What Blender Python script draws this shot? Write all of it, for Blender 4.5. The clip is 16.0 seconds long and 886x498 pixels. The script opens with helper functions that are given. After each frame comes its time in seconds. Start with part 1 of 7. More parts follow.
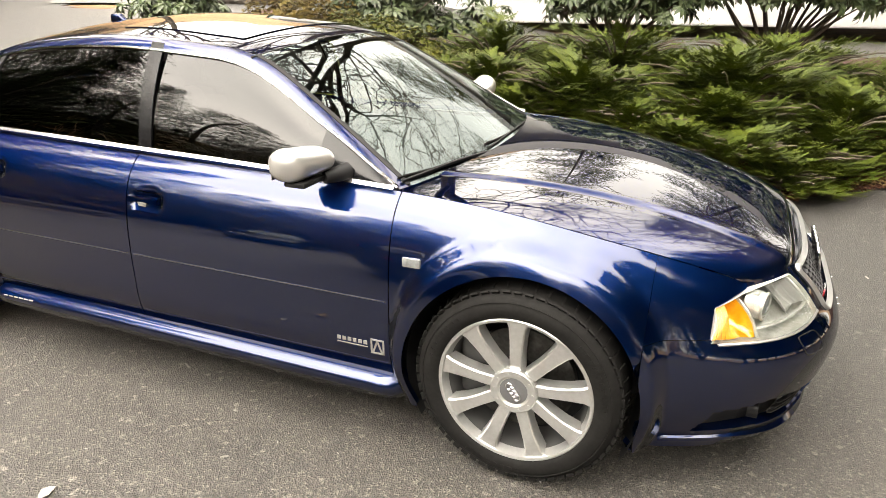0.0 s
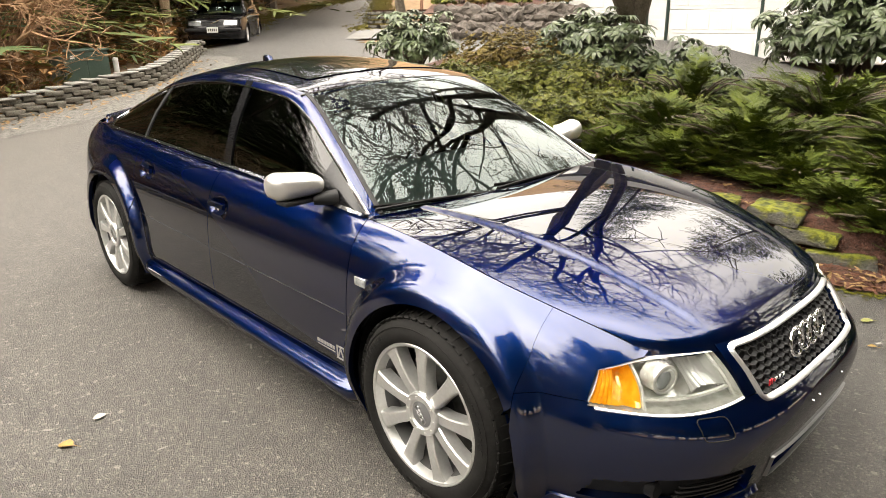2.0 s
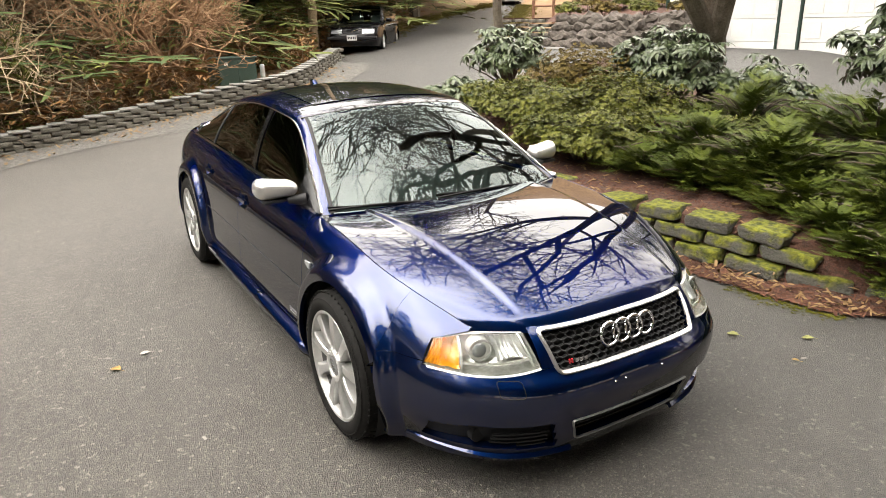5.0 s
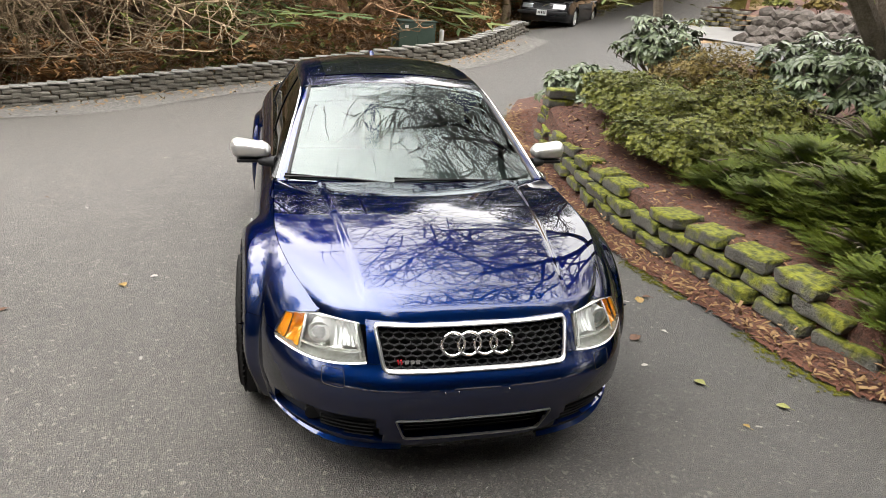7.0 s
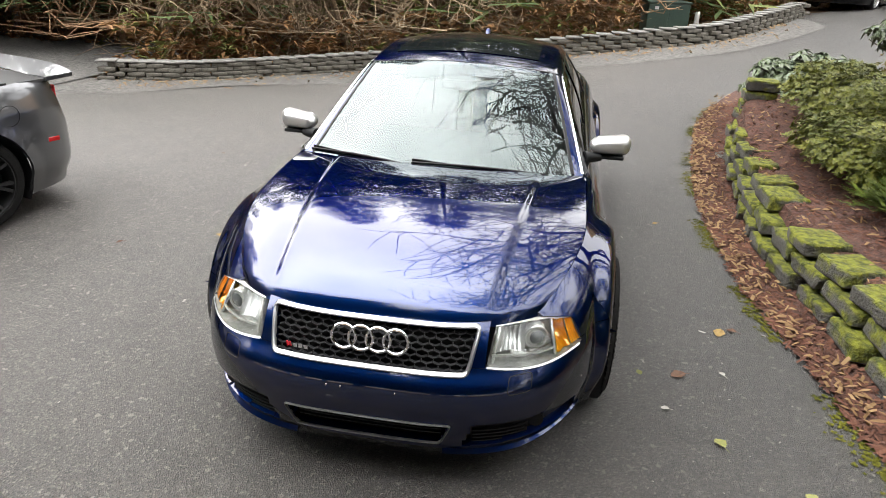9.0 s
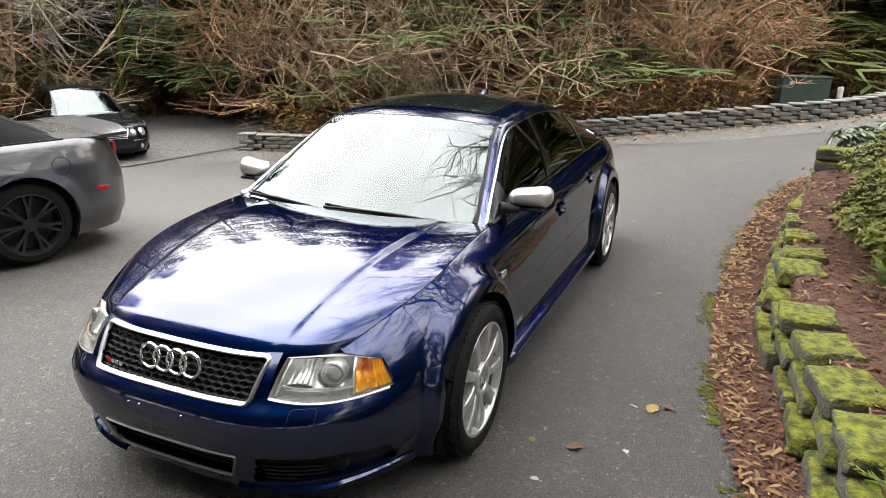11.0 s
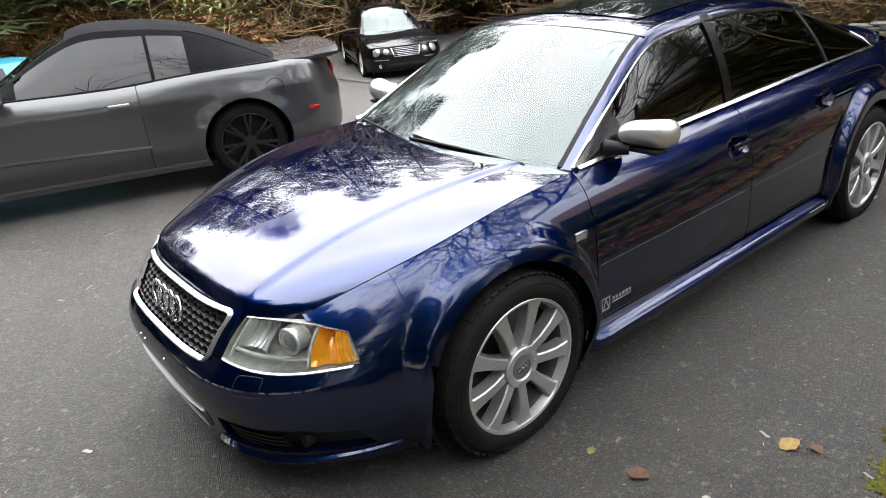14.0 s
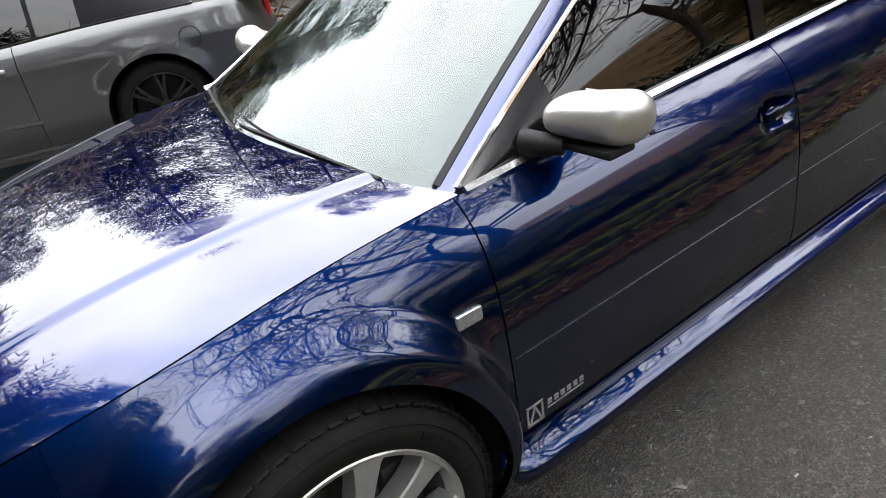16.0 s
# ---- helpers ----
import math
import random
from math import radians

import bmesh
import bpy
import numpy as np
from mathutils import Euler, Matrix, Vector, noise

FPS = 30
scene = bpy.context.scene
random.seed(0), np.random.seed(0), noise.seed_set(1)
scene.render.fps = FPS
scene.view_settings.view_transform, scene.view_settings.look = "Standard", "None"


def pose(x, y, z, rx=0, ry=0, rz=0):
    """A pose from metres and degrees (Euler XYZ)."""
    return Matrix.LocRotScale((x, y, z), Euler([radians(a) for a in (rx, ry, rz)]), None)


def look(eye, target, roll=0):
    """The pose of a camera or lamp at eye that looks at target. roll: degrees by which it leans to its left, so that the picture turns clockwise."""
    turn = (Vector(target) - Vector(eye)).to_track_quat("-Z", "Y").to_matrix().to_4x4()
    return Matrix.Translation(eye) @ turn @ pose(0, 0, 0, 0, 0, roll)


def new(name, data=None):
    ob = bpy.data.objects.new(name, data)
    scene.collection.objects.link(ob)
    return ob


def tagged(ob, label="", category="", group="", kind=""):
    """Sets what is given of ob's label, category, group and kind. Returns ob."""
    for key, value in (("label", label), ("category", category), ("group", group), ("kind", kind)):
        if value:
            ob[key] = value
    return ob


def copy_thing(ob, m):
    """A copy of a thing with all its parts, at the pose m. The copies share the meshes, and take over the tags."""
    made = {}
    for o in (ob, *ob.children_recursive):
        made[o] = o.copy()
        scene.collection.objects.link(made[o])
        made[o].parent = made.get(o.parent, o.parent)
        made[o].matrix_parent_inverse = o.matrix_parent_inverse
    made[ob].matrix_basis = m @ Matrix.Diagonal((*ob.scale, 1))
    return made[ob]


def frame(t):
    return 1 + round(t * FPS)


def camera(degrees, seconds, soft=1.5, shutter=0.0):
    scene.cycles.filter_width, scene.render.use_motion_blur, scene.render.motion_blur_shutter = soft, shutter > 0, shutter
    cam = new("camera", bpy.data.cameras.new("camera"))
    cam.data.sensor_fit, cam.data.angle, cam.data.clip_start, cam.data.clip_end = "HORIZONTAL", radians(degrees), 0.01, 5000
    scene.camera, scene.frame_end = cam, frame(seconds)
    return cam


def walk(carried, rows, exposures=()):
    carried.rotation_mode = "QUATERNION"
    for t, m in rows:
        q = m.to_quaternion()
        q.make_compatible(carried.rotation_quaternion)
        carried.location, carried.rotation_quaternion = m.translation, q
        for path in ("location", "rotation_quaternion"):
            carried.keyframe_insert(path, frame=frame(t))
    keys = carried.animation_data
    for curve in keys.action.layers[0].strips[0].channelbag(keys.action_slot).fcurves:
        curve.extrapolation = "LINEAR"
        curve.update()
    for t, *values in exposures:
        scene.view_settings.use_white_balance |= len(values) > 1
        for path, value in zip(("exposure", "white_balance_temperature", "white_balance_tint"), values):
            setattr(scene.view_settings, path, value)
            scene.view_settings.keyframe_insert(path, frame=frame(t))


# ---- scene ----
cam = camera(66.0, 16.0, soft=0.9)
PATH = [
    (0, (0.494, -2.558, 1.485), (-0.234, -0.849, 0.746), -0.4),
    (0.5, (0.762, -2.348, 1.529), (-0.179, -0.77, 0.737), -1.0),
    (1, (1.031, -2.276, 1.534), (-0.123, -0.803, 0.829), -1.8),
    (1.5, (1.247, -2.201, 1.549), (-0.053, -0.841, 0.869), -3.7),
    (2, (1.439, -2.115, 1.536), (0.062, -0.816, 0.89), -0.9),
    (2.5, (1.675, -2.092, 1.543), (0.253, -0.826, 0.929), 0.1),
    (3, (1.832, -2.143, 1.557), (0.371, -0.923, 0.943), -0.2),
    (3.2, (1.901, -2.154, 1.58), (0.445, -0.942, 0.94), -2.4),
    (5.3, (2.629, -1.647, 1.737), (0.961, -0.748, 1.099), -0.3),
    (5.5, (2.731, -1.538, 1.755), (1.037, -0.694, 1.108), 0.2),
    (6, (2.835, -1.279, 1.774), (1.108, -0.554, 1.073), 0.6),
    (6.5, (2.851, -0.996, 1.786), (1.059, -0.433, 1.099), 2.5),
    (7, (2.922, -0.69, 1.8), (1.113, -0.226, 1.085), 3.7),
    (7.5, (2.96, -0.382, 1.825), (1.125, -0.087, 1.084), 1.1),
    (8, (2.873, -0.092, 1.818), (1.025, 0.054, 1.067), 2.0),
    (8.5, (2.808, 0.215, 1.799), (0.956, 0.17, 1.045), 3.2),
    (9, (2.765, 0.548, 1.815), (0.954, 0.259, 1.018), 2.6),
    (9.2, (2.724, 0.66, 1.799), (0.923, 0.295, 1.009), 2.0),
    (11.3, (2.413, 1.901, 1.658), (0.7, 1.044, 1.085), 0.3),
    (11.5, (2.41, 2.016, 1.628), (0.743, 1.068, 1.059), -0.7),
    (12, (2.34, 2.245, 1.569), (0.765, 1.135, 1.035), -0.4),
    (12.5, (2.092, 2.339, 1.575), (0.685, 1.084, 0.906), -0.4),
    (13, (1.864, 2.358, 1.627), (0.532, 1.015, 0.977), -0.2),
    (13.5, (1.595, 2.408, 1.683), (0.384, 0.996, 0.948), -2.0),
    (14, (1.36, 2.238, 1.616), (0.235, 0.792, 0.815), -4.9),
    (14.5, (1.159, 1.991, 1.536), (0.041, 0.564, 0.691), -6.9),
    (15, (0.897, 1.89, 1.446), (-0.133, 0.449, 0.517), -7.6),
    (15.5, (0.534, 1.786, 1.412), (-0.486, 0.317, 0.516), -6.9),
    (16, (0.25, 1.694, 1.406), (-0.709, 0.223, 0.447), -9.3),
]
walk(cam, [(t, look(eye, target, roll)) for t, eye, target, roll in PATH], exposures=[(0.0, 1.27, 7500, 10), (1.5, 1.08, 7500, 10), (3.0, 0.97, 7500, 10), (5.5, 0.90, 7050, 10), (8.0, 0.79, 6600, 10), (9.0, 0.78, 6500, 10), (12.0, 0.74, 6550, 10), (14.5, 0.64, 6300, 10), (16.0, 0.60, 6350, 10)])

# ---- light: bright overcast sky ----
SUN_EL, SUN_AZ = 42, -24
world = bpy.data.worlds.new("overcast_sky")
scene.world = world
world.use_nodes = True
wn, wl = world.node_tree.nodes, world.node_tree.links
sky = wn.new("ShaderNodeTexSky")
sky.sky_type = "NISHITA"
sky.sun_disc = False
sky.sun_elevation, sky.sun_rotation = radians(SUN_EL), radians(SUN_AZ)
wn["Background"].inputs["Strength"].default_value = 0.12
# a broken white cloud layer under the blue
wco, wnoise, wmap, wgrey, wmix = (wn.new(k) for k in ("ShaderNodeTexCoord", "ShaderNodeTexNoise", "ShaderNodeMapRange", "ShaderNodeMix", "ShaderNodeMix"))
wnoise.inputs["Scale"].default_value, wnoise.inputs["Detail"].default_value = 2.2, 6
wl.new(wco.outputs["Generated"], wnoise.inputs["Vector"])
wmap.inputs["From Min"].default_value, wmap.inputs["From Max"].default_value = 0.3, 0.7
wl.new(wnoise.outputs["Fac"], wmap.inputs["Value"])
wgrey.data_type = wmix.data_type = "RGBA"
wgrey.inputs[6].default_value, wgrey.inputs[7].default_value = (25, 25.3, 26, 1), (46, 45.7, 45, 1)
wl.new(wmap.outputs[0], wgrey.inputs[0])
# an overcast sky is about three times as bright overhead as at the horizon
wsep, wup, wdome = (wn.new(k) for k in ("ShaderNodeSeparateXYZ", "ShaderNodeMapRange", "ShaderNodeMix"))
wl.new(wco.outputs["Generated"], wsep.inputs[0])
wl.new(wsep.outputs["Z"], wup.inputs["Value"])
wup.inputs["To Min"].default_value, wup.inputs["To Max"].default_value = 0.85, 1.25
wdome.data_type, wdome.blend_type = "RGBA", "MULTIPLY"
wdome.inputs[0].default_value = 1.0
wl.new(wgrey.outputs[2], wdome.inputs[6])
wl.new(wup.outputs[0], wdome.inputs[7])
# and brighter round the veiled sun
wdot, wglow, wsun = (wn.new(k) for k in ("ShaderNodeVectorMath", "ShaderNodeMapRange", "ShaderNodeMix"))
wdot.operation = "DOT_PRODUCT"
wl.new(wco.outputs["Generated"], wdot.inputs[0])
wdot.inputs[1].default_value = (math.sin(radians(SUN_AZ)) * math.cos(radians(SUN_EL)), -math.cos(radians(SUN_AZ)) * math.cos(radians(SUN_EL)), math.sin(radians(SUN_EL)))
wglow.inputs["From Min"].default_value, wglow.inputs["From Max"].default_value = -0.3, 1.0
wglow.inputs["To Min"].default_value, wglow.inputs["To Max"].default_value = 0.50, 1.28
wl.new(wdot.outputs["Value"], wglow.inputs["Value"])
wsun.data_type, wsun.blend_type = "RGBA", "MULTIPLY"
wsun.inputs[0].default_value = 1.0
wl.new(wdome.outputs[2], wsun.inputs[6])
wl.new(wglow.outputs[0], wsun.inputs[7])
wmix.inputs[0].default_value = 0.86
wl.new(sky.outputs[0], wmix.inputs[6])
wl.new(wsun.outputs[2], wmix.inputs[7])
wl.new(wmix.outputs[2], wn["Background"].inputs["Color"])
sun_data = bpy.data.lights.new("sun", "SUN")
sun_data.energy, sun_data.angle, sun_data.color = 0.8, radians(80), (1.0, 0.97, 0.93)
sun = new("sun", sun_data)
sun.rotation_euler = (radians(90 - SUN_EL), 0, radians(SUN_AZ))


# ---- node helpers ----
def mat(name, colour, rough=0.6, metal=0.0, coat=0.0, vary=None, scale=3.0, fine=60.0, bump=0.0, bump_scale=80.0, spec=0.5, coat_ior=1.5):
    """A principled material; vary is a second colour mixed in by noise at two scales."""
    m = bpy.data.materials.new(name)
    m.use_nodes = True
    n, l = m.node_tree.nodes, m.node_tree.links
    b = n["Principled BSDF"]
    b.inputs["Base Color"].default_value = (*colour, 1)
    b.inputs["Roughness"].default_value = rough
    b.inputs["Metallic"].default_value = metal
    b.inputs["Coat Weight"].default_value = coat
    b.inputs["Coat Roughness"].default_value = 0.015
    b.inputs["Coat IOR"].default_value = coat_ior
    b.inputs["Specular IOR Level"].default_value = spec
    co = n.new("ShaderNodeTexCoord")
    if vary:
        a, c = n.new("ShaderNodeTexNoise"), n.new("ShaderNodeTexNoise")
        a.inputs["Scale"].default_value, c.inputs["Scale"].default_value = scale, fine
        a.inputs["Detail"].default_value = c.inputs["Detail"].default_value = 5
        l.new(co.outputs["Object"], a.inputs["Vector"])
        l.new(co.outputs["Object"], c.inputs["Vector"])
        add = n.new("ShaderNodeMath")
        add.operation = "ADD"
        l.new(a.outputs["Fac"], add.inputs[0])
        l.new(c.outputs["Fac"], add.inputs[1])
        ramp = n.new("ShaderNodeMapRange")
        ramp.inputs["From Min"].default_value, ramp.inputs["From Max"].default_value = 0.75, 1.3
        l.new(add.outputs[0], ramp.inputs["Value"])
        mix = n.new("ShaderNodeMix")
        mix.data_type = "RGBA"
        mix.inputs[6].default_value, mix.inputs[7].default_value = (*colour, 1), (*vary, 1)
        l.new(ramp.outputs[0], mix.inputs[0])
        l.new(mix.outputs[2], b.inputs["Base Color"])
    if bump:
        d, bp = n.new("ShaderNodeTexNoise"), n.new("ShaderNodeBump")
        d.inputs["Scale"].default_value, d.inputs["Detail"].default_value = bump_scale, 6
        l.new(co.outputs["Object"], d.inputs["Vector"])
        bp.inputs["Strength"].default_value, bp.inputs["Distance"].default_value = bump, 0.02
        l.new(d.outputs["Fac"], bp.inputs["Height"])
        l.new(bp.outputs[0], b.inputs["Normal"])
    return m


def glass_mat(name, tint, rough=0.0, alpha=0.3, sheen=(1, 1, 1)):
    """Tinted thin glass: a clear part mixed with a mirror-like surface by Fresnel."""
    m = bpy.data.materials.new(name)
    m.use_nodes = True
    n, l = m.node_tree.nodes, m.node_tree.links
    n.remove(n["Principled BSDF"])
    clear, gloss, mix, fr = n.new("ShaderNodeBsdfTransparent"), n.new("ShaderNodeBsdfGlossy"), n.new("ShaderNodeMixShader"), n.new("ShaderNodeFresnel")
    clear.inputs["Color"].default_value = (*tint, 1)
    gloss.inputs["Roughness"].default_value = rough
    gloss.inputs["Color"].default_value = (*sheen, 1)
    fr.inputs["IOR"].default_value = alpha
    l.new(fr.outputs[0], mix.inputs[0])
    l.new(clear.outputs[0], mix.inputs[1])
    l.new(gloss.outputs[0], mix.inputs[2])
    l.new(mix.outputs[0], n["Material Output"].inputs["Surface"])
    return m


# ---- mesh helpers ----
def mesh_ob(name, bm, material, smooth=False, angle=40):
    me = bpy.data.meshes.new(name)
    bm.to_mesh(me)
    bm.free()
    for mt in (material if isinstance(material, (list, tuple)) else [material]):
        me.materials.append(mt)
    if smooth:
        me.polygons.foreach_set("use_smooth", [True] * len(me.polygons))
        me.set_sharp_from_angle(angle=radians(angle))
    return new(name, me)


def part(name, bm, material, parent, label="", smooth=False, angle=40):
    ob = mesh_ob(name, bm, material, smooth, angle)
    ob.parent = parent
    return tagged(ob, label)


def thing(name, at=None, label="", category="", group="", kind=""):
    ob = new(name)
    if at is not None:
        ob.matrix_basis = at
    return tagged(ob, label, category, group, kind)


def box(bm, size, m=None, bevel=0.0, seg=2):
    r = bmesh.ops.create_cube(bm, size=1)
    bmesh.ops.scale(bm, verts=r["verts"], vec=size)
    vs = r["verts"]
    if bevel:
        es = list({e for v in vs for e in v.link_edges})
        g = bmesh.ops.bevel(bm, geom=es, offset=bevel, segments=seg, affect="EDGES", profile=0.5)
        vs = list({v for f in g["faces"] for v in f.verts} | {v for v in vs if v.is_valid})
    if m is not None:
        bmesh.ops.transform(bm, matrix=m, verts=vs)
    return vs


def cyl(bm, r1, r2, depth, m=None, seg=24, caps=True):
    r = bmesh.ops.create_cone(bm, cap_ends=caps, segments=seg, radius1=r1, radius2=r2, depth=depth)
    if m is not None:
        bmesh.ops.transform(bm, matrix=m, verts=r["verts"])
    return r["verts"]


def grid(bm, fn, us, vs, flip=False, hole=None):
    """Quads over fn(u, v); hole(u, v) tells which cells to leave out. Returns rows of verts."""
    rows = [[bm.verts.new(fn(u, v)) for v in vs] for u in us]
    for i in range(len(us) - 1):
        for j in range(len(vs) - 1):
            if hole and hole((us[i] + us[i + 1]) / 2, (vs[j] + vs[j + 1]) / 2):
                continue
            q = [rows[i][j], rows[i + 1][j], rows[i + 1][j + 1], rows[i][j + 1]]
            try:
                bm.faces.new(q[::-1] if flip else q)
            except ValueError:
                pass
    return rows


def clean(bm, dist=1e-5):
    bmesh.ops.remove_doubles(bm, verts=bm.verts[:], dist=dist)
    bmesh.ops.delete(bm, geom=[v for v in bm.verts if not v.link_faces], context="VERTS")
    return bm


def thicken(bm, d, inner=(-1.4, 0, 0.5)):
    """Folds the rim of an open sheet inward by d, so that it reads as a panel with depth."""
    bm.normal_update()
    if inner is not None and sum((f.calc_center_median() - Vector(inner)).dot(f.normal) * f.calc_area() for f in bm.faces) < 0:
        bmesh.ops.reverse_faces(bm, faces=bm.faces[:])
        bm.normal_update()
    rim = [e for e in bm.edges if len(e.link_faces) == 1]
    nor = {tuple(round(c, 6) for c in v.co): v.normal.copy() for e in rim for v in e.verts}
    g = bmesh.ops.extrude_edge_only(bm, edges=rim)
    for v in g["geom"]:
        if isinstance(v, bmesh.types.BMVert):
            v.co = v.co - nor[tuple(round(c, 6) for c in v.co)] * d
    return bm


def tube(bm, pts, r, seg=8, closed=False, r_end=None, caps=True):
    """A round tube along a list of points."""
    pts = [Vector(p) for p in pts]
    n = len(pts)
    rings, up = [], Vector((0.12, 0.07, 1)).normalized()
    for i, p in enumerate(pts):
        d = (pts[(i + 1) % n] - pts[i - 1]) if closed else (pts[min(i + 1, n - 1)] - pts[max(i - 1, 0)])
        d = d.normalized() if d.length > 1e-9 else Vector((0, 0, 1))
        a = d.cross(up)
        a = a.normalized() if a.length > 1e-3 else d.orthogonal().normalized()
        b = d.cross(a)
        k = i / max(n - 1, 1)
        rr = r if r_end is None else r + (r_end - r) * k
        rings.append([bm.verts.new(p + rr * (math.cos(2 * math.pi * j / seg) * a + math.sin(2 * math.pi * j / seg) * b)) for j in range(seg)])
    m = n if closed else n - 1
    for i in range(m):
        A, B = rings[i], rings[(i + 1) % n]
        for j in range(seg):
            bm.faces.new((A[j], A[(j + 1) % seg], B[(j + 1) % seg], B[j]))
    if caps and not closed:
        bm.faces.new(rings[0][::-1])
        bm.faces.new(rings[-1])
    return rings


def strip(bm, pts, nor, w, h):
    """A raised band along points: nor gives the outward direction, w its width, h its height."""
    pts = [Vector(p) for p in pts]
    prev = None
    n = len(pts)
    for i, p in enumerate(pts):
        d = (pts[min(i + 1, n - 1)] - pts[max(i - 1, 0)]).normalized()
        o = nor(p) if callable(nor) else Vector(nor)
        s = d.cross(o).normalized() * (w / 2)
        ring = [bm.verts.new(q) for q in (p - s - o * 0.004, p - s * 0.7 + o * h, p + s * 0.7 + o * h, p + s - o * 0.004)]
        if prev:
            for j in range(3):
                bm.faces.new((prev[j], prev[j + 1], ring[j + 1], ring[j]))
        else:
            bm.faces.new(ring[::-1])
        prev = ring
    bm.faces.new(prev)


def smooth01(a, b, x):
    t = min(1.0, max(0.0, (x - a) / (b - a)))
    return t * t * (3 - 2 * t)


def curve1(pts):
    """A smooth function through (x, value) pairs given in rising x."""
    xs, ys = [p[0] for p in pts], [p[1] for p in pts]
    ms = [(ys[min(i + 1, len(xs) - 1)] - ys[max(i - 1, 0)]) / (xs[min(i + 1, len(xs) - 1)] - xs[max(i - 1, 0)]) for i in range(len(xs))]

    def f(x):
        if x <= xs[0]:
            return ys[0]
        if x >= xs[-1]:
            return ys[-1]
        i = max(k for k in range(len(xs) - 1) if xs[k] <= x)
        h = xs[i + 1] - xs[i]
        t = (x - xs[i]) / h
        return ys[i] * (1 + 2 * t) * (1 - t) ** 2 + ms[i] * h * t * (1 - t) ** 2 + ys[i + 1] * t * t * (3 - 2 * t) + ms[i + 1] * h * t * t * (t - 1)
    return f


def span(a, b, n):
    return [a + (b - a) * i / n for i in range(n + 1)]


# ---- materials ----
PAINT = mat("blue_paint", (0.0006, 0.0105, 0.064), rough=0.36, metal=1.0, coat=1.0, coat_ior=1.64)
PAINT.node_tree.nodes["Principled BSDF"].inputs["Specular Tint"].default_value = (0.0, 0.01, 0.06, 1)
def asphalt_mat():
    """Weathered asphalt: pale aggregate in a dark binder, stains and hairline cracks."""
    m = mat("asphalt", (0.05, 0.047, 0.044), rough=0.52, spec=0.75)
    n, l = m.node_tree.nodes, m.node_tree.links
    b = n["Principled BSDF"]
    co = n.new("ShaderNodeTexCoord")

    def tex(kind, scale, detail=None):
        q = n.new(kind)
        q.inputs["Scale"].default_value = scale
        if detail:
            q.inputs["Detail"].default_value = detail
        l.new(co.outputs["Object"], q.inputs["Vector"])
        return q

    def ramp(src, a, z, lo=0.0, hi=1.0):
        q = n.new("ShaderNodeMapRange")
        for k, v in zip(("From Min", "From Max", "To Min", "To Max"), (a, z, lo, hi)):
            q.inputs[k].default_value = v
        l.new(src, q.inputs["Value"])
        return q.outputs[0]

    def mix(fac, c1, c2, mode="MIX"):
        q = n.new("ShaderNodeMix")
        q.data_type, q.blend_type = "RGBA", mode
        for i, c in ((6, c1), (7, c2)):
            if isinstance(c, tuple):
                q.inputs[i].default_value = (*c, 1)
            else:
                l.new(c, q.inputs[i])
        if isinstance(fac, float):
            q.inputs[0].default_value = fac
        else:
            l.new(fac, q.inputs[0])
        return q.outputs[2]

    big, mid, stone, crack, warp = tex("ShaderNodeTexNoise", 0.45, 5), tex("ShaderNodeTexNoise", 5, 6), tex("ShaderNodeTexVoronoi", 165), tex("ShaderNodeTexVoronoi", 0.55), tex("ShaderNodeTexNoise", 2.5, 4)
    crack.feature = "DISTANCE_TO_EDGE"
    add = n.new("ShaderNodeVectorMath")
    add.operation = "ADD"
    l.new(co.outputs["Object"], add.inputs[0])
    l.new(warp.outputs["Color"], add.inputs[1])
    l.new(add.outputs[0], crack.inputs["Vector"])
    base = mix(ramp(big.outputs["Fac"], 0.3, 0.7), (0.032, 0.0292, 0.0264), (0.052, 0.048, 0.0433))
    base = mix(ramp(mid.outputs["Fac"], 0.35, 0.75), base, (0.062, 0.057, 0.051))
    sep = n.new("ShaderNodeSeparateColor")
    l.new(stone.outputs["Color"], sep.inputs[0])
    coarse, pit = tex("ShaderNodeTexVoronoi", 62), tex("ShaderNodeTexNoise", 110, 3)
    base = mix(ramp(pit.outputs["Fac"], 0.36, 0.52, 0.55, 0.0), base, (0.014, 0.0125, 0.011))
    base = mix(ramp(sep.outputs[0], 0.76, 0.92, 0.0, 0.8), base, (0.15, 0.14, 0.127))
    base = mix(ramp(sep.outputs[1], 0.64, 0.84, 0.0, 0.8), base, (0.007, 0.0063, 0.0056))
    csep = n.new("ShaderNodeSeparateColor")
    l.new(coarse.outputs["Color"], csep.inputs[0])
    base = mix(ramp(csep.outputs[0], 0.975, 0.99, 0.0, 0.6), base, (0.20, 0.188, 0.17))
    # sky light put into the colour: paler on the drive, shaded towards the bed
    place, lean, skylit = n.new("ShaderNodeSeparateXYZ"), n.new("ShaderNodeMath"), n.new("ShaderNodeMath")
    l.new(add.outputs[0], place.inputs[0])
    lean.operation = skylit.operation = "MULTIPLY_ADD"
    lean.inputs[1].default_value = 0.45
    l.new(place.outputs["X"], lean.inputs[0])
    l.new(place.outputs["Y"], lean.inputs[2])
    skylit.inputs[1].default_value = -1.0
    l.new(lean.outputs[0], skylit.inputs[0])
    skylit.inputs[2].default_value = 0.7
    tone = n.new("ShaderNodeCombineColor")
    k_ = ramp(skylit.outputs[0], -1.6, 3.6, 0.66, 1.42)
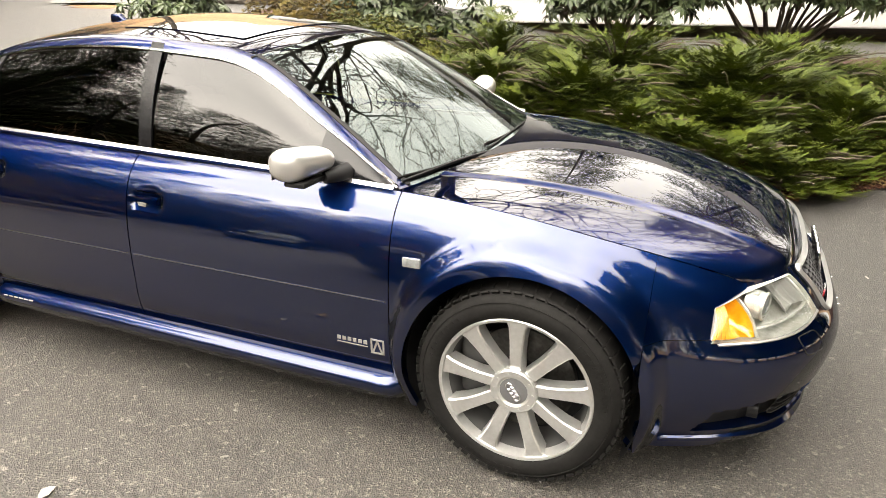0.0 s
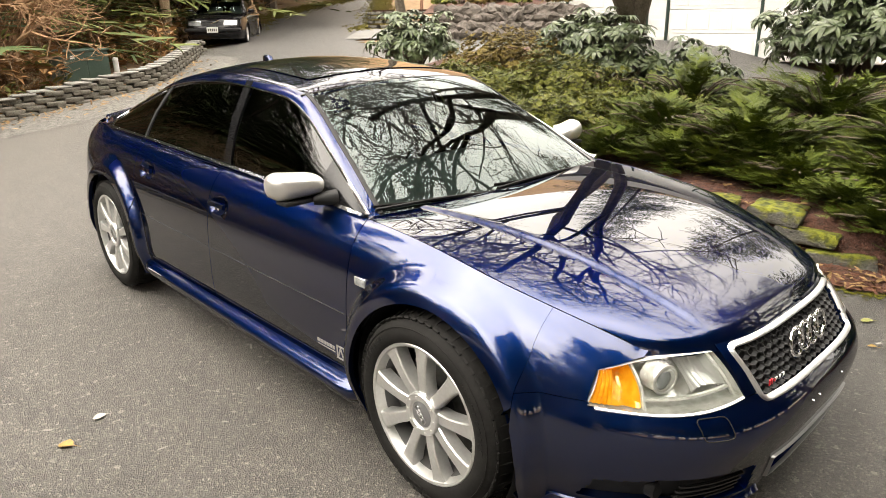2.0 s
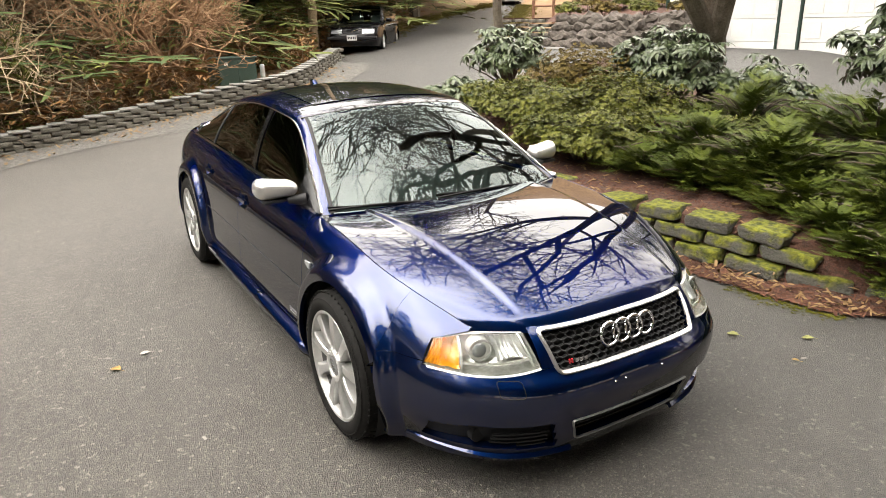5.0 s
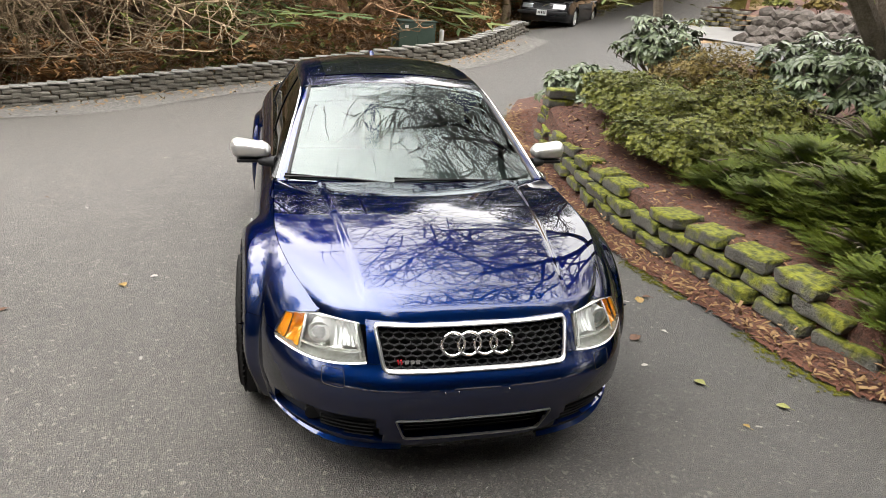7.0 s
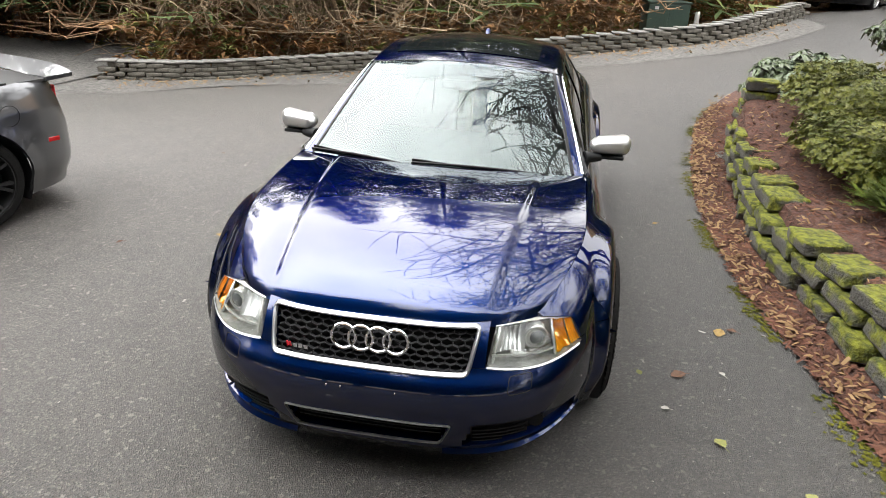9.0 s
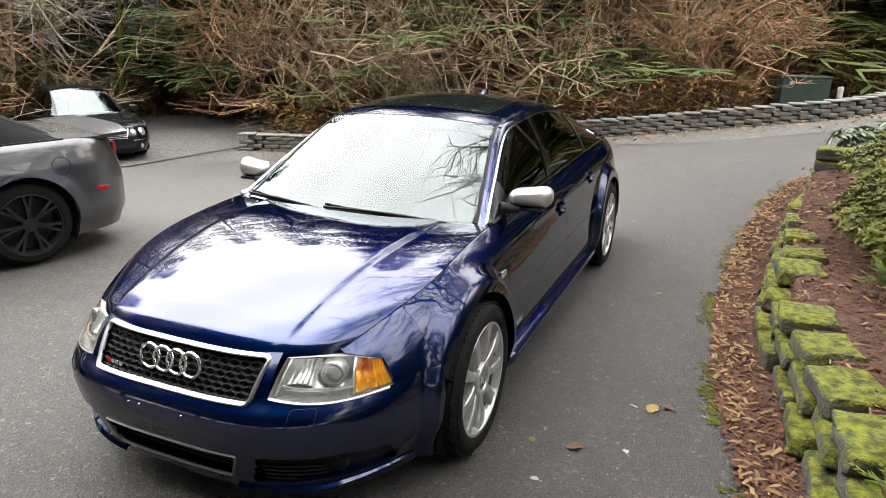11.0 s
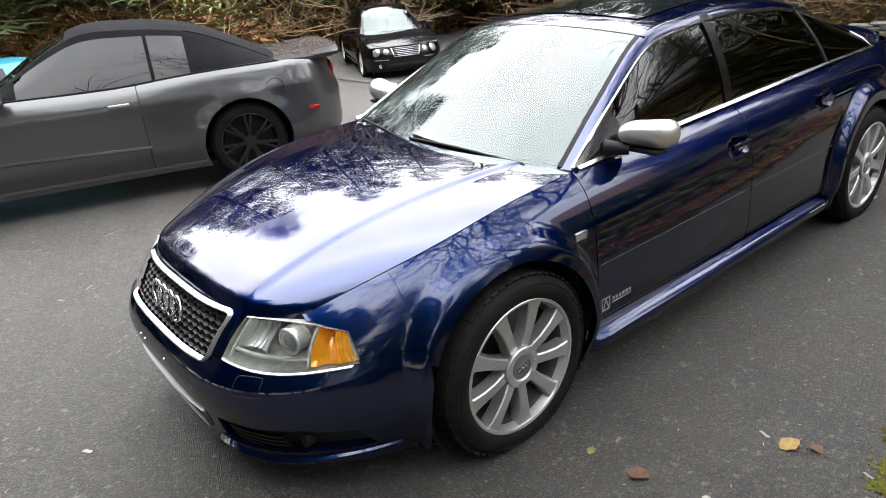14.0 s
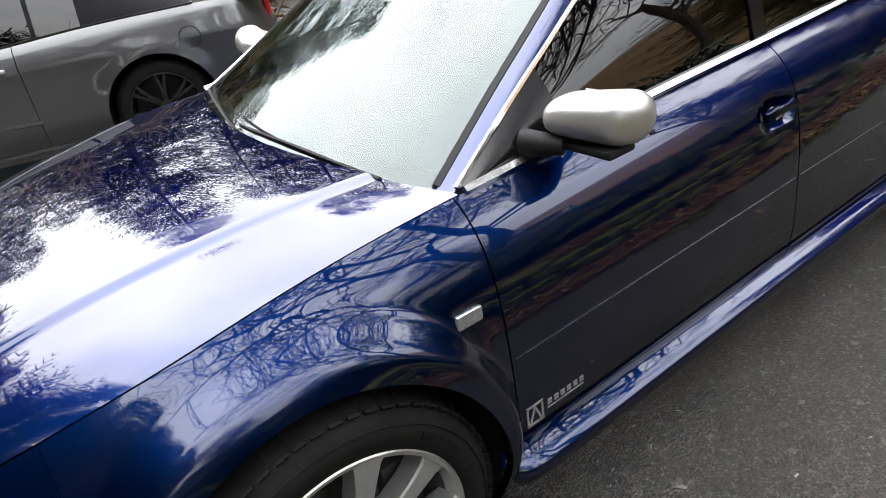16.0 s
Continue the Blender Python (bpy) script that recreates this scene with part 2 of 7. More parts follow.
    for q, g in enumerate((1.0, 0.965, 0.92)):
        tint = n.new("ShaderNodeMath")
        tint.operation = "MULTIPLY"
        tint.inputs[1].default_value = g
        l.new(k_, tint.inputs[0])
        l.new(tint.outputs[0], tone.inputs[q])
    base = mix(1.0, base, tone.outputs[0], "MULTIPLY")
    spots = tex("ShaderNodeTexNoise", 7.5, 2)
    base = mix(ramp(spots.outputs["Fac"], 0.68, 0.74, 0.0, 0.45), base, (0.022, 0.021, 0.020))
    base = mix(ramp(crack.outputs["Distance"], 0.0, 0.006, 0.55, 0.0), base, (0.015, 0.014, 0.013))
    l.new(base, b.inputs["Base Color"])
    bp = n.new("ShaderNodeBump")
    bp.inputs["Strength"].default_value, bp.inputs["Distance"].default_value = 0.9, 0.008
    l.new(stone.outputs["Distance"], bp.inputs["Height"])
    l.new(bp.outputs[0], b.inputs["Normal"])
    return m


ASPHALT = asphalt_mat()
GRAVEL = mat("gravel", (0.028, 0.026, 0.023), rough=0.95, vary=(0.17, 0.16, 0.145), scale=14, fine=70, bump=0.8, bump_scale=60)
MULCH = mat("bark_mulch", (0.030, 0.013, 0.009), rough=0.95, vary=(0.11, 0.046, 0.030), scale=25, fine=120, bump=0.9, bump_scale=70)
SCRUB = mat("scrub_ground", (0.10, 0.055, 0.026), rough=0.95, vary=(0.22, 0.135, 0.060), scale=2, fine=14, bump=0.6, bump_scale=14)
STONE = mat("grey_block", (0.045, 0.040, 0.032), rough=0.9, vary=(0.16, 0.148, 0.125), scale=4, spec=0.2, fine=60, bump=0.6, bump_scale=45)
BLACK = mat("black_plastic", (0.008, 0.008, 0.009), rough=0.6, spec=0.3)
RUBBER = mat("tyre_rubber", (0.0065, 0.0062, 0.006), rough=0.75, vary=(0.013, 0.0125, 0.012), scale=20, fine=90, spec=0.12)
SILVER = mat("wheel_silver", (0.60, 0.60, 0.59), rough=0.32, metal=0.8, vary=(0.52, 0.52, 0.51), scale=8, fine=90)
CHROME = mat("bright_trim", (0.75, 0.75, 0.76), rough=0.12, metal=1.0)
SATIN = mat("satin_silver", (0.52, 0.52, 0.52), rough=0.30, metal=0.9)
ALU = mat("brushed_aluminium", (0.72, 0.71, 0.69), rough=0.33, metal=0.85)
GLASS = glass_mat("windscreen_glass", (0.55, 0.70, 0.66), alpha=1.68, sheen=(0.90, 0.99, 0.98))
TINT = glass_mat("tinted_glass", (0.012, 0.012, 0.013), alpha=1.5)
GREY_PAINT = mat("grey_paint", (0.062, 0.063, 0.066), rough=0.35, metal=0.5, coat=1.0, coat_ior=1.65)
BLACK_PAINT = mat("black_paint", (0.005, 0.005, 0.006), rough=0.4, coat=1.0, spec=0.0, coat_ior=1.4)
WHITE = mat("white_paint", (0.62, 0.615, 0.60), rough=0.6, vary=(0.55, 0.545, 0.53), scale=2, fine=30)


def wrap_path(pts):
    """Points spread evenly along a broken line, with their headings."""
    out = []
    for (x0, y0), (x1, y1) in zip(pts, pts[1:]):
        n = max(1, int(math.hypot(x1 - x0, y1 - y0) / 0.1))
        out += [(x0 + (x1 - x0) * k / n, y0 + (y1 - y0) * k / n) for k in range(n)]
    return out + [pts[-1]]


def by_x(pts):
    return curve1(sorted(pts))


# ---- ground ----
WALL_X = curve1([(-8.8, -10.3), (-7.0, -11.4), (-5.0, -12.2), (-2.5, -12.8), (0.0, -13.0), (2.0, -13.05), (3.6, -13.5), (5.0, -15.2), (6.4, -17.2)])
EDGE_Y = curve1([(-7.5, 3.2), (-6.2, 2.5), (-5.0, 2.06), (-4.6, 1.99), (-3.8, 1.86), (-2.6, 1.75), (-1.2, 1.76), (-0.6, 1.84), (-0.1, 1.91), (0.3, 1.96), (0.6, 2.04), (0.9, 2.34), (1.4, 2.76), (2.4, 3.4), (4.5, 4.6), (8.0, 6.2)])


def ground_z(x, y):
    c = 0.012 + (0.12 * smooth01(-2.2, -7.5, x) if x < -2.2 else 0.02 * smooth01(1.0, 3.0, y) + 0.036 * smooth01(3.2, 8.0, -y))
    lat = 7 * math.tanh(y / 7) if y < 0 else 6.9 * math.tanh(y / 6)
    up = 0.085 * max(0.0, -19.0 - x) * smooth01(-19, -24, x)
    r = math.hypot(x + 2, y)
    hill = 20 * smooth01(26, 90, r) * smooth01(5, -12, x - 0.2 * y) + 3 * smooth01(30, 120, r)
    # the upper drive climbs gently through a cut in the hill
    along, off = (x + 19) * -0.717 + (y - 10.5) * 0.697, (x + 19) * 0.697 + (y - 10.5) * 0.717
    hill *= 1 - smooth01(10, 3, abs(off)) * smooth01(-6, 1, along) * smooth01(44, 30, along)
    shelf = 0.30 * smooth01(7, 13, y) * smooth01(-9, -14, x)
    dip = 0.27 * smooth01(-4, -12, x) * smooth01(8.5, 3.5, y) * smooth01(-11, -7, y)
    return c * lat + min(up, 6) + hill + shelf - dip


bm = bmesh.new()
xs = [-260, -200, -150, -110, -80, -65, -55, -48] + [-42 + i * 0.8 for i in range(70)] + [16, 20, 30, 50, 90, 160, 260]
ys = [-260, -200, -150, -110, -80, -60, -48, -38] + [-32 + i * 0.8 for i in range(80)] + [36, 45, 60, 80, 110, 180, 260]
grid(bm, lambda x, y: (x, y, ground_z(x, y) - (0.0 if x < -40 else 0.03)), xs, ys)
ground = tagged(mesh_ob("ground", bm, SCRUB, True), "brown scrubby earth under the woods", "ground", kind="structure")


def on_drive(x, y):
    """Where the asphalt lies."""
    if x > 11 or y > 14.1 + 0.9 * max(0, -x - 8) or y < -14:
        return False
    if y < 6.4:
        return x > WALL_X(max(y, -8.8)) + 0.1
    left = -17.6 - (y - 6.4) * 0.95
    right = -13.4 - (y - 9.0) * 1.22 if y > 9 else 99
    return x > left and (x < right or (y < 14.1 and x > -12.5))


bm = bmesh.new()
sx, sy = [-46 + i * 0.5 for i in range(60)] + [-16 + i * 0.3 for i in range(91)], [-14 + i * 0.3 for i in range(96)] + [15 + i * 0.5 for i in range(34)]
grid(bm, lambda x, y: (x, y, ground_z(x, y)), sx, sy, hole=lambda x, y: not on_drive(x, y))
clean(bm)
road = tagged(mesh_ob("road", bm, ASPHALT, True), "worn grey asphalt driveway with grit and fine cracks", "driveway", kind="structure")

# gravel verge below the stone wall, and the gravel parking strip past its end
bm = bmesh.new()
vy = span(-8.8, 6.4, 60)
grid(bm, lambda y, k: Vector((WALL_X(y) + 0.1 + k * (1.5 + 0.25 * math.sin(y * 1.3) + 0.5 * smooth01(0, 5, y)), y, 0)) + Vector((0, 0, ground_z(WALL_X(y) + 0.1 + k * 1.5, y) + 0.03 - 0.022 * k * k)), vy, span(0, 1, 6), flip=True)
tagged(mesh_ob("verge", bm, GRAVEL, True), "strip of grey gravel with fallen leaves", "verge", kind="structure")
bm = bmesh.new()
grid(bm, lambda x, y: (x, y, ground_z(x, y) + 0.02), span(-16, -6.2, 24), span(-16, -9.2, 16))
tagged(mesh_ob("gravel_patch", bm, GRAVEL, True), "pale gravel parking patch beside the woods", "gravel", kind="structure")


# ---- planting bed ----
def bed_z(x, y):
    d = y - EDGE_Y(x)
    g = ground_z(x, y)
    wall = smooth01(-5.4, -4.6, x) * smooth01(0.9, 0.3, x)
    step = wall * (0.26 + 0.16 * smooth01(-2.0, -4.5, x)) * smooth01(0.30, 0.42, d) + (1 - wall) * 0.16 * smooth01(0.0, 1.2, d)
    rise = 0.14 * smooth01(0.8, 3.8, d) * smooth01(5.6, 4.4, d)
    n = 0.03 * noise.noise(Vector((x * 2.1, y * 2.1, 0))) + 0.012 * noise.noise(Vector((x * 9, y * 9, 3)))
    return g + 0.012 + step + rise + n * smooth01(0.02, 0.3, d)


bm = bmesh.new()
grid(bm, lambda x, k: (x, EDGE_Y(x) + k, bed_z(x, EDGE_Y(x) + k)), span(-6.8, 7.5, 190), [0, 0.04, 0.1, 0.16, 0.22, 0.28, 0.32, 0.36, 0.4, 0.46, 0.55, 0.7, 0.85, 1.0, 1.2, 1.4, 1.7, 2.0, 2.4, 2.8, 3.2, 3.7, 4.2, 4.7, 5.2, 5.6], flip=False)
bed = tagged(mesh_ob("planting_bed", bm, MULCH, True), "planting bed covered with red-brown bark mulch", "flower bed", kind="structure")

# ---- the blue saloon ----
XF = curve1([(0.12, 0.79), (0.17, 0.832), (0.24, 0.862), (0.34, 0.892), (0.43, 0.911), (0.48, 0.899), (0.53, 0.858), (0.60, 0.815), (0.66, 0.765), (0.70, 0.72), (0.76, 0.66)])
XR = curve1([(0.12, -3.68), (0.25, -3.76), (0.45, -3.80), (0.6, -3.78), (0.8, -3.70), (0.95, -3.62)])
BELT = curve1([(-3.9, 0.90), (-3.6, 0.93), (-3.1, 0.93), (-2.4, 0.912), (-1.5, 0.885), (-0.46, 0.862), (-0.1, 0.848)])
HUBS = (0.0, -2.76)
TYRE, ARCH = 0.325, 0.368


def ZTOP(x):
    """Height of the body's upper edge: the belt line, then one even sweep over the wing to the lamp."""
    if x < -0.46:
        return BELT(x)
    q = min(x + 0.46, 1.05)
    return 0.862 - 0.04 * q - 0.07 * q * q - 0.072 * q ** 3 - 0.06 * max(0.0, x + 0.46 - 1.05)


def half_width(x, z):
    """The side of the body at x and height z, before the nose and tail round off."""
    d = max(0.0, ZTOP(x) - z)
    y = 0.838 - 0.018 * math.exp(-(d / 0.25) ** 2) - 0.105 * math.exp(-d / 0.075)
    y -= 0.05 * smooth01(0.40, 0.14, z) ** 1.5
    for h in HUBS:
        # flared arch: a flat band round the opening with a firm outer edge, widest over the wheel
        r = math.hypot(x - h, z - TYRE)
        w = 0.056 + 0.052 * max(0.0, (z - TYRE) / max(r, 0.01))
        y += 0.046 * smooth01(w + 0.012, w * 0.42, max(r, ARCH) - ARCH) * smooth01(0.0, 0.10, d)
    return y


def side_y(x, z):
    w = half_width(min(x, 0.6), z)
    if x > 0:
        k = min(1.0, x / XF(z))
        return w * max(0.0, 1 - k ** 2.3) ** (1 / 3.3)
    if x < -2.9:
        k = min(1.0, (x + 2.9) / (XR(z) + 2.9))
        return w * max(0.0, 1 - k ** 2.6) ** (1 / 3.2)
    return w


def nose_x(y, z):
    """The front face at lateral y, by bisection on the side's curve."""
    y, a, b = abs(y), 0.0, XF(z)
    if y < 1e-4:
        return b
    for _ in range(30):
        m = (a + b) / 2
        if side_y(m, z) > y:
            a = m
        else:
            b = m
    return a


def tail_x(y, z):
    y, a, b = abs(y), XR(z), -2.9
    if y < 1e-4:
        return a
    for _ in range(30):
        m = (a + b) / 2
        if side_y(m, z) > y:
            b = m
        else:
            a = m
    return b


def nose_pt(y, z, out=0.0):
    return Vector((nose_x(y, z) + out, y, z))


def fascia_pt(q, z, x_end=0.355):
    """The front skin from one wheel arch round the nose to the other: q from -1 to 1."""
    a, s = abs(q), (1 if q >= 0 else -1)
    if a < 0.62:
        y = 0.70 * math.sin(a / 0.62 * math.pi / 2) if a < 0.62 else 0.70
        return nose_pt(s * y, z)
    x0 = nose_x(0.70, z)
    x = x0 + (x_end - x0) * (a - 0.62) / 0.38
    return Vector((x, s * side_y(x, z), z))


RAIL_Y = curve1([(-3.12, 0.62), (-2.75, 0.56), (-2.3, 0.525), (-1.8, 0.525), (-1.4, 0.525), (-1.1, 0.53), (-0.75, 0.61), (-0.43, 0.69)])
RAIL_Z = curve1([(-3.12, 0.94), (-2.75, 1.095), (-2.3, 1.235), (-1.8, 1.285), (-1.4, 1.272), (-1.1, 1.228), (-0.75, 1.045), (-0.43, 0.852)])
CROWN = curve1([(-3.12, 0.0), (-2.75, 0.02), (-2.3, 0.045), (-1.8, 0.055), (-1.1, 0.04), (-0.75, 0.03), (-0.43, 0.0)])
BOW = curve1([(-3.12, -0.13), (-2.5, -0.06), (-1.8, 0.0), (-1.1, 0.06), (-0.43, 0.12)])


def top_pt(x, u, off=0.0):
    """The glasshouse's top skin: x along, u from -1 to 1 across."""
    k = 1 - u * u
    return Vector((x + BOW(x) * k, u * RAIL_Y(x), RAIL_Z(x) + CROWN(x) * k + off))


def flank_pt(x, v, s=1, off=0.0):
    """The glasshouse's side skin: v from the belt (0) to the rail (1)."""
    zb, yb = ZTOP(x) + 0.004, side_y(x, ZTOP(x)) - 0.004
    y = yb + (RAIL_Y(x) - yb) * v + 0.025 * math.sin(math.pi * v) + off
    return Vector((x, s * y, zb + (RAIL_Z(x) - zb) * v))


def rail_pt(x, k, s):
    """The rounded pillar and roof edge between the top glass (k = 0) and the side glass (k = 1)."""
    p0, p1, p2 = top_pt(x, s * 0.955), top_pt(x, s) + Vector((0, 0.006 * s, 0)), flank_pt(x, 0.90, s, 0.001)
    return p0 * (1 - k) ** 2 + p1 * 2 * k * (1 - k) + p2 * k * k


def hood_pt(t, u):
    """Bonnet skin: t from the scuttle (0) to the nose (1), u across from -1 to 1."""
    a = abs(u)
    xr, xf = -0.45 + 0.13 * (1 - u * u), 0.757 - 0.17 * a ** 4.5
    x = xr + (xf - xr) * t
    xe = -0.45 + (0.575 + 0.45) * t
    ye = side_y(xe, ZTOP(xe)) - 0.004
    y = u * ye
    crown = 0.036 * (1 - (1 - min(1.0, t * 1.05 + 0.12)) ** 3) * (1 - 0.55 * t ** 3)
    z = ZTOP(xe) + crown * (1 - a ** 2.0)
    # a crisp raised centre between two creases that draw together towards the grille
    z += 0.0085 / (1 + math.exp((a * ye - (0.50 - 0.11 * t)) / 0.0045)) * smooth01(1.0, 0.88, t)
    return Vector((x, y, z - 0.03 * smooth01(0.97, 1.0, t)))


car = thing("blue_car", pose(0, 0, 0), "deep blue metallic sports saloon parked on the asphalt", "car")


def snapped(x, z, s):
    return Vector((x, s * side_y(x, z), z))


def in_arch(x, z):
    return any(math.hypot(x - h, z - TYRE) < ARCH for h in HUBS)


def side_sheet(name, s, x0, x1, low=0.165, nx=None, label="", hi=None, dip=None):
    """One painted panel of the flank between two shut lines."""
    bm = bmesh.new()
    nx = nx or max(4, int(abs(x1 - x0) / 0.013))
    hi = hi or (lambda x: ZTOP(x))
    lo = low if callable(low) else (lambda x: low)

    def fn(x, t):
        p = snapped(x, lo(x) + t * (hi(x) - lo(x)), s)
        if dip:
            p.y -= s * dip(p.x, p.z)
        return p
    grid(bm, fn, span(x0, x1, nx), span(0, 1, 60), flip=s > 0, hole=lambda x, t: in_arch(x, lo(x) + t * (hi(x) - lo(x))))
    clean(bm)
    rim_vs = {v for e in bm.edges if len(e.link_faces) == 1 for v in e.verts}
    for v in bm.verts:
        for h in HUBS:
            r = math.hypot(v.co.x - h, v.co.z - TYRE)
            if r < ARCH or (r < ARCH + 0.02 and v in rim_vs and v.co.z > lo(v.co.x) + 0.004):
                v.co.x, v.co.z = h + (v.co.x - h) / r * ARCH, TYRE + (v.co.z - TYRE) / r * ARCH
                v.co.y = s * side_y(v.co.x, v.co.z)
    thicken(bm, 0.02)
    return part(name, bm, PAINT, car, label, smooth=True)


def pocket(cx, cz):
    """The scooped hollow behind a door handle."""
    return lambda x, z: 0.022 * max(0.0, 1 - ((x - cx) / 0.075) ** 4 - ((z - cz) / 0.034) ** 4) ** 0.5


HANDLES = ((-1.42, 0.742), (-2.235, 0.785))
for s in (1, -1):
    side_sheet("front_wing", s, 0.353, -0.428)
    side_sheet("lamp_wing", s, 0.522, 0.354, low=0.538, nx=12)
    side_sheet("lamp_brow", s, 0.60, 0.522, low=lambda x: 0.617 + 0.38 * (x - 0.522), nx=8)
    fd = side_sheet("front_door", s, -0.432, -1.508, dip=pocket(*HANDLES[0]))
    rd = side_sheet("rear_door", s, -1.513, -2.40, dip=pocket(*HANDLES[1]))
    side_sheet("rear_wing", s, -2.404, -3.30)
    for door, (hx, hz) in ((fd, HANDLES[0]), (rd, HANDLES[1])):
        bm = bmesh.new()
        strip(bm, [(hx + dx, s * (side_y(hx, hz) + 0.002), hz + 0.004 + 0.002 * math.cos(dx * 20)) for dx in span(-0.072, 0.068, 8)], (0, s, 0.15), 0.026, 0.012)
        part("door_handle", bm, PAINT, door)
        bm = bmesh.new()
        cyl(bm, 0.022, 0.02, 0.006, pose(hx - 0.03, s * (side_y(hx, hz) - 0.012), hz - 0.016, 90), 16)
        part("handle_bowl", bm, CHROME, door, "bright metal handle bowl")
        bm = bmesh.new()
        x0, x1 = (-0.44, -1.495) if door is fd else (-1.525, -2.33)
        zl = lambda x: 0.528 + 0.01 * (x + 0.43) / -2.0
        strip(bm, [(x, s * side_y(x, zl(x)), zl(x)) for x in span(x0, x1, 24)], (0, s, 0), 0.0045, 0.002)
        part("rub_strip", bm, mat("strip_trim", (0.14, 0.15, 0.18), 0.25, 0.9) if "strip_trim" not in bpy.data.materials else bpy.data.materials["strip_trim"], door, "thin bright rubbing strip line")
        bm = bmesh.new()
        strip(bm, [(x, s * side_y(x, 0.30), 0.30) for x in span(x0, x1, 24)], (0, s, 0), 0.005, 0.002)
        part("lower_crease", bm, PAINT, door)
    # shop sticker on the front door: a badge and a row of bars
    bm = bmesh.new()
    dx0 = -0.475
    for i, (w, h, dz) in enumerate([(0.05, 0.006, 0.024), (0.05, 0.006, -0.024)]):
        box(bm, (w, 0.002, h), pose(dx0, s * (side_y(dx0, 0.36) + 0.001), 0.36 + dz))
    for dx in (-0.022, 0.022):
        box(bm, (0.006, 0.002, 0.05), pose(dx0 + dx, s * (side_y(dx0, 0.36) + 0.001), 0.36))
    for k in (-1, 1):
        box(bm, (0.006, 0.002, 0.042), pose(dx0 + k * 0.008, s * (side_y(dx0, 0.36) + 0.0015), 0.36, 0, -k * 22, 0))
    for i in range(6):
        box(bm, (0.013, 0.002, 0.014), pose(dx0 - 0.045 - i * 0.02, s * (side_y(dx0 - 0.1, 0.366) + 0.001), 0.368))
    box(bm, (0.115, 0.002, 0.003), pose(dx0 - 0.095, s * (side_y(dx0 - 0.1, 0.352) + 0.001), 0.352))
    part("door_sticker", bm, mat("sticker_silver", (0.26, 0.26, 0.27), 0.4, 0.3) if s == 1 else bpy.data.materials["sticker_silver"], fd, "silver sticker of a badge and plain bars")
    # indicator repeater
    bm = bmesh.new()
    mx, mz = -0.352, 0.672
    box(bm, (0.062, 0.012, 0.032), pose(mx, s * (side_y(mx, mz) + 0.002), mz), 0.005)
    part("side_repeater", bm, mat("clear_lamp", (0.5, 0.52, 0.53), 0.12, 0.6, vary=(0.3, 0.31, 0.32), scale=40, fine=120) if s == 1 else bpy.data.materials["clear_lamp"], car, "clear side indicator", smooth=True)
    # sill skirt
    bm = bmesh.new()
    prof = [(0.80, 0.150), (0.835, 0.165), (0.862, 0.195), (0.870, 0.222), (0.862, 0.240), (0.838, 0.252), (0.815, 0.262)]
    grid(bm, lambda x, k: Vector((x, s * (prof[k][0] - 0.05 * smooth01(-0.46, -0.38, x) ** 2 - 0.04 * smooth01(-2.30, -2.40, x)), prof[k][1] + 0.012 * (x + 0.4) / -2.0)), span(-0.385, -2.40, 50), list(range(7)), flip=s < 0)
    thicken(bm, 0.01)
    part("sill_skirt", bm, PAINT, car, smooth=True, angle=60)
    bm = bmesh.new()
    for i in range(6):
        box(bm, (0.022, 0.002, 0.018), pose(-2.10 - i * 0.03, s * 0.861, 0.246, s * 55))
    part("sill_badge", bm, bpy.data.materials["sticker_silver"], car, "pale bars on the sill")
    # wheel housing
    for h in HUBS:
        bm = bmesh.new()
        n = 28
        rows = []
        for i in range(n + 1):
            a = radians(-30 + 240 * i / n)
            rows.append([bm.verts.new((h + (ARCH + 0.002) * math.cos(a), s * yy, TYRE + (ARCH + 0.002) * math.sin(a))) for yy in (0.45, 0.70, 0.838)])
        for i in range(n):
            for j in range(2):
                bm.faces.new((rows[i][j], rows[i][j + 1], rows[i + 1][j + 1], rows[i + 1][j]))
        bm.faces.new([r[0] for r in rows])
        part("wheel_housing", bm, BLACK, car, "black wheel arch liner", smooth=True)

# front bumper with openings for the grilles
GR_T, GR_B = (0.367, 0.652), (0.342, 0.518)
LG_T, LG_B = (0.300, 0.326), (0.262, 0.226)


def in_quad(y, z, top, bot, shrink=0.0):
    if not bot[1] + shrink < z < top[1] - shrink:
        return False
    k = (z - bot[1]) / (top[1] - bot[1])
    return abs(y) < bot[0] + (top[0] - bot[0]) * k - shrink


def in_fog(y, z):
    a = abs(y)
    return 0.335 < a < 0.725 and 0.212 + 0.05 * (a - 0.335) < z < 0.335 - 0.25 * max(0, a - 0.62) and (a - 0.335) > 0.35 * (z - 0.212)


bm = bmesh.new()


def under_lamp(y):
    """Height of the headlamp's lower edge at lateral y."""
    a = (abs(y) - 0.402) / (side_y(0.525, 0.527) - 0.402)
    return 0.542 - 0.015 * a - 0.010 * math.sin(math.pi * min(1.0, max(0.0, a)))


def bumper_hole(q, z):
    p = fascia_pt(q, z)
    if abs(p.y) > 0.402 and p.x > 0.525 and z > under_lamp(p.y) - 0.003:
        return True
    return in_quad(p.y, z, LG_T, LG_B, 0.004) or (p.x > 0.42 and in_fog(p.y, z)) or in_quad(p.y, z, GR_T, GR_B, 0.004)


